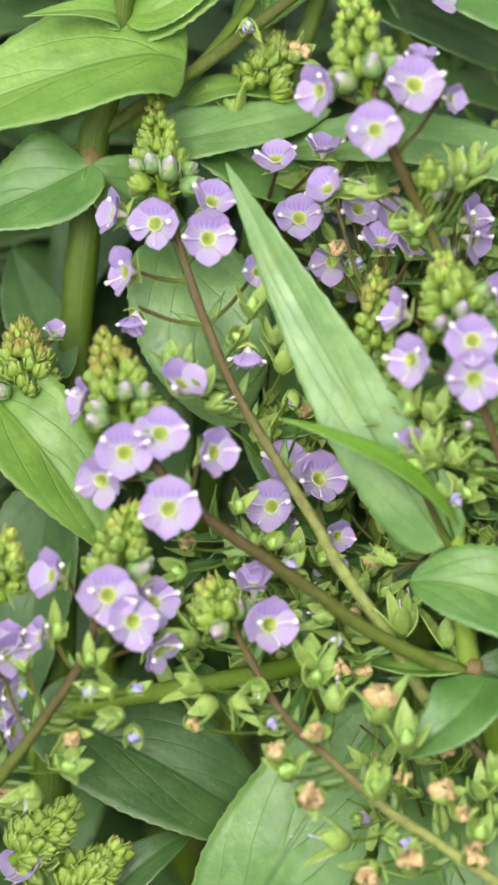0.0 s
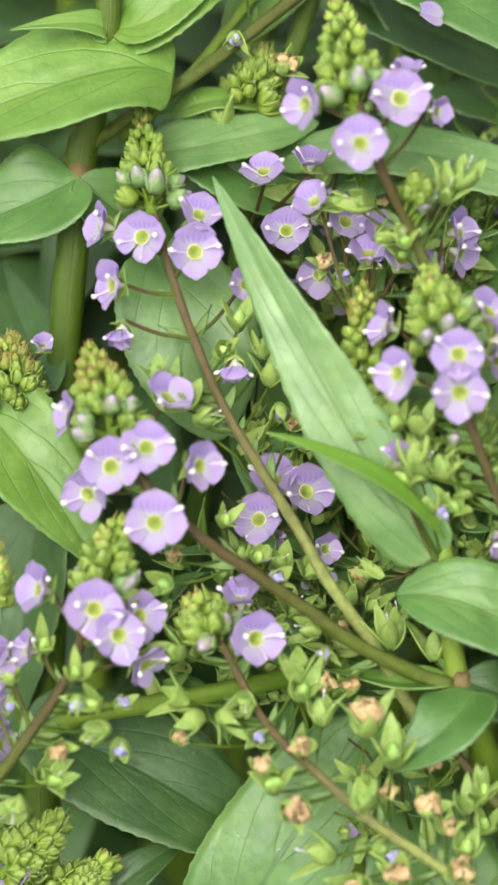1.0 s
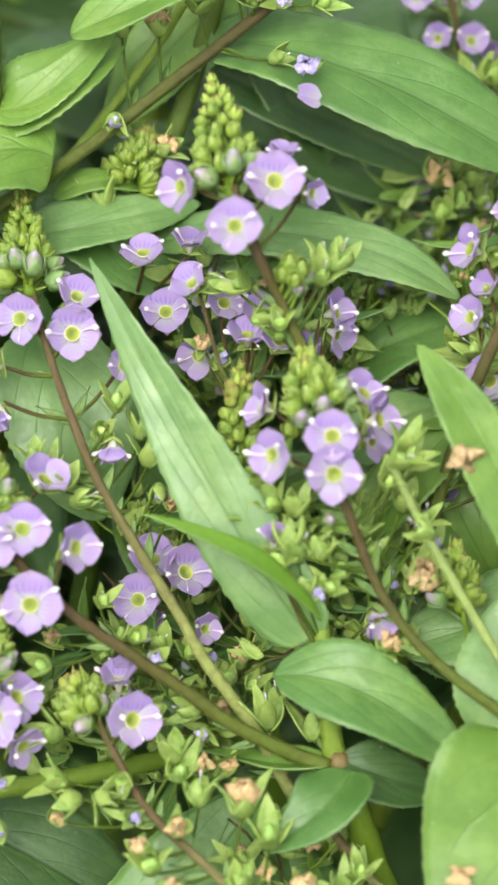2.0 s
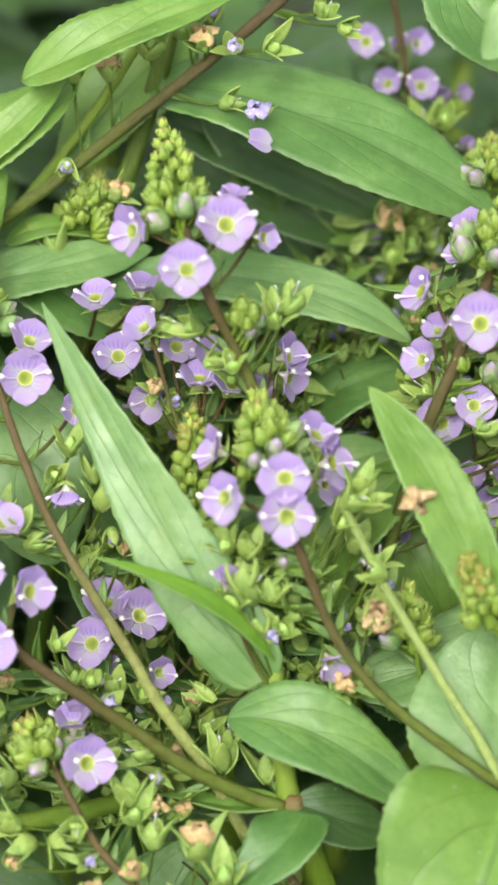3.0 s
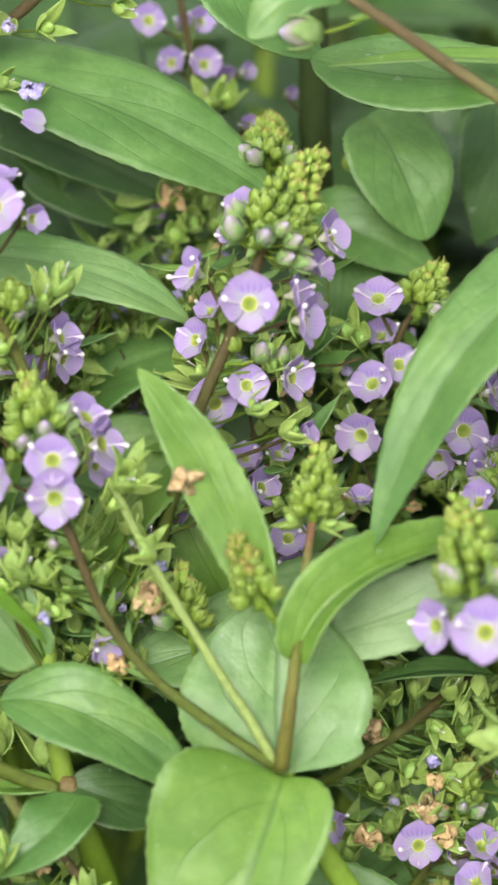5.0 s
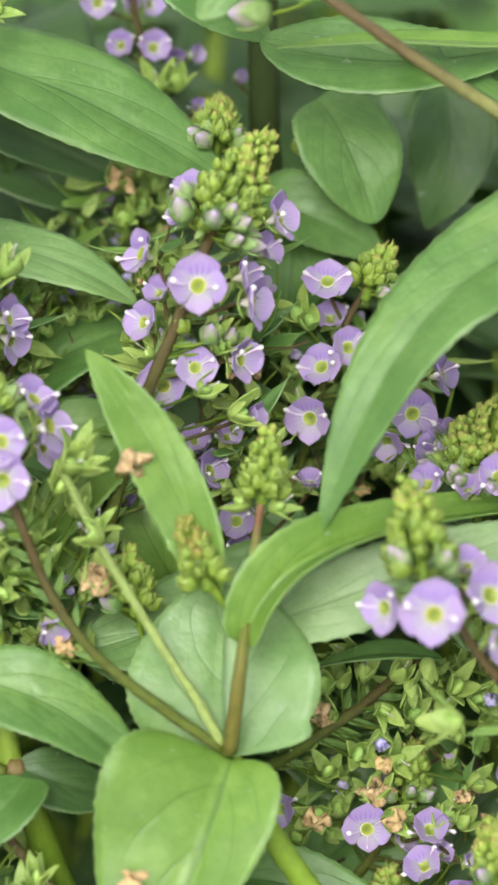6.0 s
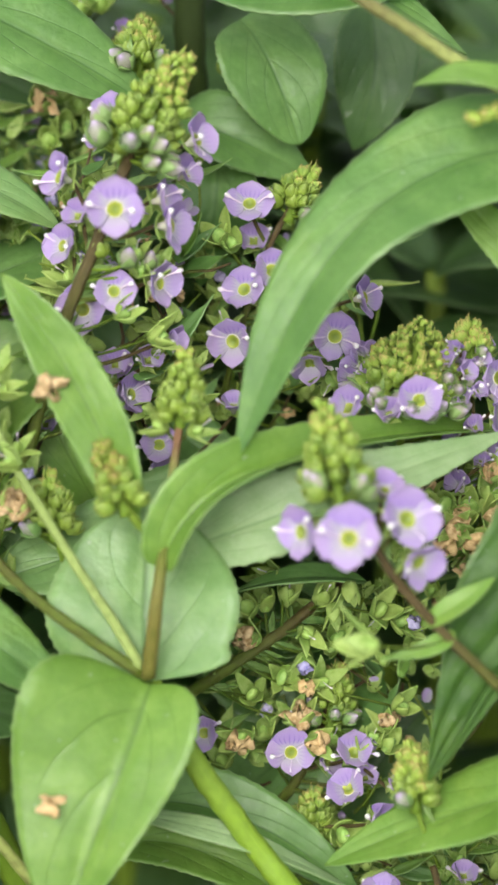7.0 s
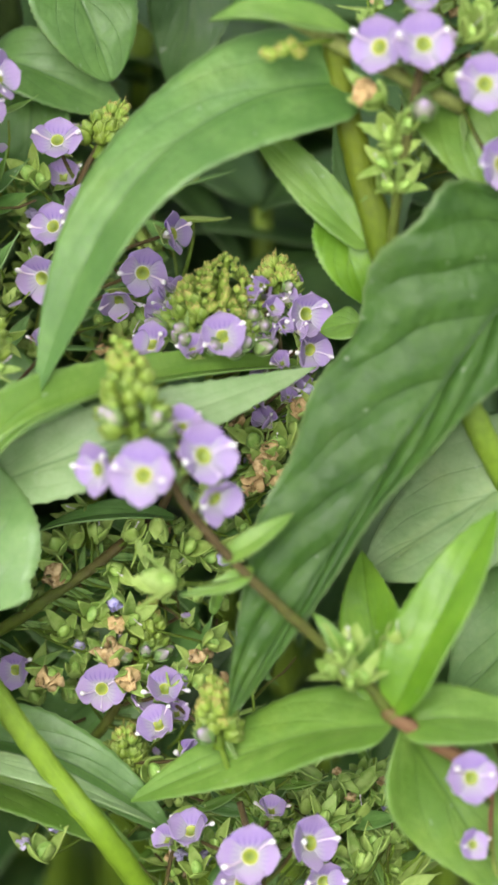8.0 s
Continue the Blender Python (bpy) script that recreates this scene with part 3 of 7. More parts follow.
def flower(parent, line, u, v, w, a=0, b=10, roll=0, size=1.0, cup=12, label=""):
    """An open four-petalled flower whose throat is at (u, v, w), facing a degrees right and b up."""
    COUNT[0] += 1
    rnd = random.Random(COUNT[0] * 7 + 1)
    n = aim(a, b)
    size *= 0.91
    f = part("flower", THROATS, parent, label, place(parent, (u, v, w), toward(n, roll=roll), size))
    petals = [(LOWS, 180, 1.0), (SIDES, 92, 1.0), (SIDES, -92, 1.0), (TOPS, 0, 1.0)]
    lie = {180: 0.0, 92: 0.00012, -92: 0.00018, 0: 0.00006}
    for meshes, ang, sc in petals:
        t = Matrix.Translation((0, 0, lie[ang])) @ Matrix.Rotation(radians(ang + rnd.uniform(-6, 6)), 4, "Z") @ Matrix.Rotation(radians(cup + 4 + rnd.uniform(-7, 7)), 4, "X") @ Matrix.Rotation(radians(rnd.uniform(-6, 6)), 4, "Y") @ Matrix.Scale(sc * rnd.uniform(0.92, 1.05), 4)
        part("petal", rnd.choice(meshes), f, "", t)
    for s in (-1, 1):
        t = Matrix.Rotation(radians(90 - 90 * s + (8 + rnd.uniform(-28, 28)) * s), 4, "Z") @ Matrix.Rotation(radians(rnd.uniform(-10, 10)), 4, "Y")
        part("stamen", rnd.choice(STAMENS), f, "", t)
    if rnd.random() < 0.5:
        part("style", STYLE, f, "", Matrix.Rotation(radians(rnd.uniform(-35, 35)), 4, "Z") @ Matrix.Translation((0, -0.0006, 0.0003)) @ Matrix.Rotation(radians(rnd.uniform(55, 80)), 4, "X"))
    for k in range(4):
        t = Matrix.Translation((0, 0, -0.0015)) @ Matrix.Rotation(radians(45 + 90 * k + rnd.uniform(-10, 10)), 4, "Z") @ Matrix.Rotation(radians(rnd.uniform(0, 14) + 0.6 * max(0, cup - 12)), 4, "X")
        part("sepal", rnd.choice(SEPALS), f, "", t)
    if line is not None:
        stalk(parent, line, vec((u, v, w)) - n * 1.7 * size, 0.24, STEM_BROWN)


def pod(parent, line, u, v, w, a=0, b=50, size=1.0, style=True, dry=0, spread=22):
    """A seed pod in its calyx; dry: 1 carries the brown shrivelled corolla, 2 a faded lilac one, 3 is a bare calyx."""
    COUNT[0] += 1
    rnd = random.Random(COUNT[0] * 11 + 3)
    size *= 0.78
    n = aim(a, b)
    m = place(parent, vec((u, v, w)) - n * 1.2 * size, toward(n, (0.3, 0.2, 1), rnd.uniform(0, 360)), size)
    f = part("pod", PODS[rnd.randrange(2)], parent, "", m)
    for k in range(4):
        t = Matrix.Rotation(radians(90 * k + rnd.uniform(-14, 14)), 4, "Z") @ Matrix.Rotation(radians(rnd.uniform(-12, 9)), 4, "X") @ Matrix.Scale(rnd.uniform(0.9, 1.15), 4)
        part("sepal", rnd.choice(CALYX), f, "", t)
    if dry in (1, 2):
        t = Matrix.Translation((0, 0, 0.0013)) @ Matrix.Rotation(radians(rnd.uniform(-25, 25)), 4, "X") @ Matrix.Rotation(rnd.uniform(0, 6), 4, "Z")
        part("withered_corolla", rnd.choice(DRIES if dry == 1 else BLUES), f, "", t)
    elif style and rnd.random() < 0.4:
        part("style", STYLE, f, "", Matrix.Translation((0, 0, 0.0024)) @ Matrix.Rotation(radians(rnd.uniform(-30, 30)), 4, "X"))
    if line is not None:
        stalk(parent, line, vec((u, v, w)) - n * 1.2 * size, 0.18, STEM_DARK)


def bud(parent, line, u, v, w, a=0, b=40, size=1.0, kind=2):
    n = aim(a, b)
    part("bud", BUDS[kind], parent, "", place(parent, vec((u, v, w)) - n * 1.2 * size, toward(n), size))
    if line is not None:
        stalk(parent, line, vec((u, v, w)) - n * 1.2 * size, 0.2, STEM_GREEN)


def bud_head(parent, base, tip, radius, n, big=1.0, small=0.45, lilac=0.25, young=0.70, dome=2.8, tinged=False):
    """The head of a raceme: a spiral of buds, the lowest stalked, apart and showing petals, the top a tight cone of small bracts."""
    base, tip = vec(base), vec(tip)
    ax = (tip - base).normalized()
    sx = ax.cross(Vector((0, 0, 1))).normalized()
    sz = sx.cross(ax)
    rnd = random.Random(int(abs(base.x * 53 + tip.y * 29)) + n)
    line = [base - ax * 1.0, base + (tip - base) * 0.5, tip - ax * 0.6]
    stem(parent, line, 0.75, 0.4, STEM_GREEN, name="axis", sides=8)
    n = int(n * 1.2)
    for i in range(n):
        f = ((i + 0.5) / n) ** 0.9
        ang = i * 2.39996 + rnd.uniform(-0.4, 0.4)
        r = 1.15 * radius * (1 - 0.88 * f ** dome) * rnd.uniform(0.72, 1.2) + 0.12
        out = sx * math.cos(ang) + sz * math.sin(ang)
        p = base + (tip - base) * (f * 0.93 + rnd.uniform(-0.02, 0.02)) + out * r * 0.62 - ax * 0.25 * r * f
        lean = 0.35 + 1.7 * f + rnd.uniform(-0.35, 0.35)
        d = (out + ax * lean).normalized()
        size = (big + (small - big) * f ** 0.7) * rnd.uniform(0.78, 1.15) * 1.06
        showing = f < lilac and rnd.random() < 0.55
        if showing:
            size *= 1.05
            p += out * radius * 0.24
            q = base + (tip - base) * max(0.0, f * 0.92 - 0.12)
            pts = spline([q, (p + q) / 2 - ax * 0.2, p], 3)
            part("pedicel", tube("pedicel", (pts - np.array(ORIGIN[parent.name])) * MM, np.full(len(pts), 0.2) * MM, STEM_GREEN, 6), parent)
        kind = 2 if showing else (1 if f > young + rnd.uniform(-0.12, 0.12) else 0)
        if tinged and kind == 1:
            kind = 3
        if f < 0.8 or i % 2:
            part("bud", BUDS[kind], parent, "", place(parent, p, toward(d, ax), size))
        if i % 3 == 0 or f > 0.8 and i % 2 == 0:
            part("bract", BRACT[1 if f > young - 0.15 else 0], parent, "", place(parent, p - d * 0.2 + out * 0.25, toward(out + ax * 0.2, d + out * rnd.uniform(-0.1, 0.5)), size * rnd.uniform(0.9, 1.2)))


NODE = lathe("node", [(-1.6, 1.0), (-0.9, 1.35), (-0.2, 1.55), (0.4, 1.5), (1.0, 1.2), (1.6, 0.9)], stem_material("node_flushed", (0.12, 0.15, 0.03, 1), (0.15, 0.105, 0.038, 1)), 14, 4, 0.06)


def node_ring(parent, p, along, size):
    """The swollen joint where leaves and stalks meet the stem."""
    part("node", NODE, parent, "reddish swollen joint", place(parent, p, toward(along), size))


def raceme(label, base, group="flower spikes"):
    return thing("flower_spike", base, label, "flower spike", group)


def shoot(label, base, group="leafy shoots"):
    return thing("leafy_shoot", base, label, "plant shoot", group)



def fallen_bloom(label, p, size, kind, a, b, roll):
    e = thing("fallen_bloom", p, label, "fallen flower", "fallen blooms")
    turn = toward(aim(a, b), roll=roll)
    if kind == "petal":
        for ang in (100, 62):
            part("petal", LOWS[0], e, "", turn @ Matrix.Rotation(radians(ang), 4, "Z") @ Matrix.Rotation(radians(10), 4, "X") @ Matrix.Scale(size, 4))
    else:
        part("withered_corolla", (BLUES if kind == "blue" else DRIES)[1], e, "", turn @ Matrix.Scale(size, 4))
        part("sepal", SEPALS[0], e, "", turn @ Matrix.Rotation(radians(-60), 4, "Z") @ Matrix.Scale(size * 0.8, 4))


def on_ground(u, v, w, up=0.0):
    """The point (mm on the bank) straight below (u, v, w), up mm above the soil."""
    p = BANK @ (vec((u, v, w)) * MM)
    return BANK.inverted() @ Vector((p.x, p.y, up * MM)) / MM


def back_shoot(rnd, u, v, w, tone):
    """A shoot of the thicket: an upright stem from the soil with opposite pairs of leaves."""
    foot, top = on_ground(u, v, w), vec((u, v, w))
    sh = shoot("shaded green shoot in the thicket behind", foot, "thicket shoots")
    lean = Vector((rnd.uniform(-12, 12), 0, rnd.uniform(-8, 8)))
    knee = top + (foot - top) * 0.4 + lean
    line = stem(sh, [tuple(foot), tuple(knee), tuple(top)], 2.6, 1.4, STEM_GREEN)
    n = len(line)
    up = Vector((0, 0.866, 0.5))
    turn = rnd.uniform(0, 180)
    for k in range(5):
        c = vec(line[n - 1 - int(k * n * 0.085)])
        for s in (0, 180):
            ang = radians(turn + 90 * k + s + rnd.uniform(-20, 20))
            flat = Vector((1, 0, 0)) * math.cos(ang) + Vector((0, -0.5, 0.866)) * math.sin(ang)
            ln = rnd.uniform(26, 40)
            tip = c + flat * ln + up * rnd.uniform(-10, 10)
            mid = c + flat * ln * 0.5 + up * rnd.uniform(3, 9)
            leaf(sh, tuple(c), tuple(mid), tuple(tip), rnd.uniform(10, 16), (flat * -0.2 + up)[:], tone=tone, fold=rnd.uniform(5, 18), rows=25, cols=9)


# ---- ground ----
def ground():
    n = 60
    verts, faces = [], []
    edge = [math.copysign(abs(x) ** 3, x) * 120.0 for x in np.linspace(-1, 1, n)]
    for y in edge:
        for x in edge:
            near = math.exp(-(x * x + y * y) / 4)
            verts.append((x, y, near * (0.012 * noise.noise(Vector((x * 9, y * 9, 0))) + 0.02 * noise.noise(Vector((x * 2, y * 2, 3)))) - 0.012))
    for i in range(n - 1):
        for j in range(n - 1):
            k = i * n + j
            faces.append((k, k + 1, k + n + 1, k + n))
    ob = new("ground", mesh_of("ground", verts, faces, soil_material()))
    tagged(ob, "dark wet soil under the plants", "ground", kind="structure")


ground()


LEAFLET = [sepal_mesh("leaflet", 5.0, 2.0, SEPAL, 0.2), sepal_mesh("leaflet", 7.0, 2.2, LEAF["mature"], 0.1), sepal_mesh("leaflet", 6.0, 1.4, LEAF["young"], 0.3)]
TWIG = tube("twig", np.array([(0, 0, 0), (0.3, 3, 0.4), (0, 6, 0), (-0.4, 9, 0.5)]) * MM, np.array([0.3, 0.26, 0.24, 0.2]) * MM, STEM_GREEN, 6)
TWIG_BROWN = tube("twig", np.array([(0, 0, 0), (-0.3, 4, 0.3), (0.4, 8, 0), (0, 12, 0.4)]) * MM, np.array([0.34, 0.3, 0.26, 0.2]) * MM, STEM_BROWN, 6)


def tangle(label, low, high, n, seed, lilac=0.05, tan=0.05):
    """Calyces, leaflets and thin stalks too many to count, filling a stretch of the bank between two corners (mm)."""
    rnd = random.Random(seed)
    low, high = vec(low), vec(high)
    e = thing("tangle", (low + high) / 2, label, "undergrowth", "", "stuff")
    rows = []
    for _ in range(int(n * 1.8)):
        p = Vector([rnd.uniform(a, b) for a, b in zip(low, high)])
        n_dir = aim(rnd.uniform(-60, 60), rnd.uniform(-20, 80))
        r = rnd.random()
        m = place(e, p, toward(n_dir, (0.3, 0.2, 1), rnd.uniform(0, 360)), rnd.uniform(0.34, 0.66))
        if r < lilac:
            rows.append((rnd.choice(BLUES + LOWS), m))
        elif r < lilac + tan:
            rows.append((rnd.choice(DRIES), m @ Matrix.Scale(0.8, 4)))
        elif r < 0.45:
            for k in range(4):
                rows.append((rnd.choice(CALYX), m @ Matrix.Rotation(radians(90 * k + rnd.uniform(-10, 10)), 4, "Z")))
            if rnd.random() < 0.6:
                rows.append((PODS[0], m))
        elif r < 0.75:
            rows.append((rnd.choice(LEAFLET), place(e, p, toward(aim(rnd.uniform(-50, 50), rnd.uniform(0, 80)), (rnd.uniform(-1, 1), rnd.uniform(-0.3, 1), 0)), rnd.uniform(0.7, 1.3))))
        else:
            rows.append((rnd.choice((TWIG, TWIG, TWIG_BROWN)), place(e, p - Vector((0, 4, 1)), toward(aim(rnd.uniform(-30, 30), rnd.uniform(-30, 30)), (rnd.uniform(-1, 1), rnd.uniform(0.2, 1), 0)), rnd.uniform(0.5, 0.85))))
    part("tangle_of_calyces", joined("tangle_of_calyces", rows), e)


def sprig(rnd, height, tone):
    """A low leafy sprig of the bank, stem and opposite leaves, in one mesh standing at the origin."""
    line = np.array([(0, 0, 0), (rnd.uniform(-9, 9), rnd.uniform(-9, 9), height * 0.5), (rnd.uniform(-14, 14), rnd.uniform(-14, 14), height)]) * MM
    rows = [(tube("stalk", line, np.array([2.2, 1.8, 1.1]) * MM, STEM_GREEN, 6), Matrix.Identity(4))]
    for k in range(6):
        f = 0.25 + 0.15 * k
        c = Vector(line[1] * (2 * f) if f < 0.5 else line[1] + (line[2] - line[1]) * (2 * f - 1))
        for s in (0, 180):
            blade = sepal_mesh("blade", rnd.uniform(34, 52) * (1.1 - 0.5 * f), rnd.uniform(11, 17) * (1.1 - 0.4 * f), LEAF[tone], rnd.uniform(-0.35, 0.05))
            rows.append((blade, Matrix.Translation(c) @ Matrix.Rotation(radians(90 * k + s + rnd.uniform(-20, 20)), 4, "Z") @ Matrix.Rotation(radians(rnd.uniform(5, 40)), 4, "X")))
    return joined("sprig", rows)


def undergrowth():
    """The bank goes on round the flowers: leafy sprigs too many to count."""
    rnd = random.Random(77)
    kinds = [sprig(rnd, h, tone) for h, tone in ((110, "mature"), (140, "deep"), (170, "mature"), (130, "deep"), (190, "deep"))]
    e = new("undergrowth")
    rows = []
    while len(rows) < 520:
        x, y = rnd.gauss(0, 0.55), rnd.gauss(0.1, 0.5)
        if abs(x) < 0.16 and -0.14 < y < 0.16:
            continue
        size = rnd.uniform(0.7, 1.15) * (1.35 if y > 0.25 else 1.0)
        rows.append((rnd.choice(kinds), Matrix.Translation((x, y, -0.012)) @ Matrix.Rotation(rnd.uniform(0, 6.28), 4, "Z") @ Matrix.Scale(size, 4)))
    e.empty_display_size = 0.005
    tagged(e, "low green leafy plants covering the wet bank", "undergrowth", "", "stuff")
    part("leafy_sprigs", joined("leafy_sprigs", rows), e)

# ---- leafy shoots ----

shoot_a = shoot("thick green shoot with broad pale-veined opposite leaves", (-52.5, -67.6, -24.8))
stem(shoot_a, [(-52.5, -67.6, -24.8), (-50.9, -24.8, -18.4), (-49.8, -9.5, -15.9), (-47.6, 17.2, -13.4), (-45.9, 24.7, -12.1), (-44.1, 34.0, -9.6), (-43.9, 46.1, -9.6)], 2.47, 1.47, STEM_DARK)
leaf(shoot_a, (-36.0, 29.2, -8.3), (-49.3, 28.2, -5.8), (-72.3, 18.0, -7.0), 17.0, tone="young", face=(-0.1, 0.7, 1), fold=8, peak=0.36, clasp=0.85)
leaf(shoot_a, (-44.5, 33.0, -9.6), (-46.1, 35.1, -7.0), (-55.3, 34.1, -4.5), 4.0, tone="young", face=(0, 0.8, 1))
leaf(shoot_a, (-43.0, 34.8, -9.6), (-36.4, 37.1, -7.0), (-27.4, 46.4, -9.6), 6.3, tone="young", face=(0.1, 0.5, 1), fold=18)
leaf(shoot_a, (-47.3, 33.5, -12.1), (-36.8, 37.7, -9.6), (-27.7, 45.5, -12.1), 10.7, tone="young", face=(-0.1, 0.7, 1), fold=6, peak=0.45, sharp=0.7)
leaf(shoot_a, (-14.6, 51.0, -21.0), (-22.5, 43.0, -18.4), (-30.6, 33.5, -21.0), 12.0, tone="young", face=(0, 0.7, 1), fold=8, peak=0.45, sharp=0.7)
leaf(shoot_a, (-42.5, 18.4, -13.4), (-32.1, 21.2, -10.8), (-18.6, 24.1, -15.9), 8.7, tone="pale", face=(0, 0.7, 0.9), fold=6, peak=0.45, sharp=0.7)
leaf(shoot_a, (-36.4, 24.7, -14.6), (-30.2, 26.7, -13.4), (-23.4, 25.2, -17.2), 4.7, tone="young", face=(0, 0.8, 0.8), fold=8)
leaf(shoot_a, (-33.9, 43.5, -5.8), (-22.2, 48.6, -3.2), (-7.9, 54.2, -7.0), 8.7, tone="young", face=(0, 0.7, 1), fold=20, peak=0.4)
leaf(shoot_a, (-47.5, 17.1, -10.8), (-54.2, 13.6, -9.6), (-67.3, 8.1, -12.1), 12.7, tone="mature", face=(-0.2, 0.5, 1), clasp=0.6, peak=0.35)
leaf(shoot_a, (-47.5, 16.9, -10.8), (-42.4, 12.5, -12.1), (-35.0, 7.9, -17.2), 10.0, tone="mature", face=(0.2, 0.5, 1), clasp=0.6, peak=0.4)
leaf(shoot_a, (-62.2, -8.2, -9.6), (-52.9, -16.8, -4.5), (-44.0, -30.1, -4.5), 13.3, tone="young", face=(0.2, 0.5, 1), fold=16, peak=0.4, clasp=0.5)
leaf(shoot_a, (-50.0, -8.7, -10.8), (-54.8, -1.3, -19.7), (-58.0, 7.2, -24.8), 8.0, tone="deep", face=(0, 0.3, 1))
leaf(shoot_a, (-50.9, -21.2, -15.9), (-53.7, -31.7, -17.2), (-55.7, -52.2, -19.7), 12.7, face=(-0.3, 0.3, 1), peak=0.45, tone="deep")

shoot_b = shoot("leafy shoot with long folded green leaves", (13.7, -80.4, -14.6))
stem(shoot_b, [(13.7, -80.4, -14.6), (4.0, -57.5, -3.2), (0.6, -47.5, 1.9), (-1.9, -40.8, 3.1), (-3.2, -30.1, 4.4), (-3.7, -24.1, 4.4)], 2.07, 0.87, STEM_GREEN)
leaf(shoot_b, (-4.7, -27.7, 4.4), (-16.3, -10.1, 6.9), (-30.9, 16.7, 3.1), 10.2, tone="pale", face=(-0.5, 0.35, 1), cup=0.05, clasp=0.3, sharp=0.82, peak=0.28, quilt=0.0, fold=9)
leaf(shoot_b, (-3.6, -25.0, 8.2), (-12.7, -18.1, 12.0), (-24.5, -12.8, 10.8), 4.6, face=(0.5, 0.9, 0.6), fold=30, peak=0.45, tone="fresh")
leaf(shoot_b, (-9.1, -31.8, 5.7), (1.9, -33.6, 8.2), (13.6, -42.4, 6.9), 10.8, tone="mature", face=(0.1, 0.6, 1), fold=10, peak=0.46, clasp=0.35, sharp=0.75)
leaf(shoot_b, (-1.4, -41.6, 4.4), (5.2, -43.9, 4.4), (11.2, -45.5, 1.9), 8.0, tone="deep", face=(0.1, 0.6, 1), fold=8, clasp=0.5)
leaf(shoot_b, (-0.0, -42.8, 5.7), (-3.4, -46.8, 9.5), (-10.0, -52.0, 9.5), 9.0, tone="mature", fold=14, clasp=0.8, peak=0.35, face=(-0.2, 0.6, 1))
leaf(shoot_b, (-1.4, -42.1, 3.1), (-9.3, -42.1, 3.1), (-17.5, -41.3, -1.9), 4.7, tone="young", face=(0, 0.9, 0.5), fold=25)
leaf(shoot_b, (1.2, -17.2, -7.0), (5.1, -10.0, -5.0), (10.2, -4.2, -5.0), 6.5, tone="pale", face=(-0.3, 0.3, 1), fold=10, peak=0.42)
leaf(shoot_b, (-0.2, -21.2, -7.0), (3.9, -16.8, -5.0), (7.9, -13.1, -5.0), 4.6, tone="young", face=(0.2, 0.4, 1), fold=16)

shoot_c = shoot("bright green shoot with a star of broad leaves", (23.5, -39.4, 10.8))
stem(shoot_c, [(23.5, -39.4, 10.8), (24.5, -31.2, 13.9), (25.3, -25.5, 12.7), (26.4, -17.3, 7.6), (27.5, -9.5, 6.9)], 0.92, 0.40, STEM_FLUSH)
stem(shoot_c, [(55.8, -93.2, -17.2), (42.2, -68.9, 3.1), (35.7, -60.1, 4.4), (28.6, -49.9, 5.7), (24.8, -43.1, 6.9), (23.5, -40.3, 8.2)], 1.5, 1.4, STEM_LIME)
leaf(shoot_c, (23.7, -40.5, 9.5), (20.2, -50.1, 14.6), (13.2, -68.0, 14.6), 21.5, tone="young", face=(0, 0.55, 1), fold=21, sharp=0.75, peak=0.36, skew=-0.3, clasp=0.55)
leaf(shoot_c, (23.4, -40.3, 8.2), (23.1, -31.4, 7.2), (23.9, -20.7, 4.5), 22.5, tone="pale", face=(-0.1, 0.55, 1), clasp=0.92, peak=0.45, sharp=0.5, fold=9, skew=0.0)
leaf(shoot_c, (25.1, -26.9, 12.0), (37.9, -15.2, 9.5), (67.1, -12.2, -7.7), 9.5, tone="young", face=(0.15, 0.75, 0.75), peak=0.3, clasp=0.75, sharp=0.75, fold=48)
leaf(shoot_c, (26.7, -25.8, 3.0), (44.4, -19.1, 8.5), (66.1, -11.9, 3.0), 9.5, tone="underside_sheen", peak=0.36, clasp=0.5, face=(0, 0.45, 1), fold=5)
leaf(shoot_c, (39.2, -17.2, -4.0), (23.0, -23.3, 0.0), (5.8, -28.8, 0.5), 14.5, tone="pale", fold=6, peak=0.42, sharp=0.5, clasp=0.8, face=(0, 0.85, 0.9))
leaf(shoot_c, (22.2, -21.4, 10.8), (15.6, -6.1, 11.4), (7.1, 6.9, 10.1), 8.0, tone="young", face=(-0.25, 0.35, 1), fold=20, peak=0.42, sharp=0.8)

shoot_d = shoot("shaded leafy shoot with long drooping leaves", (-34.3, -29.7, -29.9))
stem(shoot_d, [(-34.3, -29.7, -29.9), (-29.6, -1.1, -22.3), (-25.7, 19.7, -17.2), (-18.8, 42.6, -17.2), (-16.0, 53.0, -17.2), (-14.7, 65.0, -18.4)], 1.53, 1.00, STEM_DARK)
leaf(shoot_d, (-18.8, 44.0, -17.2), (1.0, 39.6, -10.8), (23.7, 27.2, -13.4), 15.2, tone="mature", face=(0.05, 0.7, 1), fold=8, cup=0.06, sharp=0.62, peak=0.46)
leaf(shoot_d, (-26.4, 18.6, -15.9), (-4.8, 20.0, -9.6), (13.0, 12.4, -9.6), 9.3, tone="pale", face=(0.1, 0.7, 0.9), fold=9, peak=0.5, sharp=0.75, cup=0.1)
leaf(shoot_d, (-38.3, 24.7, -17.2), (-29.9, 18.8, -13.4), (-19.5, 12.1, -15.9), 10.7, tone="mature", face=(0.1, 0.6, 1), peak=0.45)
leaf(shoot_d, (-17.6, 41.0, -22.3), (-2.9, 34.7, -22.3), (11.9, 27.8, -24.8), 10.0, tone="deep", face=(0, 0.5, 1))
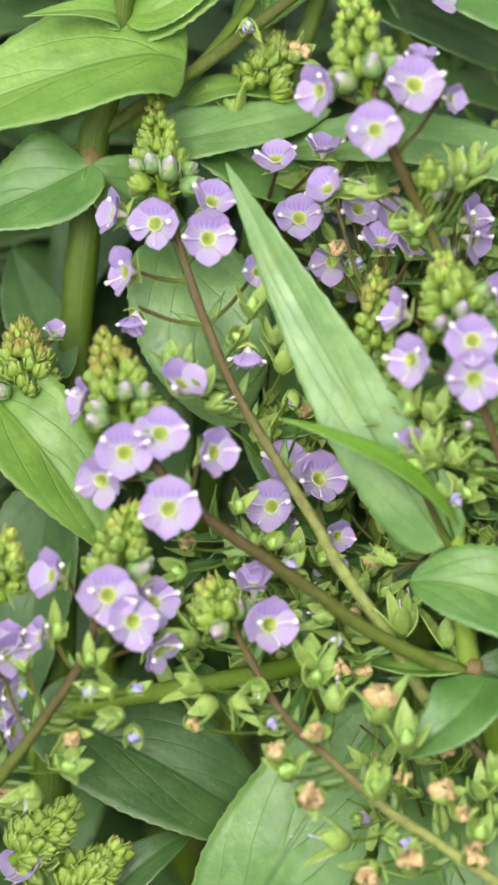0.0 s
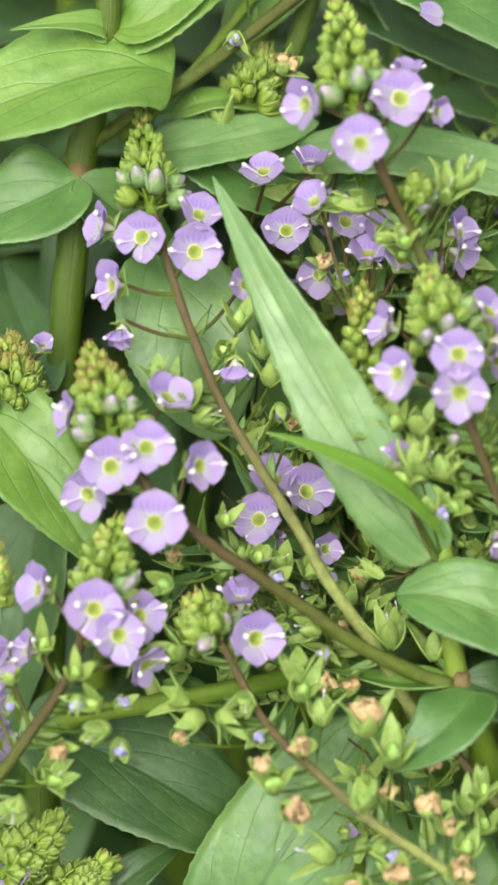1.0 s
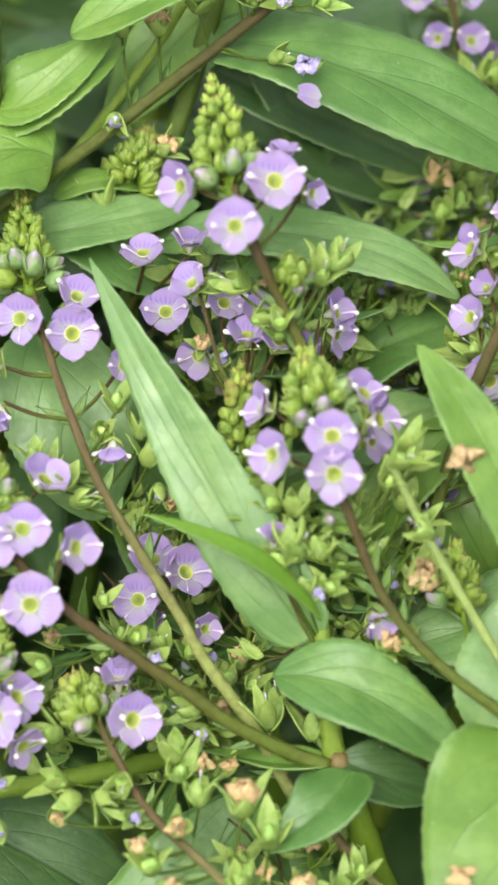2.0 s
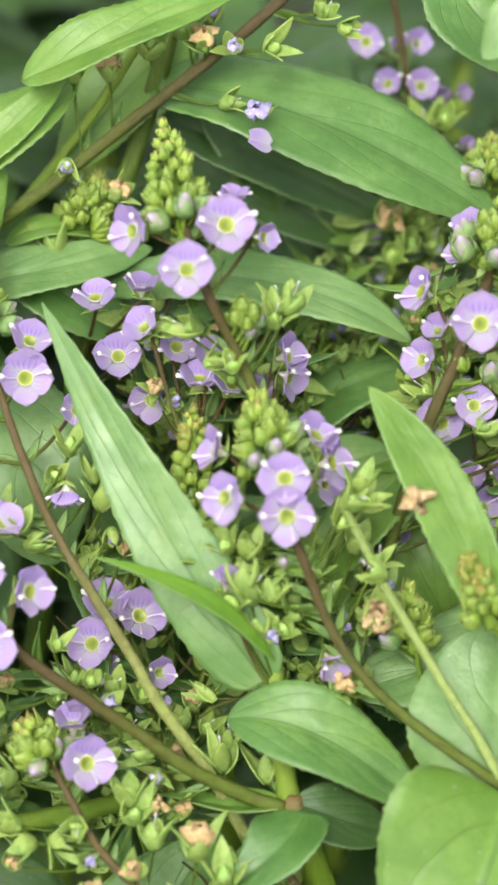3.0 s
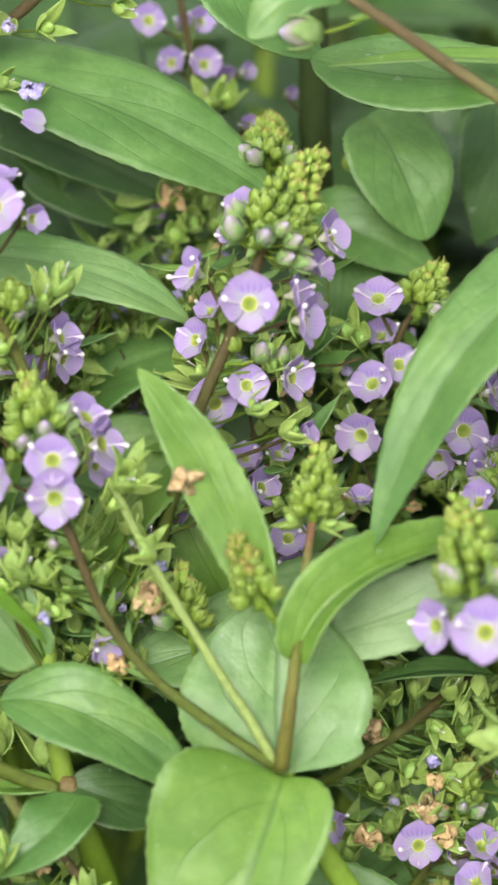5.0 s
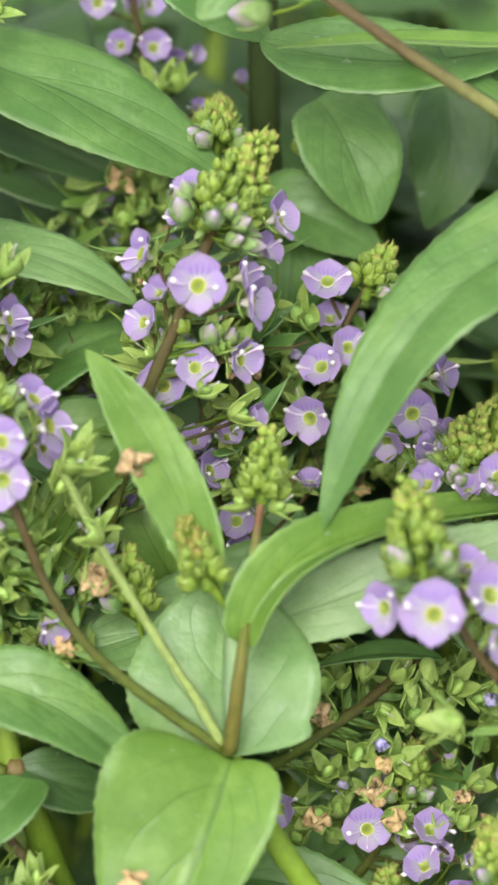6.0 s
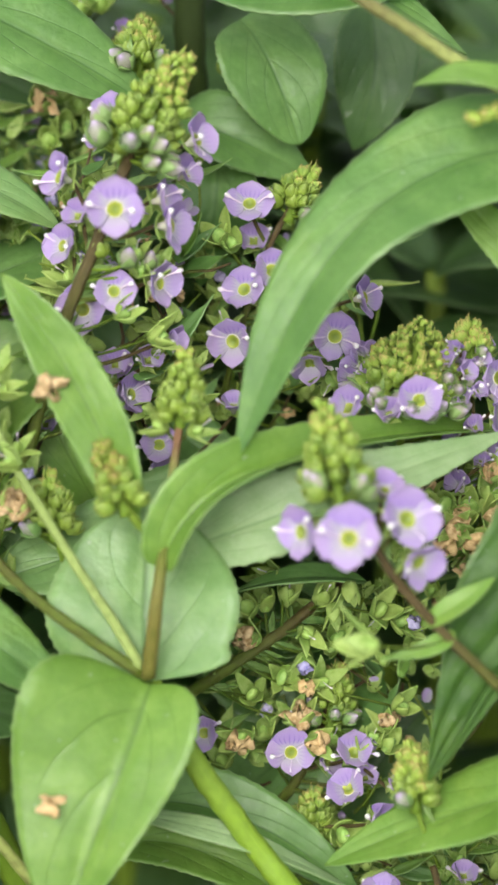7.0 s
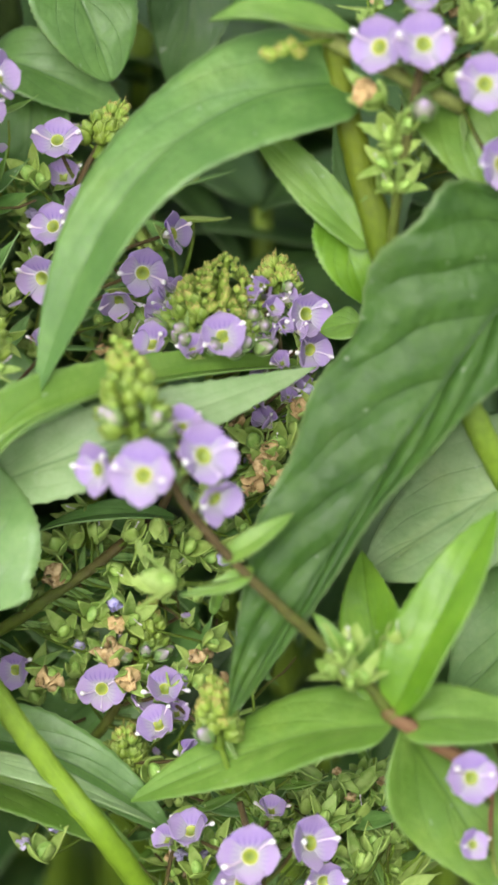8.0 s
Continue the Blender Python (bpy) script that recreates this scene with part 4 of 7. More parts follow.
leaf(shoot_d, (-37.8, 8.3, -8.8), (-33.6, -2.1, -5.0), (-29.8, -14.3, -7.6), 16.3, tone="pale", face=(-0.1, 0.9, 1), peak=0.42, sharp=0.6, fold=6)
leaf(shoot_d, (-25.6, 1.8, -18.4), (-22.4, -7.1, -15.9), (-19.9, -18.9, -17.2), 11.3, tone="mature", face=(0.1, 0.4, 1))
leaf(shoot_d, (-12.7, -44.4, -17.2), (-19.7, -37.4, -14.6), (-27.4, -27.2, -15.9), 12.0, tone="mature", face=(-0.1, 0.5, 1))
leaf(shoot_d, (17.7, -21.6, -10.8), (13.5, -14.0, -8.3), (10.2, -5.9, -10.8), 8.0, tone="young", face=(0, 0.4, 1))
leaf(shoot_d, (14.9, -32.5, -9.6), (8.7, -27.5, -7.0), (2.0, -22.9, -9.6), 8.7, tone="mature", face=(0, 0.5, 1))
leaf(shoot_d, (-19.6, -5.3, -19.7), (-14.6, -12.2, -17.2), (-7.7, -19.9, -18.4), 10.7, tone="mature", face=(0, 0.5, 1))
leaf(shoot_d, (-11.6, 46.0, -24.8), (-6.0, 37.5, -23.5), (-3.1, 29.3, -26.1), 12.0, tone="deep", face=(0.1, 0.5, 1))
leaf(shoot_d, (11.9, -2.9, -4.0), (5.2, -10.5, -1.0), (0.1, -17.6, -4.0), 8.5, tone="young", face=(0, 0.7, 1), fold=10)
leaf(shoot_d, (-0.6, -22.4, -6.0), (-5.6, -15.9, -4.0), (-11.1, -9.6, -7.0), 9.0, tone="mature", face=(0, 0.7, 1), fold=8)
leaf(shoot_d, (-12.9, -17.5, -3.0), (-10.9, -10.2, -3.0), (-7.0, -3.5, -6.0), 7.0, tone="young", face=(-0.1, 0.7, 1), fold=10)

shoot_e = shoot("upright shoot with a long arching green leaf", (88.0, -50.4, -12.1))
stem(shoot_e, [(88.0, -50.4, -12.1), (80.1, -22.2, -1.9), (74.6, -0.8, 5.7), (71.4, 11.0, 6.9), (69.5, 18.7, 8.2), (68.3, 26.4, 9.5)], 2.20, 1.33, STEM_OLIVE)
leaf(shoot_e, (71.0, 20.6, 8.2), (48.5, 12.7, 14.6), (33.8, -14.8, 10.8), 15.2, tone="mature", face=(-0.35, 0.5, 1), fold=13, cup=0.05, sharp=0.85, clasp=0.86, peak=0.27)
leaf(shoot_e, (70.8, 26.0, 12.0), (61.7, 27.6, 15.8), (54.1, 27.7, 14.6), 6.6, tone="young", face=(0.1, 0.9, 0.6), peak=0.45, fold=30)
leaf(shoot_e, (72.2, 1.9, 5.7), (65.3, 9.6, 5.7), (58.5, 17.4, 3.1), 5.2, tone="young", face=(-0.2, 0.4, 1), fold=14, peak=0.42, sharp=0.6)
leaf(shoot_e, (69.3, 6.4, 2.0), (70.1, 0.9, 4.5), (72.3, -5.0, 3.0), 8.0, face=(0, 0.5, 1), tone="fresh", fold=14, peak=0.32, clasp=0.7)
leaf(shoot_e, (71.6, -6.9, -1.0), (69.2, -7.1, -1.0), (66.7, -7.9, -3.0), 4.6, tone="young", face=(0, 0.6, 1), fold=8)
leaf(shoot_e, (72.5, 1.2, 2.0), (71.0, 9.1, 0.0), (69.0, 19.1, -2.0), 5.5, tone="pale", face=(-0.1, 0.4, 1), fold=8, peak=0.4)

shoot_f = shoot("young shoot tip with fresh yellow-green leaves", (111.5, -78.8, 0.6))
stem(shoot_f, [(111.5, -78.8, 0.6), (93.9, -64.7, 10.8), (85.1, -58.3, 15.8), (78.0, -53.8, 17.1), (73.5, -50.8, 17.1)], 1.13, 0.87, STEM_RED)
leaf(shoot_f, (73.9, -50.8, 17.1), (78.6, -40.7, 19.6), (86.0, -28.0, 15.8), 9.0, face=(-0.4, 0.5, 1), fold=22, peak=0.45, sharp=0.8, tone="fresh")
leaf(shoot_f, (73.8, -52.1, 17.1), (60.2, -55.0, 10.8), (43.8, -62.4, 4.4), 11.6, tone="young", face=(0, 0.75, 0.8), fold=8, sharp=0.8, peak=0.3, clasp=0.8)
leaf(shoot_f, (74.9, -52.6, 15.8), (80.1, -60.2, 13.3), (87.3, -73.8, 10.8), 15.3, tone="young", face=(0.1, 0.6, 1), fold=8, peak=0.42)
leaf(shoot_f, (75.2, -52.3, 15.8), (81.9, -51.3, 17.1), (93.7, -53.9, 13.3), 8.7, tone="young", face=(0.1, 0.8, 0.8), fold=10)
leaf(shoot_f, (73.7, -50.4, 13.3), (72.0, -42.3, 9.5), (71.1, -33.3, 4.4), 8.7, face=(-0.3, 0.5, 1), fold=14, tone="fresh")

shoot_g = shoot("large deep green leaf hanging beside a pale shoot", (103.6, -58.2, -17.2))
stem(shoot_g, [(103.6, -58.2, -17.2), (90.5, -30.2, 0.6), (84.8, -19.2, 6.9), (81.8, -11.4, 4.4)], 1.67, 1.47, STEM_LIME)
leaf(shoot_g, (93.6, 2.1, 12.0), (76.6, -18.1, 15.8), (55.5, -51.4, 13.3), 20.6, tone="quilted", face=(-0.42, 0.25, 1), wave=0.13, fold=26, rows=85, cols=27, skew=-0.36, peak=0.27, quilt=0.045, sharp=0.78, clasp=0.75, ripple=0.07)
leaf(shoot_g, (96.3, -19.5, 3.1), (84.3, -27.8, 4.4), (71.2, -36.6, 0.6), 18.0, tone="underside_sheen", face=(-0.1, 0.6, 1), fold=6, peak=0.45)
leaf(shoot_g, (98.9, -32.8, 3.1), (90.9, -41.9, 3.1), (81.0, -52.8, 0.6), 17.3, tone="pale", face=(-0.1, 0.6, 1), fold=6, peak=0.45)
leaf(shoot_g, (80.4, 23.5, 0.6), (82.9, 16.3, 6.9), (86.8, 6.9, 9.0), 11.5, tone="young", face=(-0.2, 0.6, 1), fold=10)

shoot_h = shoot("overhanging shoot with broad leaves", (83.0, 17.8, 8.2))
overhang_line = stem(shoot_h, [(83.0, 17.8, 8.2), (62.8, 28.2, 13.3), (53.8, 34.1, 13.3), (44.8, 39.9, 13.3), (36.5, 45.7, 13.3), (27.6, 51.9, 12.0)], 0.93, 0.60, STEM_PALE)
leaf(shoot_h, (62.1, 43.8, -3.2), (44.6, 41.2, -3.2), (27.6, 43.7, -4.5), 11.3, tone="mature", face=(0, 0.7, 1), fold=6, peak=0.6, sharp=0.6)
leaf(shoot_h, (63.7, 42.1, 0.6), (47.0, 43.0, 1.9), (29.5, 42.3, 0.6), 4.1, tone="young", face=(0, 0.9, 0.5), fold=15, peak=0.45)
leaf(shoot_h, (44.6, 42.2, -3.2), (51.2, 39.0, -1.9), (61.4, 32.4, -3.2), 6.0, tone="mature", face=(0, 0.8, 0.6), fold=15)
leaf(shoot_h, (16.9, 57.6, -5.8), (21.5, 50.5, -5.8), (29.3, 43.6, -7.0), 12.7, tone="mature", face=(0.1, 0.6, 1), fold=8)
leaf(shoot_h, (31.8, 52.5, 10.8), (25.2, 49.4, 11.5), (20.2, 44.6, 10.5), 7.6, tone="pale", wave=0.16, sharp=0.6, fold=6, face=(0, 0.6, 1))
bud(shoot_h, overhang_line, 26.1, 44.9, 13.5, -75, 0, 1.9)

shoot_i = shoot("low shoot with wide dull green leaves", (-33.8, -102.8, -24.8))
stem(shoot_i, [(-33.8, -102.8, -24.8), (-28.2, -79.2, -12.1), (-22.1, -65.2, -10.8), (-16.8, -53.5, -10.8)], 1.67, 1.33, STEM_GREEN)
stem(shoot_i, [(-18.7, -42.2, -8.3), (-26.8, -43.7, -4.5), (-38.1, -45.8, -3.8), (-47.0, -47.8, -7.0), (-52.7, -51.2, -12.1)], 1.15, 1.1, STEM_GREEN)
leaf(shoot_i, (-53.9, -48.7, -13.4), (-39.3, -54.6, -9.6), (-23.5, -64.9, -13.4), 16.5, face=(0, 0.6, 1), fold=6, peak=0.42, sharp=0.65, clasp=0.6, tone="deep")
leaf(shoot_i, (-30.8, -79.9, -8.3), (-22.2, -63.6, -4.5), (-10.1, -46.3, -8.3), 18.0, tone="mature", face=(-0.1, 0.55, 1), fold=10, peak=0.45, sharp=0.7)
leaf(shoot_i, (-3.1, -80.5, -5.8), (-3.9, -68.1, -4.5), (-8.1, -52.2, -7.0), 17.3, tone="mature", face=(0.1, 0.55, 1), fold=8, peak=0.5, sharp=0.7)
leaf(shoot_i, (-47.3, -75.8, -10.8), (-41.1, -67.8, -8.3), (-33.8, -63.3, -12.1), 6.3, tone="deep", face=(0, 0.6, 1), fold=14)

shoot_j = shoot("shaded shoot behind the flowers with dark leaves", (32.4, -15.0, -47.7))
# stem colour already holds the shade it stands in
stem(shoot_j, [(32.4, -15.0, -47.7), (30.0, 14.2, -35.0), (28.8, 33.7, -27.3), (28.6, 49.5, -29.9), (27.9, 60.2, -29.9)], 2.07, 1.87, STEM_SHADED)
leaf(shoot_j, (34.9, 38.0, -19.7), (38.6, 32.2, -17.2), (42.1, 22.6, -18.4), 13.3, tone="mature", face=(0.1, 0.5, 1), fold=8, peak=0.45, sharp=0.65)
leaf(shoot_j, (26.3, 25.8, -24.8), (34.5, 23.5, -21.0), (44.4, 18.0, -23.5), 10.0, tone="mature", face=(0.1, 0.5, 1))
leaf(shoot_j, (31.9, 22.3, -24.8), (31.7, 15.2, -22.3), (29.7, 5.4, -24.8), 10.7, tone="mature", face=(0, 0.4, 1))
leaf(shoot_j, (49.3, -30.1, -7.0), (41.0, -29.4, -3.2), (33.2, -31.1, -3.2), 4.1, tone="mature", face=(0, 0.9, 0.6), fold=20)
leaf(shoot_j, (18.5, -57.6, -9.6), (33.5, -57.9, -5.8), (49.3, -69.2, -7.0), 9.3, tone="mature", face=(0.1, 0.5, 1), fold=22, peak=0.45)
leaf(shoot_j, (17.4, -62.9, -14.6), (29.9, -63.1, -10.8), (44.9, -72.5, -12.1), 8.7, tone="young", face=(0, 0.7, 0.8))
# added strip: paints the sky sheen on the folded leaf's lower half
leaf(shoot_j, (21.2, -56.3, 3.1), (33.5, -59.1, 4.4), (46.5, -65.6, 0.6), 3.5, tone="underside_sheen", face=(0, 0.85, 0.6), fold=4, peak=0.4, sharp=0.7)
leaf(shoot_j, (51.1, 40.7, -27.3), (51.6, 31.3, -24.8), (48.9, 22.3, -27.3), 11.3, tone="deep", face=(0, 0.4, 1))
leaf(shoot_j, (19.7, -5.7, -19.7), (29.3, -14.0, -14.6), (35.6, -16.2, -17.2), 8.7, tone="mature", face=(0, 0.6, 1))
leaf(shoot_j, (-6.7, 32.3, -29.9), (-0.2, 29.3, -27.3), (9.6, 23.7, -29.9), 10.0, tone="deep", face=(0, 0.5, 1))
leaf(shoot_j, (50.8, -41.3, -17.0), (41.7, -50.0, -15.0), (31.9, -58.7, -18.0), 15.0, tone="mature", face=(0, 0.6, 1), fold=8, peak=0.45, sharp=0.7)
leaf(shoot_j, (32.1, -38.6, -20.0), (37.6, -43.4, -18.0), (48.0, -47.2, -20.0), 12.0, tone="mature", face=(0, 0.7, 1), fold=8)
leaf(shoot_j, (57.7, -45.6, -17.0), (51.4, -53.0, -16.0), (47.8, -60.9, -18.0), 11.0, tone="deep", face=(0, 0.6, 1), fold=8)

# added filler: up-facing pale leaves that brighten the dark gaps behind the tangle
shoot_k = shoot("broad pale leaves added beneath the flowers to lighten dark gaps", (-8.0, -62.0, -30.0))
stem(shoot_k, [(-8.0, -62.0, -30.0), (-9.5, -40.0, -19.0), (-14.0, -20.0, -17.0), (-20.0, 2.0, -18.0)], 1.3, 0.9, STEM_GREEN)
leaf(shoot_k, (-14.1, -39.6, -17.0), (-19.7, -32.5, -14.0), (-27.4, -24.4, -16.0), 12.0, tone="pale", face=(0, 0.85, 1), fold=8, peak=0.42, sharp=0.7)
leaf(shoot_k, (-12.8, -36.8, -17.0), (-8.8, -31.7, -14.0), (-1.2, -26.2, -16.0), 11.0, tone="pale", face=(0, 0.85, 1), fold=8, peak=0.42, sharp=0.7)
leaf(shoot_k, (-15.6, -27.1, -17.0), (-21.2, -20.8, -14.0), (-28.9, -13.4, -16.0), 11.0, tone="mature", face=(0, 0.85, 1), fold=8, peak=0.42, sharp=0.7)
leaf(shoot_k, (-17.1, -17.5, -17.0), (-11.0, -11.8, -15.0), (-3.5, -6.9, -16.0), 10.0, tone="mature", face=(0, 0.85, 1), fold=8, peak=0.42, sharp=0.7)
leaf(shoot_k, (-2.9, 1.7, -18.0), (4.1, 6.5, -16.0), (13.8, 10.0, -18.0), 11.0, tone="mature", face=(0, 0.85, 1), fold=8, peak=0.42, sharp=0.7)
leaf(shoot_k, (-4.2, -8.0, -16.0), (2.7, -3.2, -13.0), (11.0, -0.4, -16.0), 10.0, tone="pale", face=(0, 0.85, 1), fold=8, peak=0.42, sharp=0.7)

node_ring(shoot_c, (23.2, -39.2, 9.5), (0.1, 1, 0.2), 0.5)
node_ring(shoot_b, (-3.2, -29.7, 5.0), (0.1, 1, 0.2), 0.5)
node_ring(shoot_b, (-1.3, -42.2, 3.8), (0.1, 1, 0.2), 0.95)
node_ring(shoot_a, (-47.6, 17.2, -12.7), (0.1, 1, 0), 1.35)
node_ring(shoot_a, (-44.2, 33.6, -9.6), (0.1, 1, 0), 0.9)
node_ring(shoot_f, (73.7, -50.9, 17.1), (-0.8, 0.5, 0.1), 0.65)

# ---- flower spikes ----

spike = raceme("flower spike with lilac flowers and a brown-green stalk", (-6.5, -46.5, 1.9))
axis_line = stem(spike, [(-6.5, -46.5, 1.9), (-11.2, -38.6, 1.9), (-17.3, -30.0, 3.1), (-19.9, -25.4, 3.1), (-25.3, -16.9, 2.5), (-29.7, -9.7, 1.9), (-33.4, -1.2, 0.6), (-36.2, 6.8, 0.0), (-38.1, 13.4, -1.3)], 0.83, 0.43, STEM_PALE)
bud_head(spike, (-38.3, 13.1, -1.3), (-39.8, 25.6, -7.0), 2.3, 44, 1.15, 0.4, young=0.82, tinged=True)
for row in [
    (-43.7, 10.8, -0.7, -66, 10, 10, 0.95, 18),
    (-39.0, 9.5, 1.9, -15, 5, 5, 1.0, 12),
    (-32.6, 12.0, 0.6, 20, 35, -20, 0.95, 25),
    (-33.0, 7.8, 1.9, 10, 5, 0, 1.05, 12),
    (-42.2, 3.9, 1.9, -57, 0, 15, 0.95, 18),
    (-41.3, -1.2, 1.9, -20, -60, 0, 0.75, 50),
    (-27.2, 4.1, -1.9, 15, 5, 0, 0.7, 20),
    (-28.1, -5.1, 1.9, 0, -80, 0, 0.75, 45),
]:
    flower(spike, axis_line, *row)
for u, v, w, a, b, size, dry in [
    (-27.7, -0.3, 1.9, 15, 65, 1.15, 0),
    (-24.9, -3.6, -1.9, -10, 70, 1.1, 0),
    (-24.0, -6.7, -0.7, 15, 60, 1.2, 0),
    (-32.1, -11.6, 3.1, 60, 20, 1.1, 0),
    (-35.9, -8.1, 0.6, -10, 60, 1, 0),
    (-29.4, -3.6, 0.6, 0, 10, 0.9, 3),
    (-22.9, -10.4, -1.9, 20, -60, 0.8, 2),
    (-21.4, -12.2, -3.2, 20, 20, 0.7, 1),
]:
    pod(spike, axis_line, u, v, w, a, b, size, dry=dry)

spike = raceme("flower spike with broad lilac flowers and a dark brown stalk", (-2.5, -42.4, 4.4))
axis_line = stem(spike, [(-2.5, -42.4, 4.4), (-6.6, -41.0, 4.4), (-13.3, -37.7, 5.7), (-19.9, -33.1, 6.9), (-25.8, -29.1, 8.2), (-32.3, -24.6, 8.9), (-38.3, -18.8, 8.9), (-41.9, -13.6, 8.2)], 0.98, 0.55, STEM_BROWN)
bud_head(spike, (-41.9, -13.6, 8.2), (-44.9, -2.9, 5.7), 3.1, 52, 1.2, 0.45, young=0.55, tinged=True)
for row in [
    (-46.8, -11.2, 6.9, -66, 10, 0, 0.9, 22),
    (-42.0, -17.0, 10.8, 0, 5, 0, 1.08, 12),
    (-44.6, -20.2, 8.2, -25, -10, 10, 1, 20),
    (-38.0, -14.8, 10.8, 5, 15, 0, 1.02, 12),
    (-32.2, -16.8, 10.8, 51, 0, -10, 1, 15),
    (-35.9, -9.4, 6.9, 40, 45, 10, 1, 26),
    (-36.9, -23.3, 12.0, 0, 0, 0, 1.12, 5),
]:
    flower(spike, axis_line, *row)
for u, v, w, a, b, size, dry in [
    (-37.3, -6.5, 3.1, 0, 60, 0.9, 0),
    (-33.6, -9.7, 4.4, 30, 50, 1, 0),
    (-29.2, -23.5, 3.1, 30, 40, 0.9, 0),
    (-35.8, -30.8, 5.7, -40, 10, 1, 0),
    (-35.1, -27.9, 3.1, 0, 30, 0.7, 1),
    (-25.2, -27.7, 4.4, 30, 40, 0.8, 0),
]:
    pod(spike, axis_line, u, v, w, a, b, size, dry=dry)

spike = raceme("short flower spike with lilac flowers over brown-green stalk", (-64.3, -62.6, 5.7))
axis_line = stem(spike, [(-64.3, -62.6, 5.7), (-58.9, -57.8, 6.9), (-54.9, -53.0, 8.2), (-51.0, -47.6, 8.9), (-47.1, -41.6, 9.5), (-44.7, -35.1, 9.5), (-43.0, -30.5, 9.5)], 0.87, 0.50, STEM_BROWN)
bud_head(spike, (-43.1, -31.8, 9.5), (-41.1, -22.4, 8.2), 2.2, 34, 1.15, 0.45)
for row in [
    (-49.9, -31.3, 9.5, -57, 15, 10, 1, 21),
    (-43.7, -33.2, 13.3, 5, 5, 0, 1.1, 8),
    (-40.9, -36.1, 13.3, 10, 0, 15, 1.05, 12),
    (-38.9, -34.3, 9.5, 40, 15, 0, 1, 18),
    (-38.2, -39.6, 9.5, 51, -30, 20, 0.95, 18),
    (-51.3, -38.4, 8.2, -57, 10, 0, 0.8, 22),
    (-55.0, -38.8, 6.9, -30, 10, 0, 0.8, 30),
    (-55.8, -40.6, 8.2, 46, 0, 0, 0.9, 15),
]:
    flower(spike, axis_line, *row)
for u, v, w, a, b, size, dry in [
    (-45.8, -40.6, 12.0, 0, 30, 1, 3),
    (-45.7, -43.7, 12.0, 0, -75, 0.7, 2),
    (-43.8, -44.4, 10.8, -40, 20, 1.1, 0),
    (-42.7, -47.2, 12.0, -50, -10, 1.1, 0),
    (-40.9, -44.5, 9.5, 40, 30, 0.7, 2),
    (-49.8, -37.9, 8.2, 20, 50, 1, 0),
    (-53.8, -42.0, 6.9, -20, 40, 1, 0),
    (-47.9, -49.2, 12.0, 20, -10, 0.8, 1),
    (-52.5, -56.1, 9.5, -20, -20, 1.2, 0),
    (-48.3, -53.4, 9.5, 20, 30, 1.1, 0),
    (-40.8, -48.9, 10.8, 10, -50, 0.9, 2),
    (-53.6, -44.4, 5.7, 0, -60, 0.7, 2),
]:
    pod(spike, axis_line, u, v, w, a, b, size, dry=dry)

spike = raceme("seeding flower spike with green pods and withered tan flowers", (9.1, -70.8, 10.8))
axis_line = stem(spike, [(9.1, -70.8, 10.8), (1.8, -66.1, 11.4), (-6.0, -61.1, 11.4), (-11.9, -57.2, 12.0), (-17.8, -52.2, 10.8), (-23.6, -47.1, 8.2), (-27.0, -41.8, 5.7), (-29.5, -37.2, 5.7)], 0.73, 0.43, STEM_PALE)
bud_head(spike, (-30.5, -36.6, 5.7), (-31.8, -32.3, 5.7), 2.0, 18, 1.15, 0.8, lilac=0.1)
for row in [
    (-25.5, -36.8, 8.2, 25, 5, -10, 1.08, 14),
    (-27.1, -33.0, 4.4, 0, 60, 0, 0.95, 40),
    (-26.8, -31.4, 3.1, 0, 70, 0, 0.6, 40),
]:
    flower(spike, axis_line, *row)
for row in [
    (-31.1, -37.3, 8.2, -20, -20, 1.2, 2),
    (-29.0, -35.1, 6.9, 20, 50, 1.1, 2),
]:
    bud(spike, axis_line, *row)
for u, v, w, a, b, size, dry in [
    (-34.5, -38.4, 8.2, -60, 20, 1.2, 0),
    (-26.4, -43.6, 8.2, 0, -30, 1, 3),
    (-33.8, -43.9, 8.2, -60, 15, 1.1, 0),
    (-32.1, -46.0, 9.5, -70, -10, 1.1, 0),
    (-28.9, -45.7, 9.5, 50, -20, 1, 0),
    (-20.6, -40.9, 6.9, -10, 60, 1.2, 0),
    (-19.8, -43.2, 6.9, 10, 40, 1.2, 0),
    (-17.5, -45.7, 8.2, 10, 75, 1.2, 0),
    (-22.9, -53.4, 12.0, -10, 40, 1.3, 0),
    (-24.2, -51.4, 12.7, -20, 40, 0.8, 1),
    (-20.6, -55.5, 13.3, 0, -10, 1.3, 1),
    (-20.2, -48.7, 12.0, 20, 10, 0.9, 1),
]:
    pod(spike, axis_line, u, v, w, a, b, size, dry=dry)
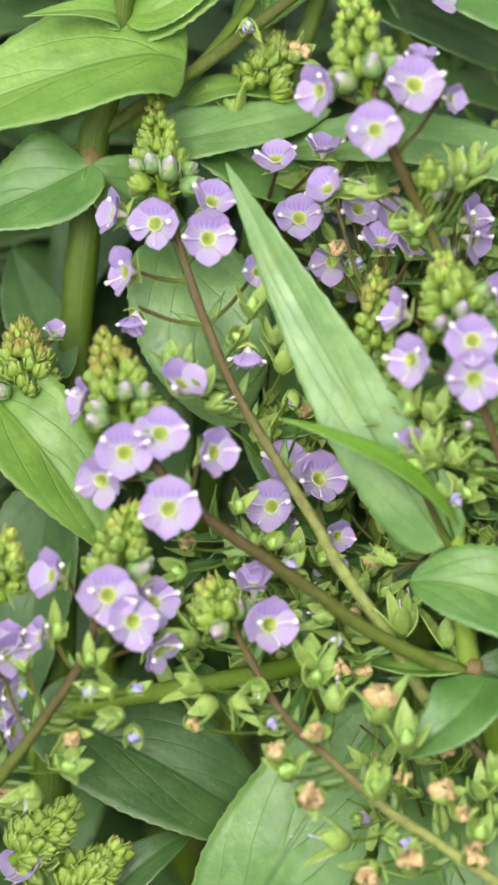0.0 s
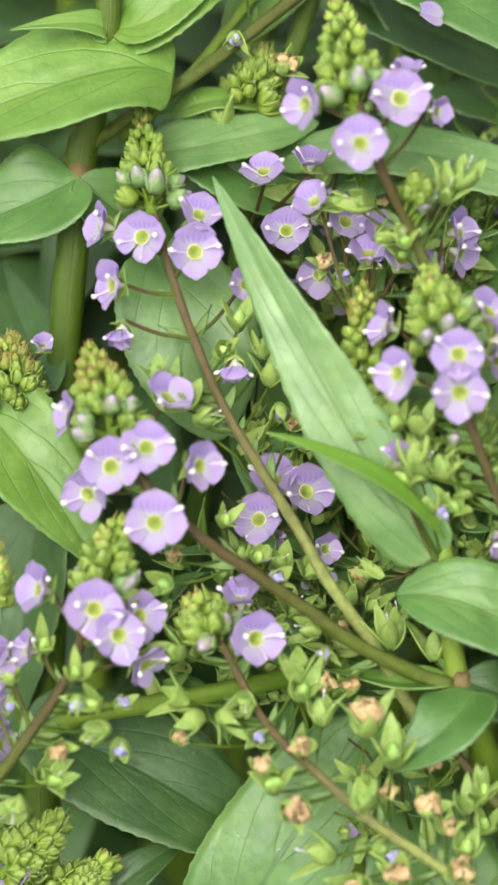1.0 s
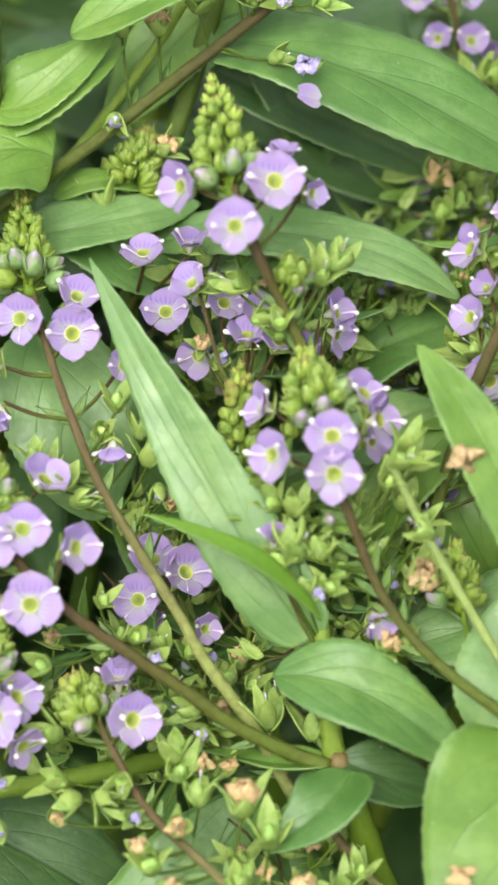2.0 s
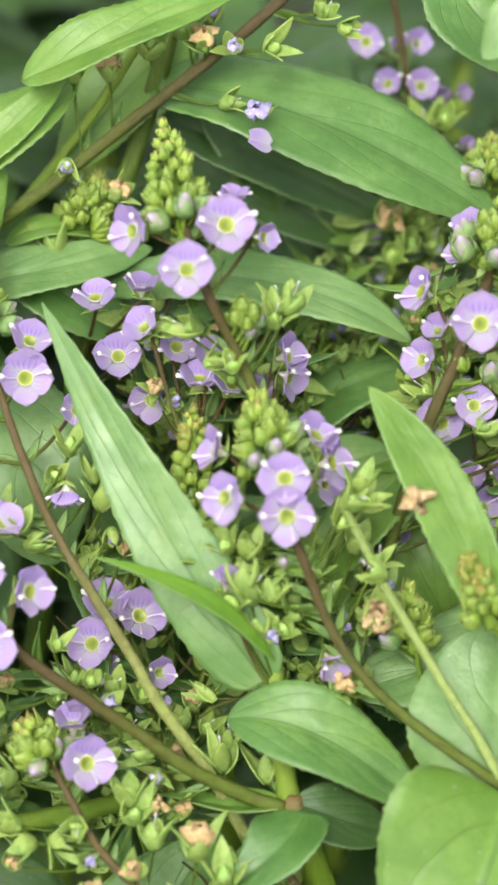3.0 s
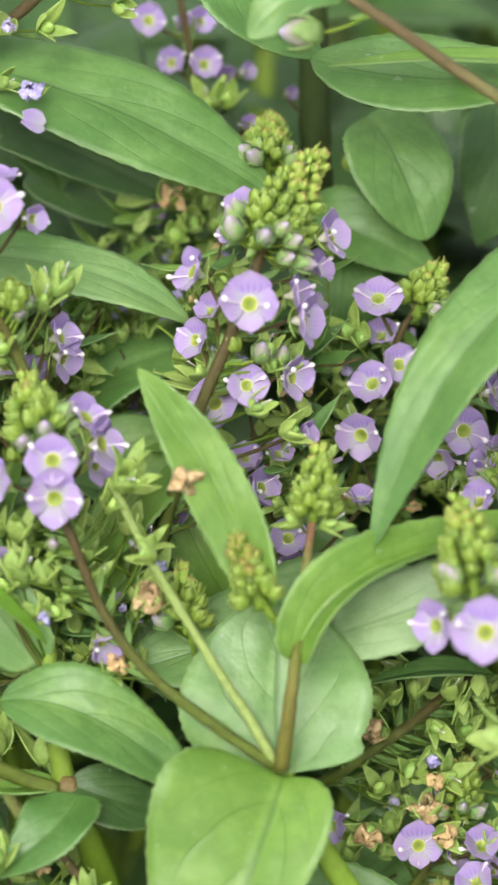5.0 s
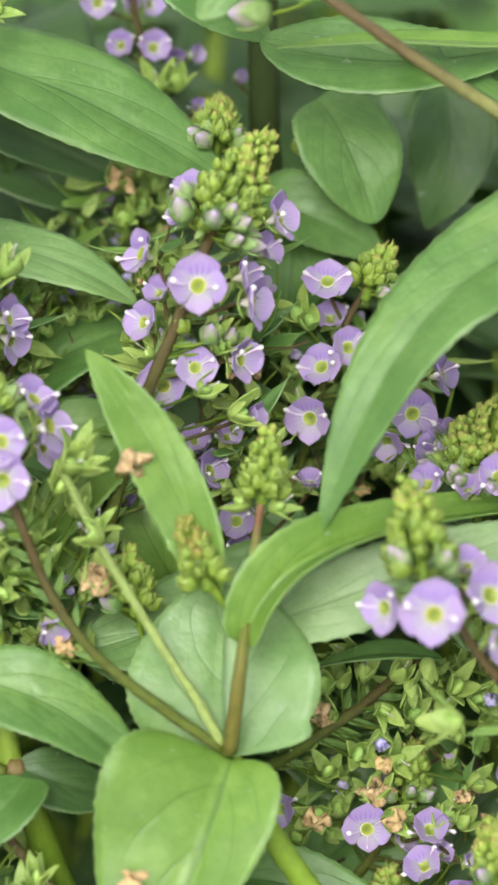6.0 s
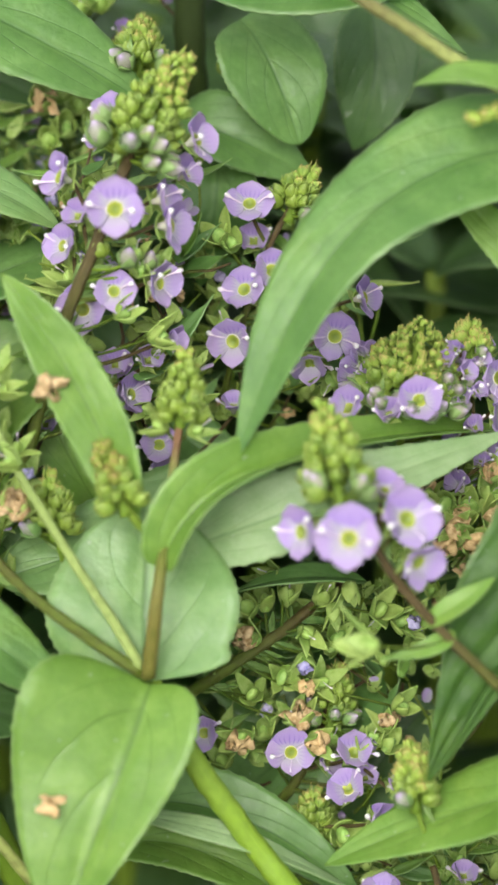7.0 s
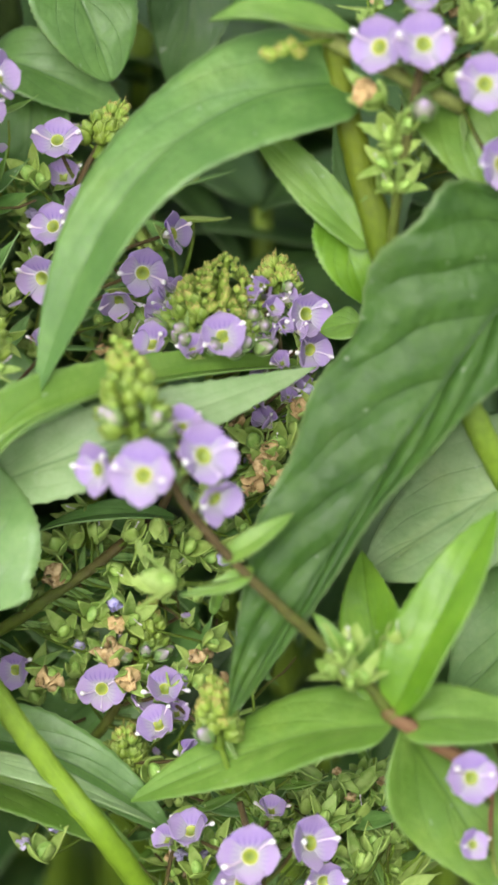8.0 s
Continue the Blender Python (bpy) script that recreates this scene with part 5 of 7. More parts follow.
for u, v, w, a, b, size, dry in [
    (-12.5, -46.5, 10.8, 0, 70, 1.35, 1),
    (-9.4, -49.9, 10.8, 0, 60, 1.45, 0),
    (-8.0, -48.5, 8.2, 30, 60, 0.9, 0),
    (-12.8, -55.3, 12.0, 0, 50, 1.2, 0),
    (-17.0, -61.3, 10.8, -70, 10, 1.3, 0),
    (-11.2, -60.6, 10.8, 50, 10, 1.1, 0),
    (-5.4, -55.7, 10.8, 20, 30, 1.1, 1),
    (-9.8, -54.6, 9.5, 0, 40, 0.7, 1),
    (-3.1, -58.2, 10.8, 10, 40, 0.8, 1),
    (-0.8, -60.5, 10.8, 10, 50, 1.2, 0),
    (-1.5, -62.9, 12.0, 0, 20, 1.1, 1),
    (-8.6, -64.3, 12.0, 0, 50, 1.2, 1),
]:
    pod(spike, axis_line, u, v, w, a, b, size, dry=dry)
for u, v, w, a, b, size, dry in [
    (-9.2, -62.2, 10.8, 10, 40, 0.9, 2),
    (-13.1, -64.4, 12.0, -20, -20, 1.1, 1),
    (-24.9, -48.0, 8.2, 0, 0, 0.8, 2),
    (-34.1, -48.6, 6.9, 0, 30, 0.7, 1),
    (-17.5, -42.3, 5.7, 20, 30, 0.8, 1),
    (-17.2, -38.6, 3.1, 10, -40, 0.8, 2),
    (-23.2, -30.4, 3.1, 30, 30, 0.9, 2),
    (-18.5, -36.0, 3.1, -60, 10, 1, 0),
    (-23.4, -36.2, 4.4, 50, 20, 1, 0),
    (-14.5, -43.2, 3.1, 0, 50, 0.8, 1),
    (-0.7, -55.9, 8.2, -10, 60, 1, 0),
    (1.2, -54.3, 8.2, 10, 60, 1, 0),
]:
    pod(spike, axis_line, u, v, w, a, b, size, dry=dry)

spike = raceme("cluster of lilac flowers deep among the stems", (-15.6, -43.1, -9.6))
axis_line = stem(spike, [(-15.6, -43.1, -9.6), (-17.7, -34.0, -7.0), (-20.2, -25.9, -5.8), (-22.6, -19.8, -5.8), (-24.0, -15.9, -7.0)], 0.47, 0.33, STEM_BROWN)
for row in [
    (-23.6, -19.1, -3.2, 0, 40, 0, 1, 20),
    (-19.8, -20.4, -3.2, 25, 20, 0, 1.05, 20),
    (-25.1, -23.6, -1.9, -15, 10, 0, 1, 15),
    (-17.5, -27.1, -4.5, 30, 0, 0, 0.7, 30),
    (-23.6, -26.6, -5.8, -20, 10, 0, 0.8, 25),
]:
    flower(spike, axis_line, *row)
for u, v, w, a, b, size, dry in [
    (-22.5, -28.7, -1.9, 0, 40, 1, 0),
    (-19.2, -29.7, -1.9, 20, 30, 1, 0),
    (-14.5, -33.1, -3.2, -10, 40, 1, 0),
    (-15.7, -36.5, -4.5, 10, 10, 0.9, 1),
    (-9.8, -37.4, 0.6, -10, 65, 1.3, 0),
    (-8.8, -35.6, -1.9, 20, 70, 1, 0),
    (-4.3, -38.7, 0.6, 0, 75, 1.3, 0),
    (-27.2, -27.8, -3.2, 0, 60, 0.9, 0),
    (-29.2, -30.7, -5.8, -20, 40, 0.9, 0),
    (-11.7, -33.8, -4.5, 30, 40, 0.9, 0),
    (-13.1, -31.2, -5.8, 0, 50, 0.9, 1),
    (-21.1, -34.6, -4.5, 20, 50, 1, 0),
]:
    pod(spike, axis_line, u, v, w, a, b, size, dry=dry)

spike = raceme("dense flower spike with lilac flowers in the centre of the bank", (22.7, -39.2, 9.5))
axis_line = stem(spike, [(22.7, -39.2, 9.5), (17.1, -35.4, 9.5), (10.6, -30.5, 9.5), (5.8, -25.6, 9.5), (2.2, -19.7, 9.5), (-0.3, -13.2, 10.1), (-2.6, -8.0, 9.5), (-4.9, -2.1, 8.2)], 0.70, 0.50, STEM_BROWN)
bud_head(spike, (-4.1, -1.0, 8.9), (-6.0, 6.5, 6.9), 2.7, 44, 1.15, 0.45)
for row in [
    (-2.5, -3.8, 13.3, 0, 10, 0, 1.03, 10),
    (-2.3, -8.0, 13.3, 0, -10, 0, 1.08, 10),
    (-9.1, -6.0, 12.0, -40, 5, 10, 1, 13),
    (-10.2, -0.7, 6.9, -66, 20, 10, 0.95, 22),
    (0.9, 0.9, 8.2, 46, 40, 0, 0.95, 22),
    (2.5, -2.0, 8.2, 57, 10, 0, 1.05, 21),
    (1.9, -4.3, 6.9, 51, -10, 0, 0.8, 22),
    (2.7, -24.7, 6.9, 30, -40, 10, 0.85, 35),
    (-9.2, -16.1, 8.2, 20, 50, 0, 0.7, 45),
]:
    flower(spike, axis_line, *row)
for row in [
    (-6.0, -1.6, 10.8, 0, 10, 1.15, 2),
    (-3.6, -0.1, 10.8, 10, 30, 1.1, 2),
    (-2.7, -13.4, 9.5, 10, 10, 0.8, 2),
    (-7.3, -3.0, 8.2, -20, 30, 1, 0),
]:
    bud(spike, axis_line, *row)
for u, v, w, a, b, size, dry in [
    (5.1, -6.6, 9.5, 40, 30, 1.2, 0),
    (6.8, -6.9, 8.2, 80, 10, 0.9, 0),
    (3.9, -9.2, 8.2, 30, 40, 1, 0),
    (-6.6, -12.2, 8.2, 0, 50, 1.2, 0),
    (-3.7, -17.1, 8.2, -10, 60, 1.2, 0),
    (-9.2, -11.9, 6.9, -20, 40, 1.1, 0),
    (-10.9, -9.6, 5.7, -30, 50, 1, 0),
    (-12.6, -13.2, 5.7, -40, 50, 1, 0),
    (-0.7, -12.2, 6.9, 20, 60, 1.1, 0),
    (0.9, -14.8, 6.9, 30, 50, 1, 0),
    (-4.0, -21.9, 6.9, 0, 20, 0.9, 2),
    (7.8, -20.4, 6.9, 30, 30, 1.25, 1),
]:
    pod(spike, axis_line, u, v, w, a, b, size, dry=dry)
for u, v, w, a, b, size, dry in [
    (-6.3, -17.4, 8.2, 0, 60, 1.2, 0),
    (-8.6, -18.4, 8.2, -20, 40, 1.2, 0),
    (-1.4, -19.4, 6.9, 20, 40, 1.1, 0),
    (-6.0, -14.8, 6.9, 10, 50, 1.2, 0),
    (1.9, -17.5, 5.7, 30, 30, 1, 0),
    (3.9, -28.3, 5.7, 30, 30, 1, 1),
    (8.2, -13.5, 5.7, 20, 40, 1, 0),
    (-7.2, -16.0, 9.5, 0, 80, 1.3, 0),
    (-2.7, -21.4, 6.9, 0, 30, 1, 0),
    (-5.3, -21.4, 6.9, -10, 50, 1, 0),
    (5.9, -11.6, 4.4, 20, 50, 1.1, 0),
    (-0.1, -9.3, 5.7, 10, 40, 1, 0),
]:
    pod(spike, axis_line, u, v, w, a, b, size, dry=dry)

spike = raceme("slender green spike of unopened buds", (-10.8, -14.1, 3.1))
axis_line = stem(spike, [(-10.8, -14.1, 3.1), (-12.2, -10.1, 3.8), (-13.1, -7.5, 4.4)], 0.40, 0.40, STEM_GREEN)
bud_head(spike, (-13.0, -9.5, 4.4), (-13.2, 5.0, 3.1), 2.2, 46, 0.95, 0.45, lilac=0.0, young=0.6, tinged=True)

spike = raceme("pale green leafless side stalk with pods", (22.7, -38.7, 9.5))
axis_line = stem(spike, [(22.7, -38.7, 9.5), (19.7, -33.4, 10.1), (15.9, -27.5, 10.8), (10.7, -19.0, 10.8), (8.3, -14.8, 10.8), (5.2, -8.7, 9.5), (3.6, -6.1, 8.2)], 0.63, 0.50, STEM_LIGHT)
for u, v, w, a, b, size, dry in [
    (8.3, -14.7, 12.0, -60, 30, 1.0, 0),
    (6.8, -6.7, 9.5, 60, 30, 1.0, 0),
    (6.2, -4.8, 8.2, 20, 60, 1.2, 0),
]:
    pod(spike, axis_line, u, v, w, a, b, size, dry=dry)

spike = raceme("yellow-green bud spike behind the stalks", (13.8, -28.2, 1.9))
axis_line = stem(spike, [(13.8, -28.2, 1.9), (12.9, -24.1, 3.1), (12.2, -22.1, 3.1)], 0.33, 0.33, STEM_GREEN)
bud_head(spike, (12.6, -23.4, 3.1), (11.8, -16.5, 3.1), 1.9, 34, 0.95, 0.5, lilac=0.1)
for u, v, w, a, b, size, dry in [
    (8.3, -20.2, 6.9, 0, 30, 1.3, 1),
    (8.3, -18.7, 4.4, 0, 50, 1, 0),
    (9.3, -16.8, 3.1, 10, 40, 0.9, 2),
]:
    pod(spike, axis_line, u, v, w, a, b, size, dry=dry)

spike = raceme("flower spike with lilac flowers and brown stalk before a long leaf", (-1.8, -4.6, 4.4))
axis_line = stem(spike, [(-1.8, -4.6, 4.4), (-4.1, 0.6, 4.4), (-5.8, 5.8, 5.7), (-8.5, 11.7, 6.9), (-11.1, 16.8, 8.2), (-13.1, 22.0, 8.2), (-14.3, 25.3, 7.6)], 0.73, 0.60, STEM_BROWN)
bud_head(spike, (-14.4, 24.3, 7.6), (-16.8, 38.2, 1.9), 2.8, 52, 1.2, 0.45)
for row in [
    (-13.8, 20.1, 12.0, 0, 5, 0, 1, 8),
    (-19.8, 24.8, 8.2, -51, 0, 15, 1.02, 16),
    (-9.4, 25.3, 9.5, 10, 15, 0, 1.15, 18),
    (-5.3, 24.2, 6.9, 51, -5, 0, 0.7, 26),
    (-8.6, 28.4, 5.7, 20, 60, 0, 0.7, 40),
    (-25.1, 17.4, -7.0, -5, 50, 0, 0.85, 12),
    (-19.5, 18.5, -5.8, 10, 60, 0, 0.8, 35),
    (-18.8, 13.7, 0.6, -30, 30, 40, 0.85, 35),
    (-22.3, 10.5, -5.8, 0, 20, 0, 0.95, 12),
    (-15.5, 11.6, -4.5, 20, 20, 0, 0.9, 25),
    (-12.5, 7.5, -3.2, 0, 45, 0, 0.95, 30),
]:
    flower(spike, axis_line, *row)
for row in [
    (-8.8, 6.9, -0.7, 20, 40, 0, 0.9, 30),
    (-2.5, 10.5, 0.6, 63, 15, 0, 0.95, 21),
    (-2.2, 8.2, -0.7, 66, -20, 0, 0.9, 21),
    (-18.2, 5.5, -4.5, -20, -20, 0, 0.9, 30),
    (-11.2, 10.6, -4.5, 10, 30, 0, 0.8, 30),
    (-5.8, 5.9, -3.2, 10, 50, 0, 0.8, 35),
]:
    flower(spike, axis_line, *row)
for u, v, w, a, b, size, dry in [
    (-13.1, 13.7, 3.1, -60, 20, 1.1, 0),
    (-15.5, 13.8, 0.6, -70, 10, 1, 0),
    (-2.0, 16.3, 5.7, 40, 60, 1.2, 0),
    (-3.9, 14.4, 5.7, 20, 50, 1, 0),
    (-3.3, 16.3, 5.7, 0, 70, 1, 0),
    (-11.1, 9.8, 4.4, 50, 20, 1, 0),
    (-8.5, 9.1, 6.9, -10, 30, 0.9, 0),
    (-15.8, 5.0, -1.9, 0, 10, 0.8, 2),
    (-17.8, 6.6, -1.9, 0, 20, 0.8, 1),
    (-8.5, 7.8, 3.1, 0, 20, 0.9, 0),
]:
    pod(spike, axis_line, u, v, w, a, b, size, dry=dry)
for row in [
    (-7.5, 16.2, 9.5, 0, 40, 1, 0),
    (-6.2, 15.5, 9.5, 10, 40, 1, 0),
    (-8.2, 14.9, 9.5, -10, 20, 1, 0),
    (-6.9, 14.2, 9.5, 10, 20, 0.9, 0),
    (-5.6, 14.6, 8.2, 30, 40, 0.9, 2),
    (-6.5, 13.3, 8.2, 10, 0, 0.9, 2),
]:
    bud(spike, axis_line, *row)

spike = raceme("tall flower spike with many lilac flowers and a heavy bud head", (7.2, -21.0, -3.2))
axis_line = stem(spike, [(7.2, -21.0, -3.2), (8.9, -15.6, -1.9), (10.6, -9.5, -0.7), (13.9, 1.2, 1.9), (17.9, 10.7, 3.1), (20.6, 17.6, 3.8), (21.8, 20.9, 3.1)], 0.87, 0.67, STEM_BROWN)
bud_head(spike, (21.3, 20.3, 3.1), (28.8, 32.8, 4.4), 4.0, 84, 1.15, 0.45)
for row in [
    (20.1, 14.1, 8.2, 0, 5, 0, 1.12, 10),
    (13.9, 18.0, 1.9, -57, 20, 20, 0.98, 21),
    (25.2, 15.3, 3.1, 66, 10, 0, 0.9, 22),
    (26.0, 12.3, 4.4, 66, 0, 0, 1.05, 21),
    (14.0, 10.1, -0.7, -46, 10, 0, 0.85, 22),
    (16.1, 2.6, -0.7, -10, 10, 0, 1, 14),
    (19.7, 4.7, 1.9, 5, 10, 0, 0.85, 18),
    (24.7, 5.7, 1.9, 57, 0, 10, 0.95, 18),
    (29.2, 22.1, 3.1, 63, 20, 0, 0.98, 21),
    (19.7, 25.7, -0.7, -30, 40, 0, 0.8, 35),
    (18.7, 22.7, -0.7, -46, 20, 0, 0.75, 30),
]:
    flower(spike, axis_line, *row)
for row in [
    (19.6, -3.9, -4.5, 0, 20, 0, 0.7, 40),
    (21.2, -7.5, -5.8, 51, 10, 0, 0.85, 21),
    (26.1, -1.1, -1.9, 66, 10, 0, 0.7, 37),
    (23.4, -3.6, -5.8, 20, 30, 0, 0.7, 35),
    (27.9, 18.3, 0.6, 57, 30, 0, 0.8, 26),
    (15.7, 13.4, 0.6, -30, 30, 0, 0.7, 40),
]:
    flower(spike, axis_line, *row)
for u, v, w, a, b, size, dry in [
    (22.2, 9.0, 3.1, 10, 40, 1, 3),
    (24.6, -0.6, 0.6, 60, 10, 1.1, 0),
    (20.6, 2.1, 1.9, 50, 20, 1, 0),
    (24.6, 7.1, 0.6, 20, 50, 1, 0),
    (16.0, 7.1, -1.9, -20, 50, 1, 0),
    (14.6, 6.1, -1.9, -40, 40, 1, 0),
    (17.3, 7.1, -0.7, 0, 50, 0.9, 0),
    (22.6, 7.1, 1.9, 20, 40, 1, 0),
]:
    pod(spike, axis_line, u, v, w, a, b, size, dry=dry)
for row in [
    (21.5, 8.7, 4.4, 10, 40, 1.15, 2),
    (18.3, 9.7, 3.1, -10, 40, 0.9, 0),
    (23.9, 8.4, 1.9, 20, 50, 1, 2),
]:
    bud(spike, axis_line, *row)

spike = raceme("young spike of green buds on a red-brown stalk", (25.6, -21.1, 9.5))
axis_line = stem(spike, [(25.6, -21.1, 9.5), (26.7, -14.7, 8.9), (27.4, -9.5, 8.2)], 0.60, 0.43, STEM_RED)
bud_head(spike, (27.4, -10.1, 8.2), (28.2, -1.9, 8.2), 1.7, 40, 1.02, 0.42, lilac=0.0, young=0.8)
for u, v, w, a, b, size, dry in [
    (25.2, -11.0, 7.6, -60, 30, 0.95, 0),
    (29.0, -11.4, 8.2, 60, 20, 0.9, 0),
]:
    pod(spike, axis_line, u, v, w, a, b, size, dry=dry)

spike = raceme("drooping young spike of green buds with reddish tips", (25.5, -24.0, 10.8))
axis_line = stem(spike, [(25.5, -24.0, 10.8), (23.0, -22.3, 12.0), (21.2, -20.0, 12.7), (20.4, -19.0, 12.7)], 0.60, 0.47, STEM_GREEN)
bud_head(spike, (20.9, -20.0, 12.7), (18.2, -12.2, 12.0), 1.6, 44, 0.9, 0.4, lilac=0.0, young=0.45, tinged=True)

spike = raceme("lilac flowers in the shade behind the bud stalk", (25.4, -23.8, -12.1))
axis_line = stem(spike, [(25.4, -23.8, -12.1), (24.1, -16.8, -10.8), (22.7, -10.0, -10.8)], 0.40, 0.33, STEM_BROWN)
for row in [
    (24.7, -13.7, -8.3, 0, 20, 0, 0.85, 25),
    (25.1, -17.5, -9.6, 10, 0, 0, 0.8, 25),
    (20.0, -4.1, -8.3, -10, 20, 0, 0.7, 30),
    (21.0, -7.5, -7.0, 30, 0, 0, 0.85, 30),
    (33.7, -9.4, -12.1, 0, 50, 0, 0.7, 40),
    (11.2, -11.2, -7.0, 0, 30, 0, 0.6, 40),
]:
    flower(spike, axis_line, *row)

spike = raceme("shaded flower spike with lilac flowers behind a long leaf", (32.5, -7.9, -17.2))
axis_line = stem(spike, [(32.5, -7.9, -17.2), (34.0, -2.3, -14.6), (36.2, 5.2, -13.4), (38.7, 11.3, -12.1), (41.1, 15.3, -12.1)], 0.47, 0.37, STEM_BROWN)
bud_head(spike, (40.7, 13.9, -12.1), (43.2, 19.3, -12.1), 2.3, 34, 1.0, 0.5)
for row in [
    (35.8, 15.0, -9.6, -5, 30, 0, 0.95, 15),
    (35.2, 4.8, -10.8, -20, 20, 0, 0.95, 25),
    (33.8, -1.2, -10.8, -20, -10, 0, 1, 20),
    (45.8, -0.7, -7.0, 0, -5, -15, 1, 15),
    (42.9, -3.7, -9.6, -10, -40, 0, 0.85, 30),
    (49.1, 3.8, -9.6, 57, 10, 0, 0.9, 21),
    (38.3, 7.2, -12.1, 10, 10, 0, 0.9, 25),
    (36.3, 10.6, -13.4, 0, 30, 0, 0.8, 35),
]:
    flower(spike, axis_line, *row)
for u, v, w, a, b, size, dry in [
    (32.2, 11.3, -10.8, -30, 30, 1.1, 0),
    (33.6, 10.3, -10.8, 0, 50, 1, 0),
    (32.7, 0.4, -13.4, -20, 40, 1, 0),
    (48.3, -5.1, -10.8, 10, -40, 1.1, 0),
    (45.6, -5.8, -10.8, -20, -40, 1, 0),
]:
    pod(spike, axis_line, u, v, w, a, b, size, dry=dry)

spike = raceme("fat bud head ringed with small lilac flowers", (53.5, -29.1, -10.8))
axis_line = stem(spike, [(53.5, -29.1, -10.8), (53.9, -22.1, -8.3), (53.5, -15.2, -5.8), (53.7, -9.1, -4.5), (54.0, -5.1, -4.5)], 0.60, 0.53, STEM_GREEN)
bud_head(spike, (53.9, -8.7, -3.2), (56.1, 1.8, -0.7), 5.6, 215, 0.98, 0.26, lilac=0.14, young=0.5, dome=5.5)
for row in [
    (55.2, -8.3, 3, 5, 15, 10, 0.95, 24),
    (47.1, -9.3, 1.5, -25, 30, 0, 0.85, 34),
    (51.7, -10, 2.5, -5, 40, 20, 0.75, 48),
    (64.9, -5.8, -3.2, 25, 0, 0, 0.98, 25),
    (65.3, -10, -4.5, 30, -10, 0, 0.9, 25),
    (60.3, -3.5, -4.5, 50, 20, -20, 0.8, 48),
    (59.9, -9.9, -3.2, -25, 30, 0, 0.75, 53),
    (58.9, -16, -4.5, 0, 12, 25, 0.7, 58),
    (60.5, -18.9, -4.5, -35, 40, -20, 0.7, 48),
    (62.4, -4.5, -5.8, 20, 30, 0, 0.75, 53),
    (63.7, -14.3, -7, 55, 10, 25, 0.7, 58),
]:
    flower(spike, axis_line, *row)
for row in [
    (48.6, -4.4, -5.8, -92, 32, -20, 0.7, 51),
    (49.7, -3.1, -7, -46, 70, 0, 0.6, 51),
    (58.3, -7.1, -4.5, -15, 20, 25, 0.6, 63),
    (47.6, -5.7, -5.8, -26, 20, -20, 0.6, 51),
    (63.1, -2.5, -5.8, 81, 52, 0, 0.6, 51),
    (56.2, -6.1, -3.2, -35, 60, 25, 0.5, 68),
]:
    flower(spike, axis_line, *row)
bud_head(spike, (61.7, -3.1, -4.5), (61.8, 0.7, -4.5), 2.0, 26, 0.8, 0.55, lilac=0.2, young=0.2, dome=3.0)
for row in [
    (59.9, -2.4, -1.9, -20, 10, -20, 0.5, 53),
    (58.8, -4, -0.7, -15, 30, 0, 0.55, 48),
    (61, -5.1, -1.9, 20, 12, 25, 0.6, 48),
    (62.9, -4.1, -3.2, 81, 40, -20, 0.6, 40),
    (59.5, -6, -0.7, -65, -10, 0, 0.5, 58),
    (62.2, -7.4, -1.9, 20, 10, 25, 0.55, 53),
    (50.1, -5, -3.2, -71, 22, -20, 0.5, 48),
    (48.8, -6.6, -3.2, -10, 30, 0, 0.55, 53),
    (49.9, -7.6, -1.9, 25, -30, 25, 0.5, 58),
    (58.1, -8.7, -0.7, -15, 30, -20, 0.5, 58),
    (60.7, -8.4, -1.9, 0, 32, 0, 0.55, 53),
]:
    flower(spike, axis_line, *row)
for row in [
    (62.2, -11.8, -3.2, -5, 30, 25, 0.6, 53),
    (64.2, -7.8, -3.2, 77, -10, -20, 0.6, 40),
    (54.8, -9.4, 0.6, 5, 20, 0, 0.5, 58),
    (59.9, -13.2, -4.5, -35, 12, 25, 0.5, 58),
    (62.9, -15.9, -4.5, 0, 30, -20, 0.5, 58),
]:
    flower(spike, axis_line, *row)
for row in [
    (58.8, -5.7, 0.6, 10, 20, 0.8, 2),
    (50.9, -6.3, -1.9, -30, 10, 0.8, 2),
    (52.9, -7.9, 0.6, -10, -10, 0.9, 2),
    (60.1, -7, -0.7, 10, 0, 0.8, 2),
    (51.5, -8.3, -0.7, -20, 0, 0.9, 2),
    (61.5, -6.1, -1.9, 30, 10, 0.7, 2),
]:
    bud(spike, axis_line, *row)
for u, v, w, a, b, size, dry in [
    (58.8, -20.9, -4.5, -20, 20, 1.2, 0),
    (64.3, -17.3, -5.8, 10, 20, 1, 1),
    (65.3, -15.3, -5.8, 30, 10, 0.9, 2),
    (59.8, -23.5, -3.2, 0, 10, 1, 1),
    (62.1, -24.9, -3.2, 10, -10, 1.2, 1),
    (58.7, -25.2, -3.2, -20, -10, 1.1, 1),
    (60.8, -22.6, -4.5, 0, 30, 1, 1),
    (64.2, -22.6, -4.5, 20, 10, 1.1, 1),
    (64.3, -20, -5.8, 10, 40, 1.2, 0),
    (61.6, -21.3, -5.8, 0, 40, 1.2, 0),
    (56.9, -20, -7, 0, 50, 1, 0),
    (64.2, -25.3, -4.5, 30, 0, 1, 1),
]:
    pod(spike, axis_line, u, v, w, a, b, size, dry=dry)

spike = raceme("flower spike standing forward with large lilac flowers", (73.4, -50.4, 17.1))
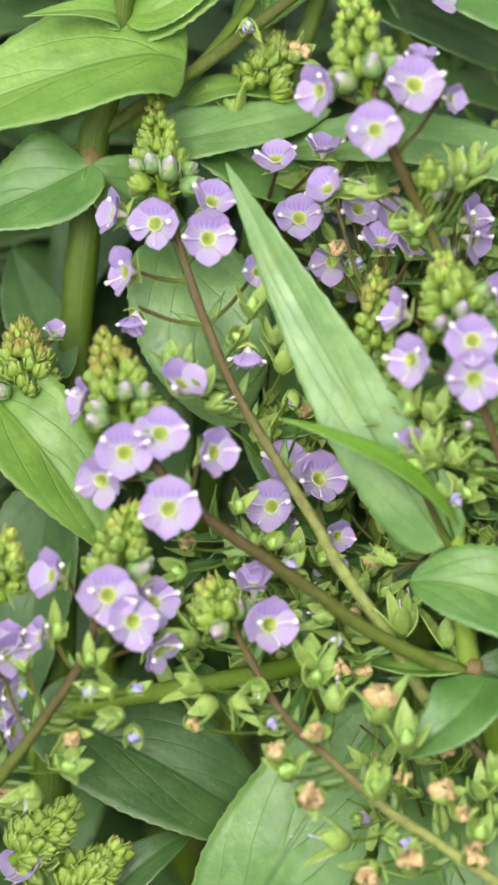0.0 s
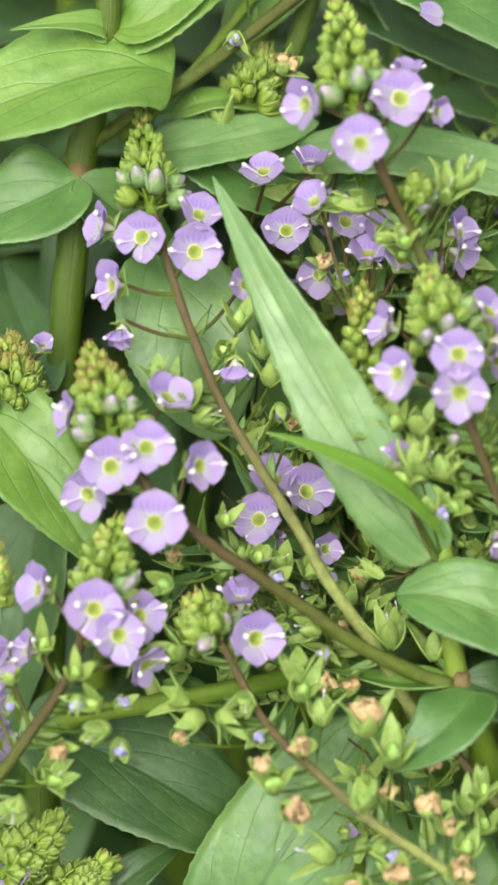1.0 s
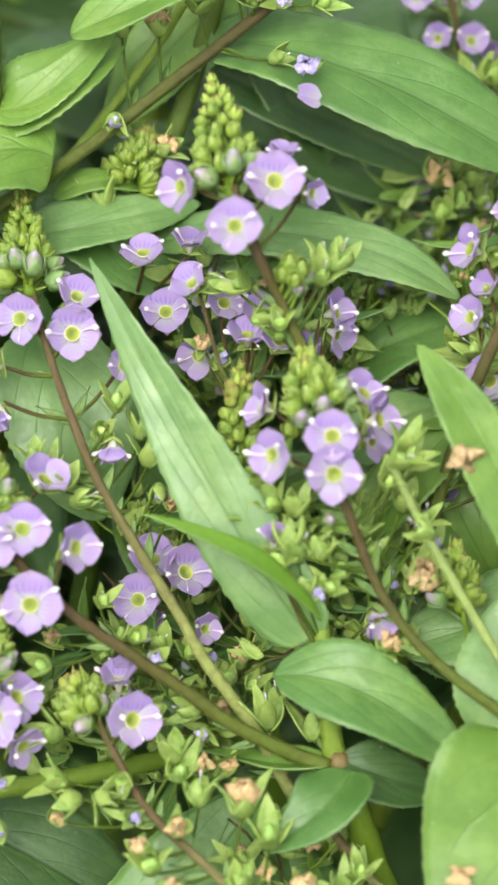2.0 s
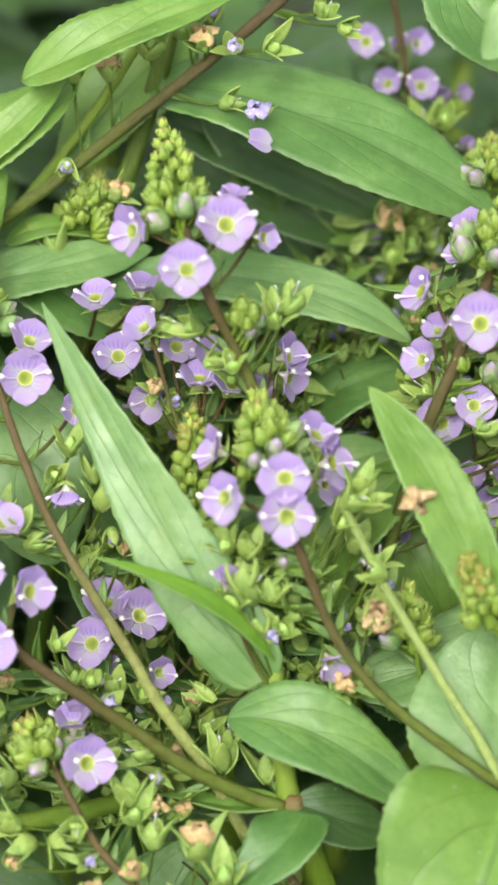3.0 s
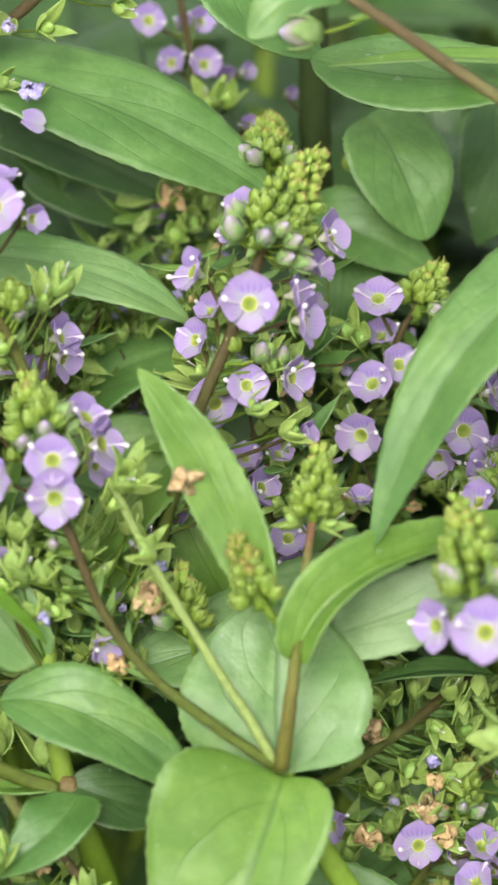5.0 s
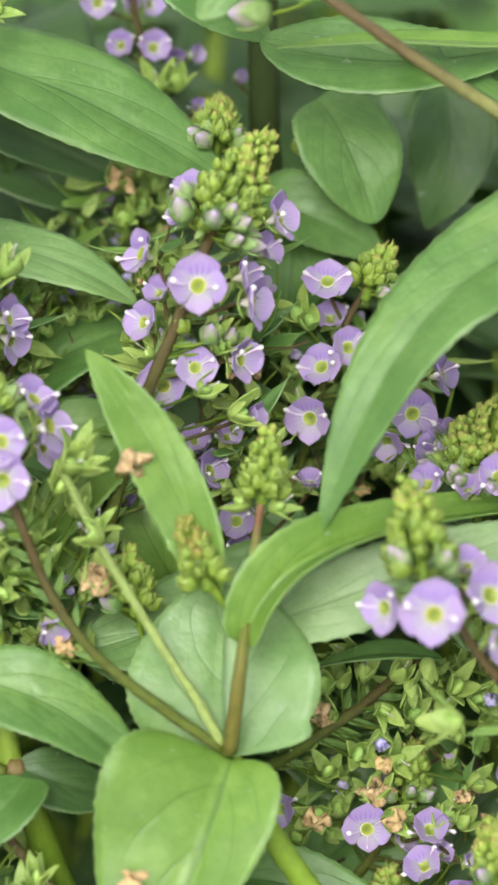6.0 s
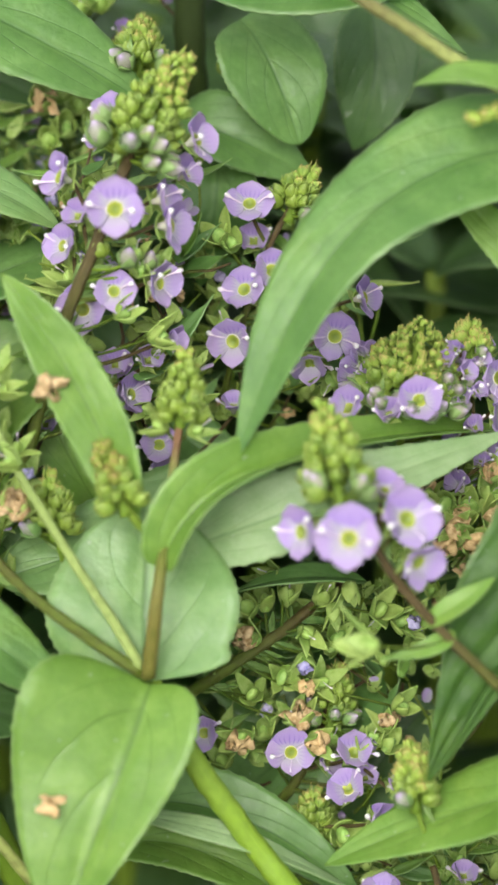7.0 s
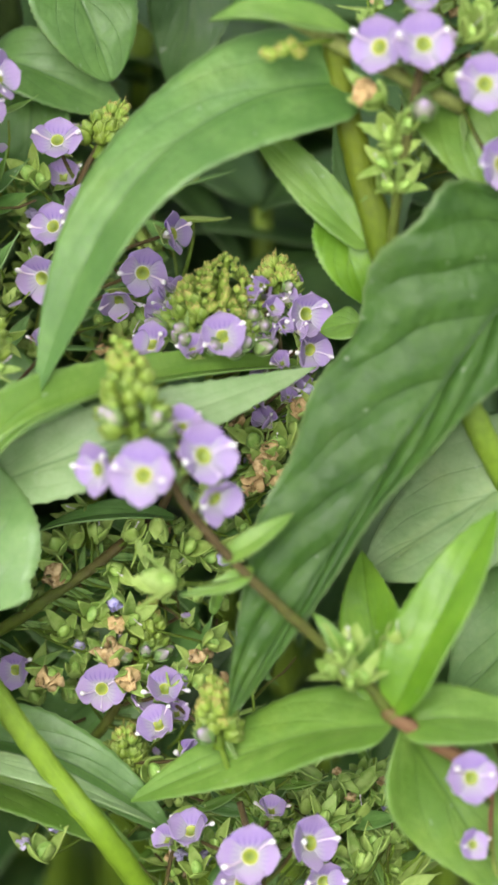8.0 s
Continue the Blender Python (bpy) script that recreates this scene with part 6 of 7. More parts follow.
axis_line = stem(spike, [(73.4, -50.4, 17.1), (70.4, -46.6, 17.1), (66.3, -43.0, 17.1), (60.3, -37.4, 17.7), (55.2, -32.3, 17.7), (50.8, -26.8, 17.7), (48.4, -22.6, 17.1)], 0.73, 0.50, STEM_BROWN)
bud_head(spike, (45.3, -19.0, 17.7), (43.5, -7.5, 15.8), 2.7, 50, 1.15, 0.45)
for row in [
    (46.2, -23.1, 22.2, -5, 5, 0, 1.18, 10),
    (41.3, -22.6, 17.1, -46, 0, 10, 1, 18),
    (52.6, -21.3, 18.4, 25, 15, 0, 1.2, 16),
    (53.8, -25.8, 18.4, 40, -25, 0, 1.0, 21),
    (50.4, -18.3, 14.6, 20, 50, 0, 0.8, 35),
]:
    flower(spike, axis_line, *row)
for u, v, w, a, b, size, dry in [
    (48.3, -35.2, 19.6, -80, 10, 1.4, 0),
    (52.0, -22.4, 15.8, 40, 30, 1, 0),
]:
    pod(spike, axis_line, u, v, w, a, b, size, dry=dry)
leaf(spike, (54.7, -33.3, 17.1), (58.8, -30.6, 18.4), (62.9, -27.9, 17.1), 2.9, tone="young", face=(0, 0.6, 1))
leaf(spike, (57.9, -33.9, 17.1), (55.3, -35.7, 18.4), (49.9, -36.9, 18.4), 2.4, tone="young", face=(0, 0.6, 1))
for u, v, w, a, b, size, dry in [
    (67.8, -44.5, 18.4, -20, 50, 1, 0),
    (69.1, -43.2, 18.4, 0, 60, 1.1, 0),
    (70.3, -46.5, 18.4, 10, 50, 1, 0),
    (67.2, -45.8, 18.4, -40, 30, 1, 0),
    (69.1, -47.1, 18.4, 0, 40, 1, 0),
    (74.2, -42.0, 18.4, 20, 50, 0.9, 0),
    (73.6, -43.5, 17.1, 0, 40, 0.8, 0),
]:
    pod(spike, axis_line, u, v, w, a, b, size, dry=dry)
leaf(spike, (69.1, -46.0, 17.1), (67.2, -41.9, 18.4), (64.9, -39.2, 17.1), 2.1, tone="young", face=(0, 0.3, 1))

spike = raceme("tangled spike of green pods with a few lilac flowers", (25.4, -45.0, -9.6))
axis_line = stem(spike, [(25.4, -45.0, -9.6), (30.7, -41.7, -7.0), (35.1, -38.7, -7.0), (39.2, -36.0, -7.0), (43.3, -32.8, -8.3), (47.0, -29.8, -8.3), (49.5, -25.5, -9.6)], 0.80, 0.53, STEM_BROWN)
for u, v, w, a, b, size, dry in [
    (35.2, -33.2, -5.8, -30, 40, 1.2, 0),
    (37.2, -32.6, -7.0, 0, 50, 1.1, 0),
    (35.8, -36.6, -5.8, -40, 10, 1.1, 1),
    (38.6, -29.2, -5.8, -60, 20, 1, 0),
    (39.9, -32.0, -7.0, 20, 50, 1.1, 0),
    (43.9, -31.9, -5.8, 30, 40, 1.1, 0),
    (41.9, -35.8, -4.5, 20, -20, 1.1, 0),
    (41.8, -39.3, -5.8, 0, -60, 1, 2),
    (45.3, -33.2, -4.5, 10, -70, 0.9, 3),
    (50.7, -33.4, -5.8, 30, 20, 1.3, 0),
    (53.4, -34.9, -7.0, 40, 10, 1.2, 0),
    (54.7, -35.5, -7.0, 20, 30, 1, 2),
]:
    pod(spike, axis_line, u, v, w, a, b, size, dry=dry)
for u, v, w, a, b, size, dry in [
    (47.3, -30.7, -3.2, 0, -75, 1, 3),
    (33.7, -40.2, -8.3, -20, 20, 1, 0),
    (31.7, -37.6, -9.6, -40, 30, 1, 0),
    (39.1, -41.5, -7.0, 10, 10, 1.1, 0),
    (43.8, -42.2, -7.0, 20, 10, 1.1, 0),
    (42.1, -42.7, -5.8, 0, 20, 0.8, 1),
    (35.7, -43.8, -9.6, -10, 20, 1, 0),
    (45.9, -36.9, -8.3, 20, 30, 1.1, 0),
    (49.3, -36.4, -9.6, 20, 40, 1.1, 0),
    (37.7, -45.3, -10.8, 0, -30, 0.7, 2),
    (40.4, -46.4, -8.3, 0, 30, 1.1, 0),
    (53.3, -45.2, -8.3, 30, 10, 1.1, 0),
]:
    pod(spike, axis_line, u, v, w, a, b, size, dry=dry)

spike = raceme("low tangle of lilac flowers, pods and tan withered blooms", (35.4, -61.7, -14.6))
axis_line = stem(spike, [(35.4, -61.7, -14.6), (38.2, -58.1, -13.4), (41.0, -54.5, -12.1), (43.8, -48.8, -10.8), (45.2, -44.7, -10.8), (45.9, -42.7, -10.8)], 0.73, 0.47, STEM_BROWN)
bud_head(spike, (45.1, -47.3, -9.6), (45.9, -40.5, -9.6), 2.0, 40, 0.8, 0.5, lilac=0.3)
for row in [
    (40.2, -50.5, -7.0, 0, 5, 0, 0.92, 8),
    (47.7, -50.8, -7.0, 10, 30, 0, 0.9, 35),
    (47.1, -55.0, -5.8, -20, 30, 30, 0.9, 30),
    (50.4, -58.7, -3.2, 30, 10, -30, 1, 40),
    (29.9, -48.2, -8.3, -10, 0, 0, 0.8, 35),
    (44.4, -52.1, -9.6, 46, 20, 30, 0.7, 30),
    (52.2, -54.6, -7.0, 46, 20, 0, 0.5, 33),
    (49.1, -54.0, -8.3, 10, 30, 0, 0.6, 40),
]:
    flower(spike, axis_line, *row)
for u, v, w, a, b, size, dry in [
    (34.2, -48.6, -5.8, -20, -10, 1.2, 1),
    (42.9, -49.1, -7.0, 20, -10, 1.1, 1),
    (51.6, -47.6, -7.0, 0, 40, 0.9, 1),
    (41.4, -47.1, -8.3, 0, 50, 1.3, 1),
    (45.1, -49.4, -9.6, 20, 40, 1, 0),
    (32.1, -52.1, -10.8, -20, 40, 1.1, 0),
    (36.9, -48.7, -10.8, 0, 40, 1, 0),
    (49.2, -50.6, -8.3, 10, 50, 1.1, 2),
    (49.9, -49.2, -8.3, 30, 50, 1, 0),
    (51.9, -49.8, -7.0, 40, 40, 1, 0),
    (38.2, -59.2, -12.1, -20, 40, 1, 0),
    (46.3, -60.6, -7.0, 20, 10, 1.2, 0),
]:
    pod(spike, axis_line, u, v, w, a, b, size, dry=dry)

spike = raceme("small green bud spike low in the tangle", (41.5, -65.5, -12.1))
axis_line = stem(spike, [(41.5, -65.5, -12.1), (42.3, -61.9, -10.8), (42.6, -60.5, -10.8)], 0.40, 0.33, STEM_GREEN)
bud_head(spike, (42.6, -61.3, -9.6), (43.0, -55.5, -9.6), 2.3, 40, 0.85, 0.5, lilac=0.2)

spike = raceme("yellow-green bud spike standing forward", (55.3, -58.2, 9.5))
axis_line = stem(spike, [(55.3, -58.2, 9.5), (54.4, -55.6, 9.5), (53.9, -53.6, 9.5)], 0.33, 0.33, STEM_GREEN)
bud_head(spike, (54.1, -54.6, 9.5), (53.6, -47.4, 9.5), 1.7, 36, 0.9, 0.5, lilac=0.05, young=0.4)

spike = raceme("flower spike with large lilac flowers near the ground", (62.7, -90.0, -4.5))
axis_line = stem(spike, [(62.7, -90.0, -4.5), (60.7, -80.7, 0.6), (59.4, -73.3, 4.4), (57.5, -66.6, 4.4), (56.5, -62.8, 3.1)], 0.53, 0.40, STEM_BROWN)
for row in [
    (57.6, -68.2, 9.5, 0, 10, 0, 1.15, 10),
    (64.3, -67.2, 6.9, 40, 10, -10, 1.1, 16),
    (50.8, -66.6, 1.9, -20, 40, 0, 0.9, 30),
    (56.7, -71.7, 5.7, -10, -20, 0, 1, 20),
    (60.2, -64.6, 0.6, 10, 50, 0, 0.7, 40),
    (66.0, -72.0, 4.4, 20, -10, 0, 0.9, 25),
    (48.1, -68.0, -0.7, -30, 30, 0, 0.7, 40),
]:
    flower(spike, axis_line, *row)
for u, v, w, a, b, size, dry in [
    (66.5, -65.3, 0.6, 20, 50, 1, 0),
    (67.5, -66.7, 0.6, 30, 40, 1, 0),
    (53.5, -68.9, -1.9, 0, 50, 1, 0),
    (51.4, -71.8, -3.2, -20, 40, 1.1, 0),
    (70.9, -71.2, -1.9, 10, 60, 1.2, 0),
    (72.3, -69.4, -3.2, 20, 60, 1.2, 0),
    (68.9, -71.9, -1.9, 0, 60, 1.1, 0),
    (74.4, -68.3, -4.5, 10, 60, 1.1, 0),
    (33.0, -70.6, -9.6, -10, 50, 1.3, 0),
    (30.2, -69.8, -10.8, 0, 30, 0.8, 2),
    (34.3, -68.1, -10.8, 0, 30, 0.8, 2),
    (71.1, -65.5, -4.5, 0, 60, 1, 0),
]:
    pod(spike, axis_line, u, v, w, a, b, size, dry=dry)

spike = raceme("flower spike near the top of the bank with lilac flowers", (74.5, -0.8, 8.2))
axis_line = stem(spike, [(74.5, -0.8, 8.2), (75.1, 5.7, 9.5), (76.1, 12.1, 10.8), (77.4, 19.1, 12.0), (78.4, 24.8, 12.0), (79.1, 32.5, 12.0)], 0.67, 0.47, STEM_BROWN)
for row in [
    (73.5, 24.4, 14.6, -25, 10, 0, 1.15, 18),
    (78.1, 24.6, 15.8, 10, 10, 0, 1.15, 14),
    (85.0, 20.1, 15.8, 5, 5, 0, 1.15, 14),
    (86.8, 11.2, 14.6, 20, 0, 0, 1.1, 20),
    (78.1, 30.5, 13.3, 0, 20, 0, 1, 25),
]:
    flower(spike, axis_line, *row)
for row in [
    (78.3, 17.6, 13.3, 0, 20, 1.4, 2),
    (80.8, 25.3, 14.6, 40, 20, 1.3, 2),
]:
    bud(spike, axis_line, *row)
for u, v, w, a, b, size, dry in [
    (72.9, 18.8, 12.0, -40, 20, 1.3, 1),
    (74.5, 14.7, 10.8, -20, 20, 1.1, 0),
    (75.2, 12.8, 10.8, 20, 30, 1, 0),
    (73.8, 11.5, 10.8, -30, 20, 1, 0),
    (76.1, 8.9, 10.8, 20, 20, 1, 0),
    (74.5, 8.9, 9.5, -20, 30, 1, 0),
    (81.6, 21.0, 12.0, 30, 20, 1.1, 0),
    (76.4, 15.6, 12.0, 20, 40, 1, 0),
    (83.7, 26.1, 10.8, 20, 40, 1.2, 0),
    (85.0, 28.0, 10.8, 0, 50, 1.2, 0),
    (86.2, 24.8, 10.8, 20, 50, 1.2, 0),
]:
    pod(spike, axis_line, u, v, w, a, b, size, dry=dry)

spike = raceme("tiny yellow buds in a leaf axil", (68.8, 25.6, 12.0))
axis_line = stem(spike, [(68.8, 25.6, 12.0), (66.2, 25.2, 14.6), (63.6, 24.5, 15.8)], 0.33, 0.27, STEM_GREEN)
for row in [
    (62.3, 24.3, 16.5, -60, 10, 0.8, 1),
    (63.3, 24.9, 16.5, -20, 30, 0.7, 1),
    (61.0, 23.7, 16.5, -70, -10, 0.7, 1),
    (64.2, 24.0, 16.5, 0, 10, 0.8, 1),
    (60.4, 24.0, 16.5, -80, 0, 0.6, 1),
]:
    bud(spike, axis_line, *row)

spike = raceme("single lilac flowers beside the young shoot", (86.0, -71.2, 10.8))
axis_line = stem(spike, [(86.0, -71.2, 10.8), (85.2, -65.5, 13.3), (85.2, -59.2, 15.8)], 0.33, 0.30, STEM_RED)
for row in [
    (82.4, -57.9, 19.6, 10, 10, 0, 1.0, 14),
    (82.8, -66.1, 15.8, 20, 10, 30, 0.65, 20),
]:
    flower(spike, axis_line, *row)

spike = raceme("blurred spike of lilac flowers far back in the shade", (13.3, 23.4, -37.5))
axis_line = stem(spike, [(13.3, 23.4, -37.5), (14.1, 34.6, -32.4), (13.4, 44.4, -29.9), (12.0, 52.8, -28.6), (10.7, 59.7, -27.3)], 0.53, 0.43, STEM_BROWN)
for row in [
    (7.9, 50.8, -22.3, 0, 20, 0, 0.95, 15),
    (10.8, 45.6, -23.5, -10, 20, 0, 0.85, 25),
    (14.8, 45.2, -22.3, 10, 20, 0, 0.95, 20),
    (12.0, 50.5, -27.3, 30, 20, 0, 0.8, 30),
    (16.9, 41.1, -24.8, 20, 30, 0, 0.8, 35),
    (19.8, 44.6, -24.8, 46, 20, 0, 0.6, 30),
    (25.4, 41.8, -24.8, 46, 20, 0, 0.5, 33),
    (8.4, 26.4, -24.8, -10, 20, 0, 0.9, 25),
    (4.8, 30.9, -29.9, 0, 20, 0, 0.7, 30),
    (14.2, 50.9, -24.8, 30, 20, 0, 0.8, 30),
    (17.7, 44.1, -27.3, 0, 20, 0, 0.7, 35),
]:
    u, v, w, a, b, roll, size, cup = row
    flower(spike, axis_line, u, v, w - 6, a, b - 12, roll, size * 0.82, cup + 8)
for row in [
    (20.4, 37.5, -19.7, 10, 30, 0, 0.6, 40),
]:
    u, v, w, a, b, roll, size, cup = row
    flower(spike, axis_line, u, v, w - 6, a, b - 12, roll, size * 0.82, cup + 8)
for u, v, w, a, b, size, dry in [
    (10.6, 27.7, -23.5, 0, 40, 1.2, 1),
    (13.4, 24.9, -23.5, 10, 30, 1.2, 0),
    (11.3, 23.5, -23.5, -10, 30, 1.2, 0),
    (14.8, 27.7, -24.8, 20, 40, 1.1, 0),
    (12.7, 29.2, -24.8, 0, 50, 1.2, 0),
    (16.2, 24.9, -24.8, 20, 40, 1.1, 0),
    (17.7, 40.5, -26.1, 0, 40, 1.2, 0),
    (15.5, 39.9, -27.3, -10, 40, 1.2, 0),
    (4.8, 15.2, -27.3, 0, 40, 1.2, 0),
    (2.0, 13.1, -27.3, 0, 40, 1.2, 0),
    (6.2, 11.7, -27.3, 20, 30, 1.2, 0),
    (3.4, 8.8, -27.3, 0, 40, 1.2, 0),
]:
    pod(spike, axis_line, u, v, w, a, b, size, dry=dry)

spike = raceme("yellow-green bud head half hidden by a leaf", (23.1, 22.6, -19.7))
axis_line = stem(spike, [(23.1, 22.6, -19.7), (22.5, 28.7, -17.2), (22.4, 32.1, -15.9)], 0.47, 0.40, STEM_GREEN)
bud_head(spike, (22.4, 31.4, -15.9), (22.8, 37.9, -15.9), 2.8, 56, 1.0, 0.5, lilac=0.3)

spike = raceme("green bud head in the shade of broad leaves", (31.9, 22.3, -24.8))
axis_line = stem(spike, [(31.9, 22.3, -24.8), (34.7, 27.8, -23.5), (36.1, 31.3, -23.5)], 0.40, 0.33, STEM_GREEN)
bud_head(spike, (34.7, 30.3, -23.5), (38.2, 35.5, -23.5), 2.5, 44, 1.0, 0.6, lilac=0.0)

spike = raceme("side stalk of green buds with one withered bloom", (-38.2, 19.6, -15.9))
axis_line = stem(spike, [(-38.2, 19.6, -15.9), (-33.0, 23.0, -14.6), (-29.6, 25.0, -14.6), (-27.2, 26.8, -14.6)], 0.47, 0.33, STEM_BROWN)
bud_head(spike, (-27.5, 26.3, -14.6), (-24.8, 33.0, -14.6), 2.3, 36, 1.15, 0.55, lilac=0.0)
for u, v, w, a, b, size, dry in [
    (-23.0, 30.5, -13.4, 40, 20, 1, 1),
    (-30.2, 24.3, -13.4, -30, 60, 1.2, 0),
    (-27.6, 32.3, -14.6, -20, 40, 0.7, 2),
]:
    pod(spike, axis_line, u, v, w, a, b, size, dry=dry)

spike = raceme("long brown stalk with scattered pods", (-53.5, 15.7, -13.4))
axis_line = stem(spike, [(-53.5, 15.7, -13.4), (-41.1, 24.6, -12.1), (-32.8, 30.0, -10.8), (-23.2, 37.5, -10.8), (-14.4, 44.4, -10.8), (-6.8, 50.5, -10.8), (0.0, 56.7, -10.8), (6.8, 63.5, -10.8)], 0.87, 0.67, STEM_BROWN)
for u, v, w, a, b, size, dry in [
    (-18.7, 47.8, -8.3, 0, 50, 1.4, 0),
    (-4.1, 47.7, -7.0, 40, 10, 1.1, 3),
    (-8.9, 48.0, -9.6, 0, 10, 0.9, 2),
    (-12.3, 48.3, -8.3, -20, 30, 1.1, 1),
    (-28.7, 33.9, -8.3, -10, -50, 0.8, 2),
    (-11.6, 51.9, -10.8, 0, 40, 1.1, 2),
    (-23.6, 45.0, -10.8, 0, 60, 1.1, 1),
    (-28.0, 44.5, -9.6, 0, 50, 0.9, 0),
    (-9.5, 41.1, -8.3, 60, 10, 0.9, 0),
    (-14.4, 50.0, -12.1, -20, 40, 1.1, 0),
    (2.0, 52.3, -8.3, 30, 20, 1, 3),
    (4.7, 50.3, -8.3, 50, -10, 0.9, 3),
]:
    pod(spike, axis_line, u, v, w, a, b, size, dry=dry)

spike = raceme("paler side stalk crossing behind", (-42.8, 22.0, -15.9))
axis_line = stem(spike, [(-42.8, 22.0, -15.9), (-34.4, 29.5, -14.6), (-28.9, 36.4, -14.6), (-23.4, 44.0, -14.6), (-19.3, 50.9, -14.6)], 0.73, 0.60, STEM_GREEN)

spike = raceme("bud head at the edge of the bank with a white bloom", (-53.2, -16.2, -9.6))
axis_line = stem(spike, [(-53.2, -16.2, -9.6), (-54.2, -12.1, -8.3), (-54.7, -9.4, -8.3)], 0.47, 0.40, STEM_GREEN)
bud_head(spike, (-54.9, -10.8, -8.3), (-55.3, -1.7, -8.3), 3.2, 56, 1.05, 0.5, lilac=0.1, young=0.5, tinged=True)
for row in [
    (-51.4, -3.5, -8.3, 10, 40, 0, 0.55, 40),
]:
    flower(spike, axis_line, *row)

spike = raceme("small orange-tipped bud spike at the edge", (-57.9, -38.2, 5.7))
axis_line = stem(spike, [(-57.9, -38.2, 5.7), (-56.5, -34.1, 6.9), (-56.0, -32.1, 6.9)], 0.40, 0.33, STEM_GREEN)
bud_head(spike, (-56.2, -33.5, 6.9), (-55.9, -26.3, 6.9), 1.6, 26, 1, 0.55, lilac=0.0, young=0.6)
for row in [
    (-56.0, -45.1, 5.7, 57, 0, 0, 0.85, 15),
    (-55.4, -49.8, 4.4, 63, 0, 10, 0.85, 15),
    (-56.9, -47.6, 4.4, 30, 10, 0, 0.8, 25),
]:
    flower(spike, axis_line, *row)

spike = raceme("leaning green bud spikes low on the bank", (-58.5, -68.8, -4.5))
axis_line = stem(spike, [(-58.5, -68.8, -4.5), (-55.8, -66.0, -4.5), (-53.1, -64.0, -4.5)], 0.47, 0.40, STEM_GREEN)
bud_head(spike, (-54.9, -65.4, -0.7), (-48.0, -59.2, -1.9), 2.0, 44, 1.2, 0.7, lilac=0.0, young=1.2)
for row in [
    (-54.2, -66.8, -0.7, -10, 40, 0, 1, 28),
]:
    flower(spike, axis_line, *row)
for u, v, w, a, b, size, dry in [
    (-56.1, -56.8, 1.9, -20, -10, 1, 1),
    (-50.2, -53.8, 0.6, 30, 30, 1.2, 0),
    (-53.0, -58.9, -1.9, -40, 10, 1.3, 0),
    (-55.8, -60.4, -3.2, 0, 40, 1.2, 0),
    (-52.3, -65.6, -1.9, 30, 10, 1.2, 0),
]:
    pod(spike, axis_line, u, v, w, a, b, size, dry=dry)

spike = raceme("leaning bud spike with tight green buds", (-51.9, -75.2, -7.0))
axis_line = stem(spike, [(-51.9, -75.2, -7.0), (-49.2, -71.1, -7.0), (-47.2, -69.0, -7.0)], 0.47, 0.40, STEM_GREEN)
bud_head(spike, (-49.1, -69.7, -4.5), (-42.7, -65.0, -5.8), 2.0, 40, 1.2, 0.7, lilac=0.0, young=0.95)

spike = raceme("pale angled stalk with pods low on the bank", (9.5, -64.1, 3.1))
axis_line = stem(spike, [(9.5, -64.1, 3.1), (4.8, -58.0, 4.4), (1.4, -54.4, 4.4), (-1.9, -50.2, 4.4), (-3.9, -47.6, 4.4)], 0.73, 0.53, STEM_PALE)
for u, v, w, a, b, size, dry in [
    (0.7, -55.3, 5.7, 10, 60, 1.1, 0),
    (1.4, -58.6, 5.7, 0, 50, 1.1, 0),
]:
    pod(spike, axis_line, u, v, w, a, b, size, dry=dry)

# ---- undergrowth between the spikes ----
tangle("tangled green calyces, pods and thin stalks in the shade", (-27.9, -40.2, -14.6), (-9.3, -8.9, -5.8), 110, 1, lilac=0.08)
tangle("tangled green calyces, pods and thin stalks in the shade", (-37.4, -52.1, -14.6), (-15.8, -27.1, -4.5), 40, 2)
tangle("tangled green calyces, pods and thin stalks in the shade", (-13.0, -30.4, -9.6), (7.9, -9.7, 3.1), 120, 3)
tangle("tangled green calyces, pods and thin stalks in the shade", (30.6, -52.9, -17.2), (58.9, -29.7, -9.6), 95, 4, tan=0.05)
tangle("tangled green calyces, pods and thin stalks in the shade", (42.1, -75.2, -19.7), (57.4, -52.4, -10.8), 48, 5)
tangle("tangled green calyces, pods and thin stalks in the shade", (47.8, -80.8, -14.6), (76.5, -64.9, -4.5), 150, 6, lilac=0.02)
tangle("tangled green calyces, pods and thin stalks in the shade", (1.1, 4.6, -32.4), (17.6, 29.8, -24.8), 120, 7, lilac=0.1)
tangle("tangled green calyces, pods and thin stalks in the shade", (53.6, -30.0, -14.6), (65.7, -14.0, -7.0), 90, 8, tan=0.2)
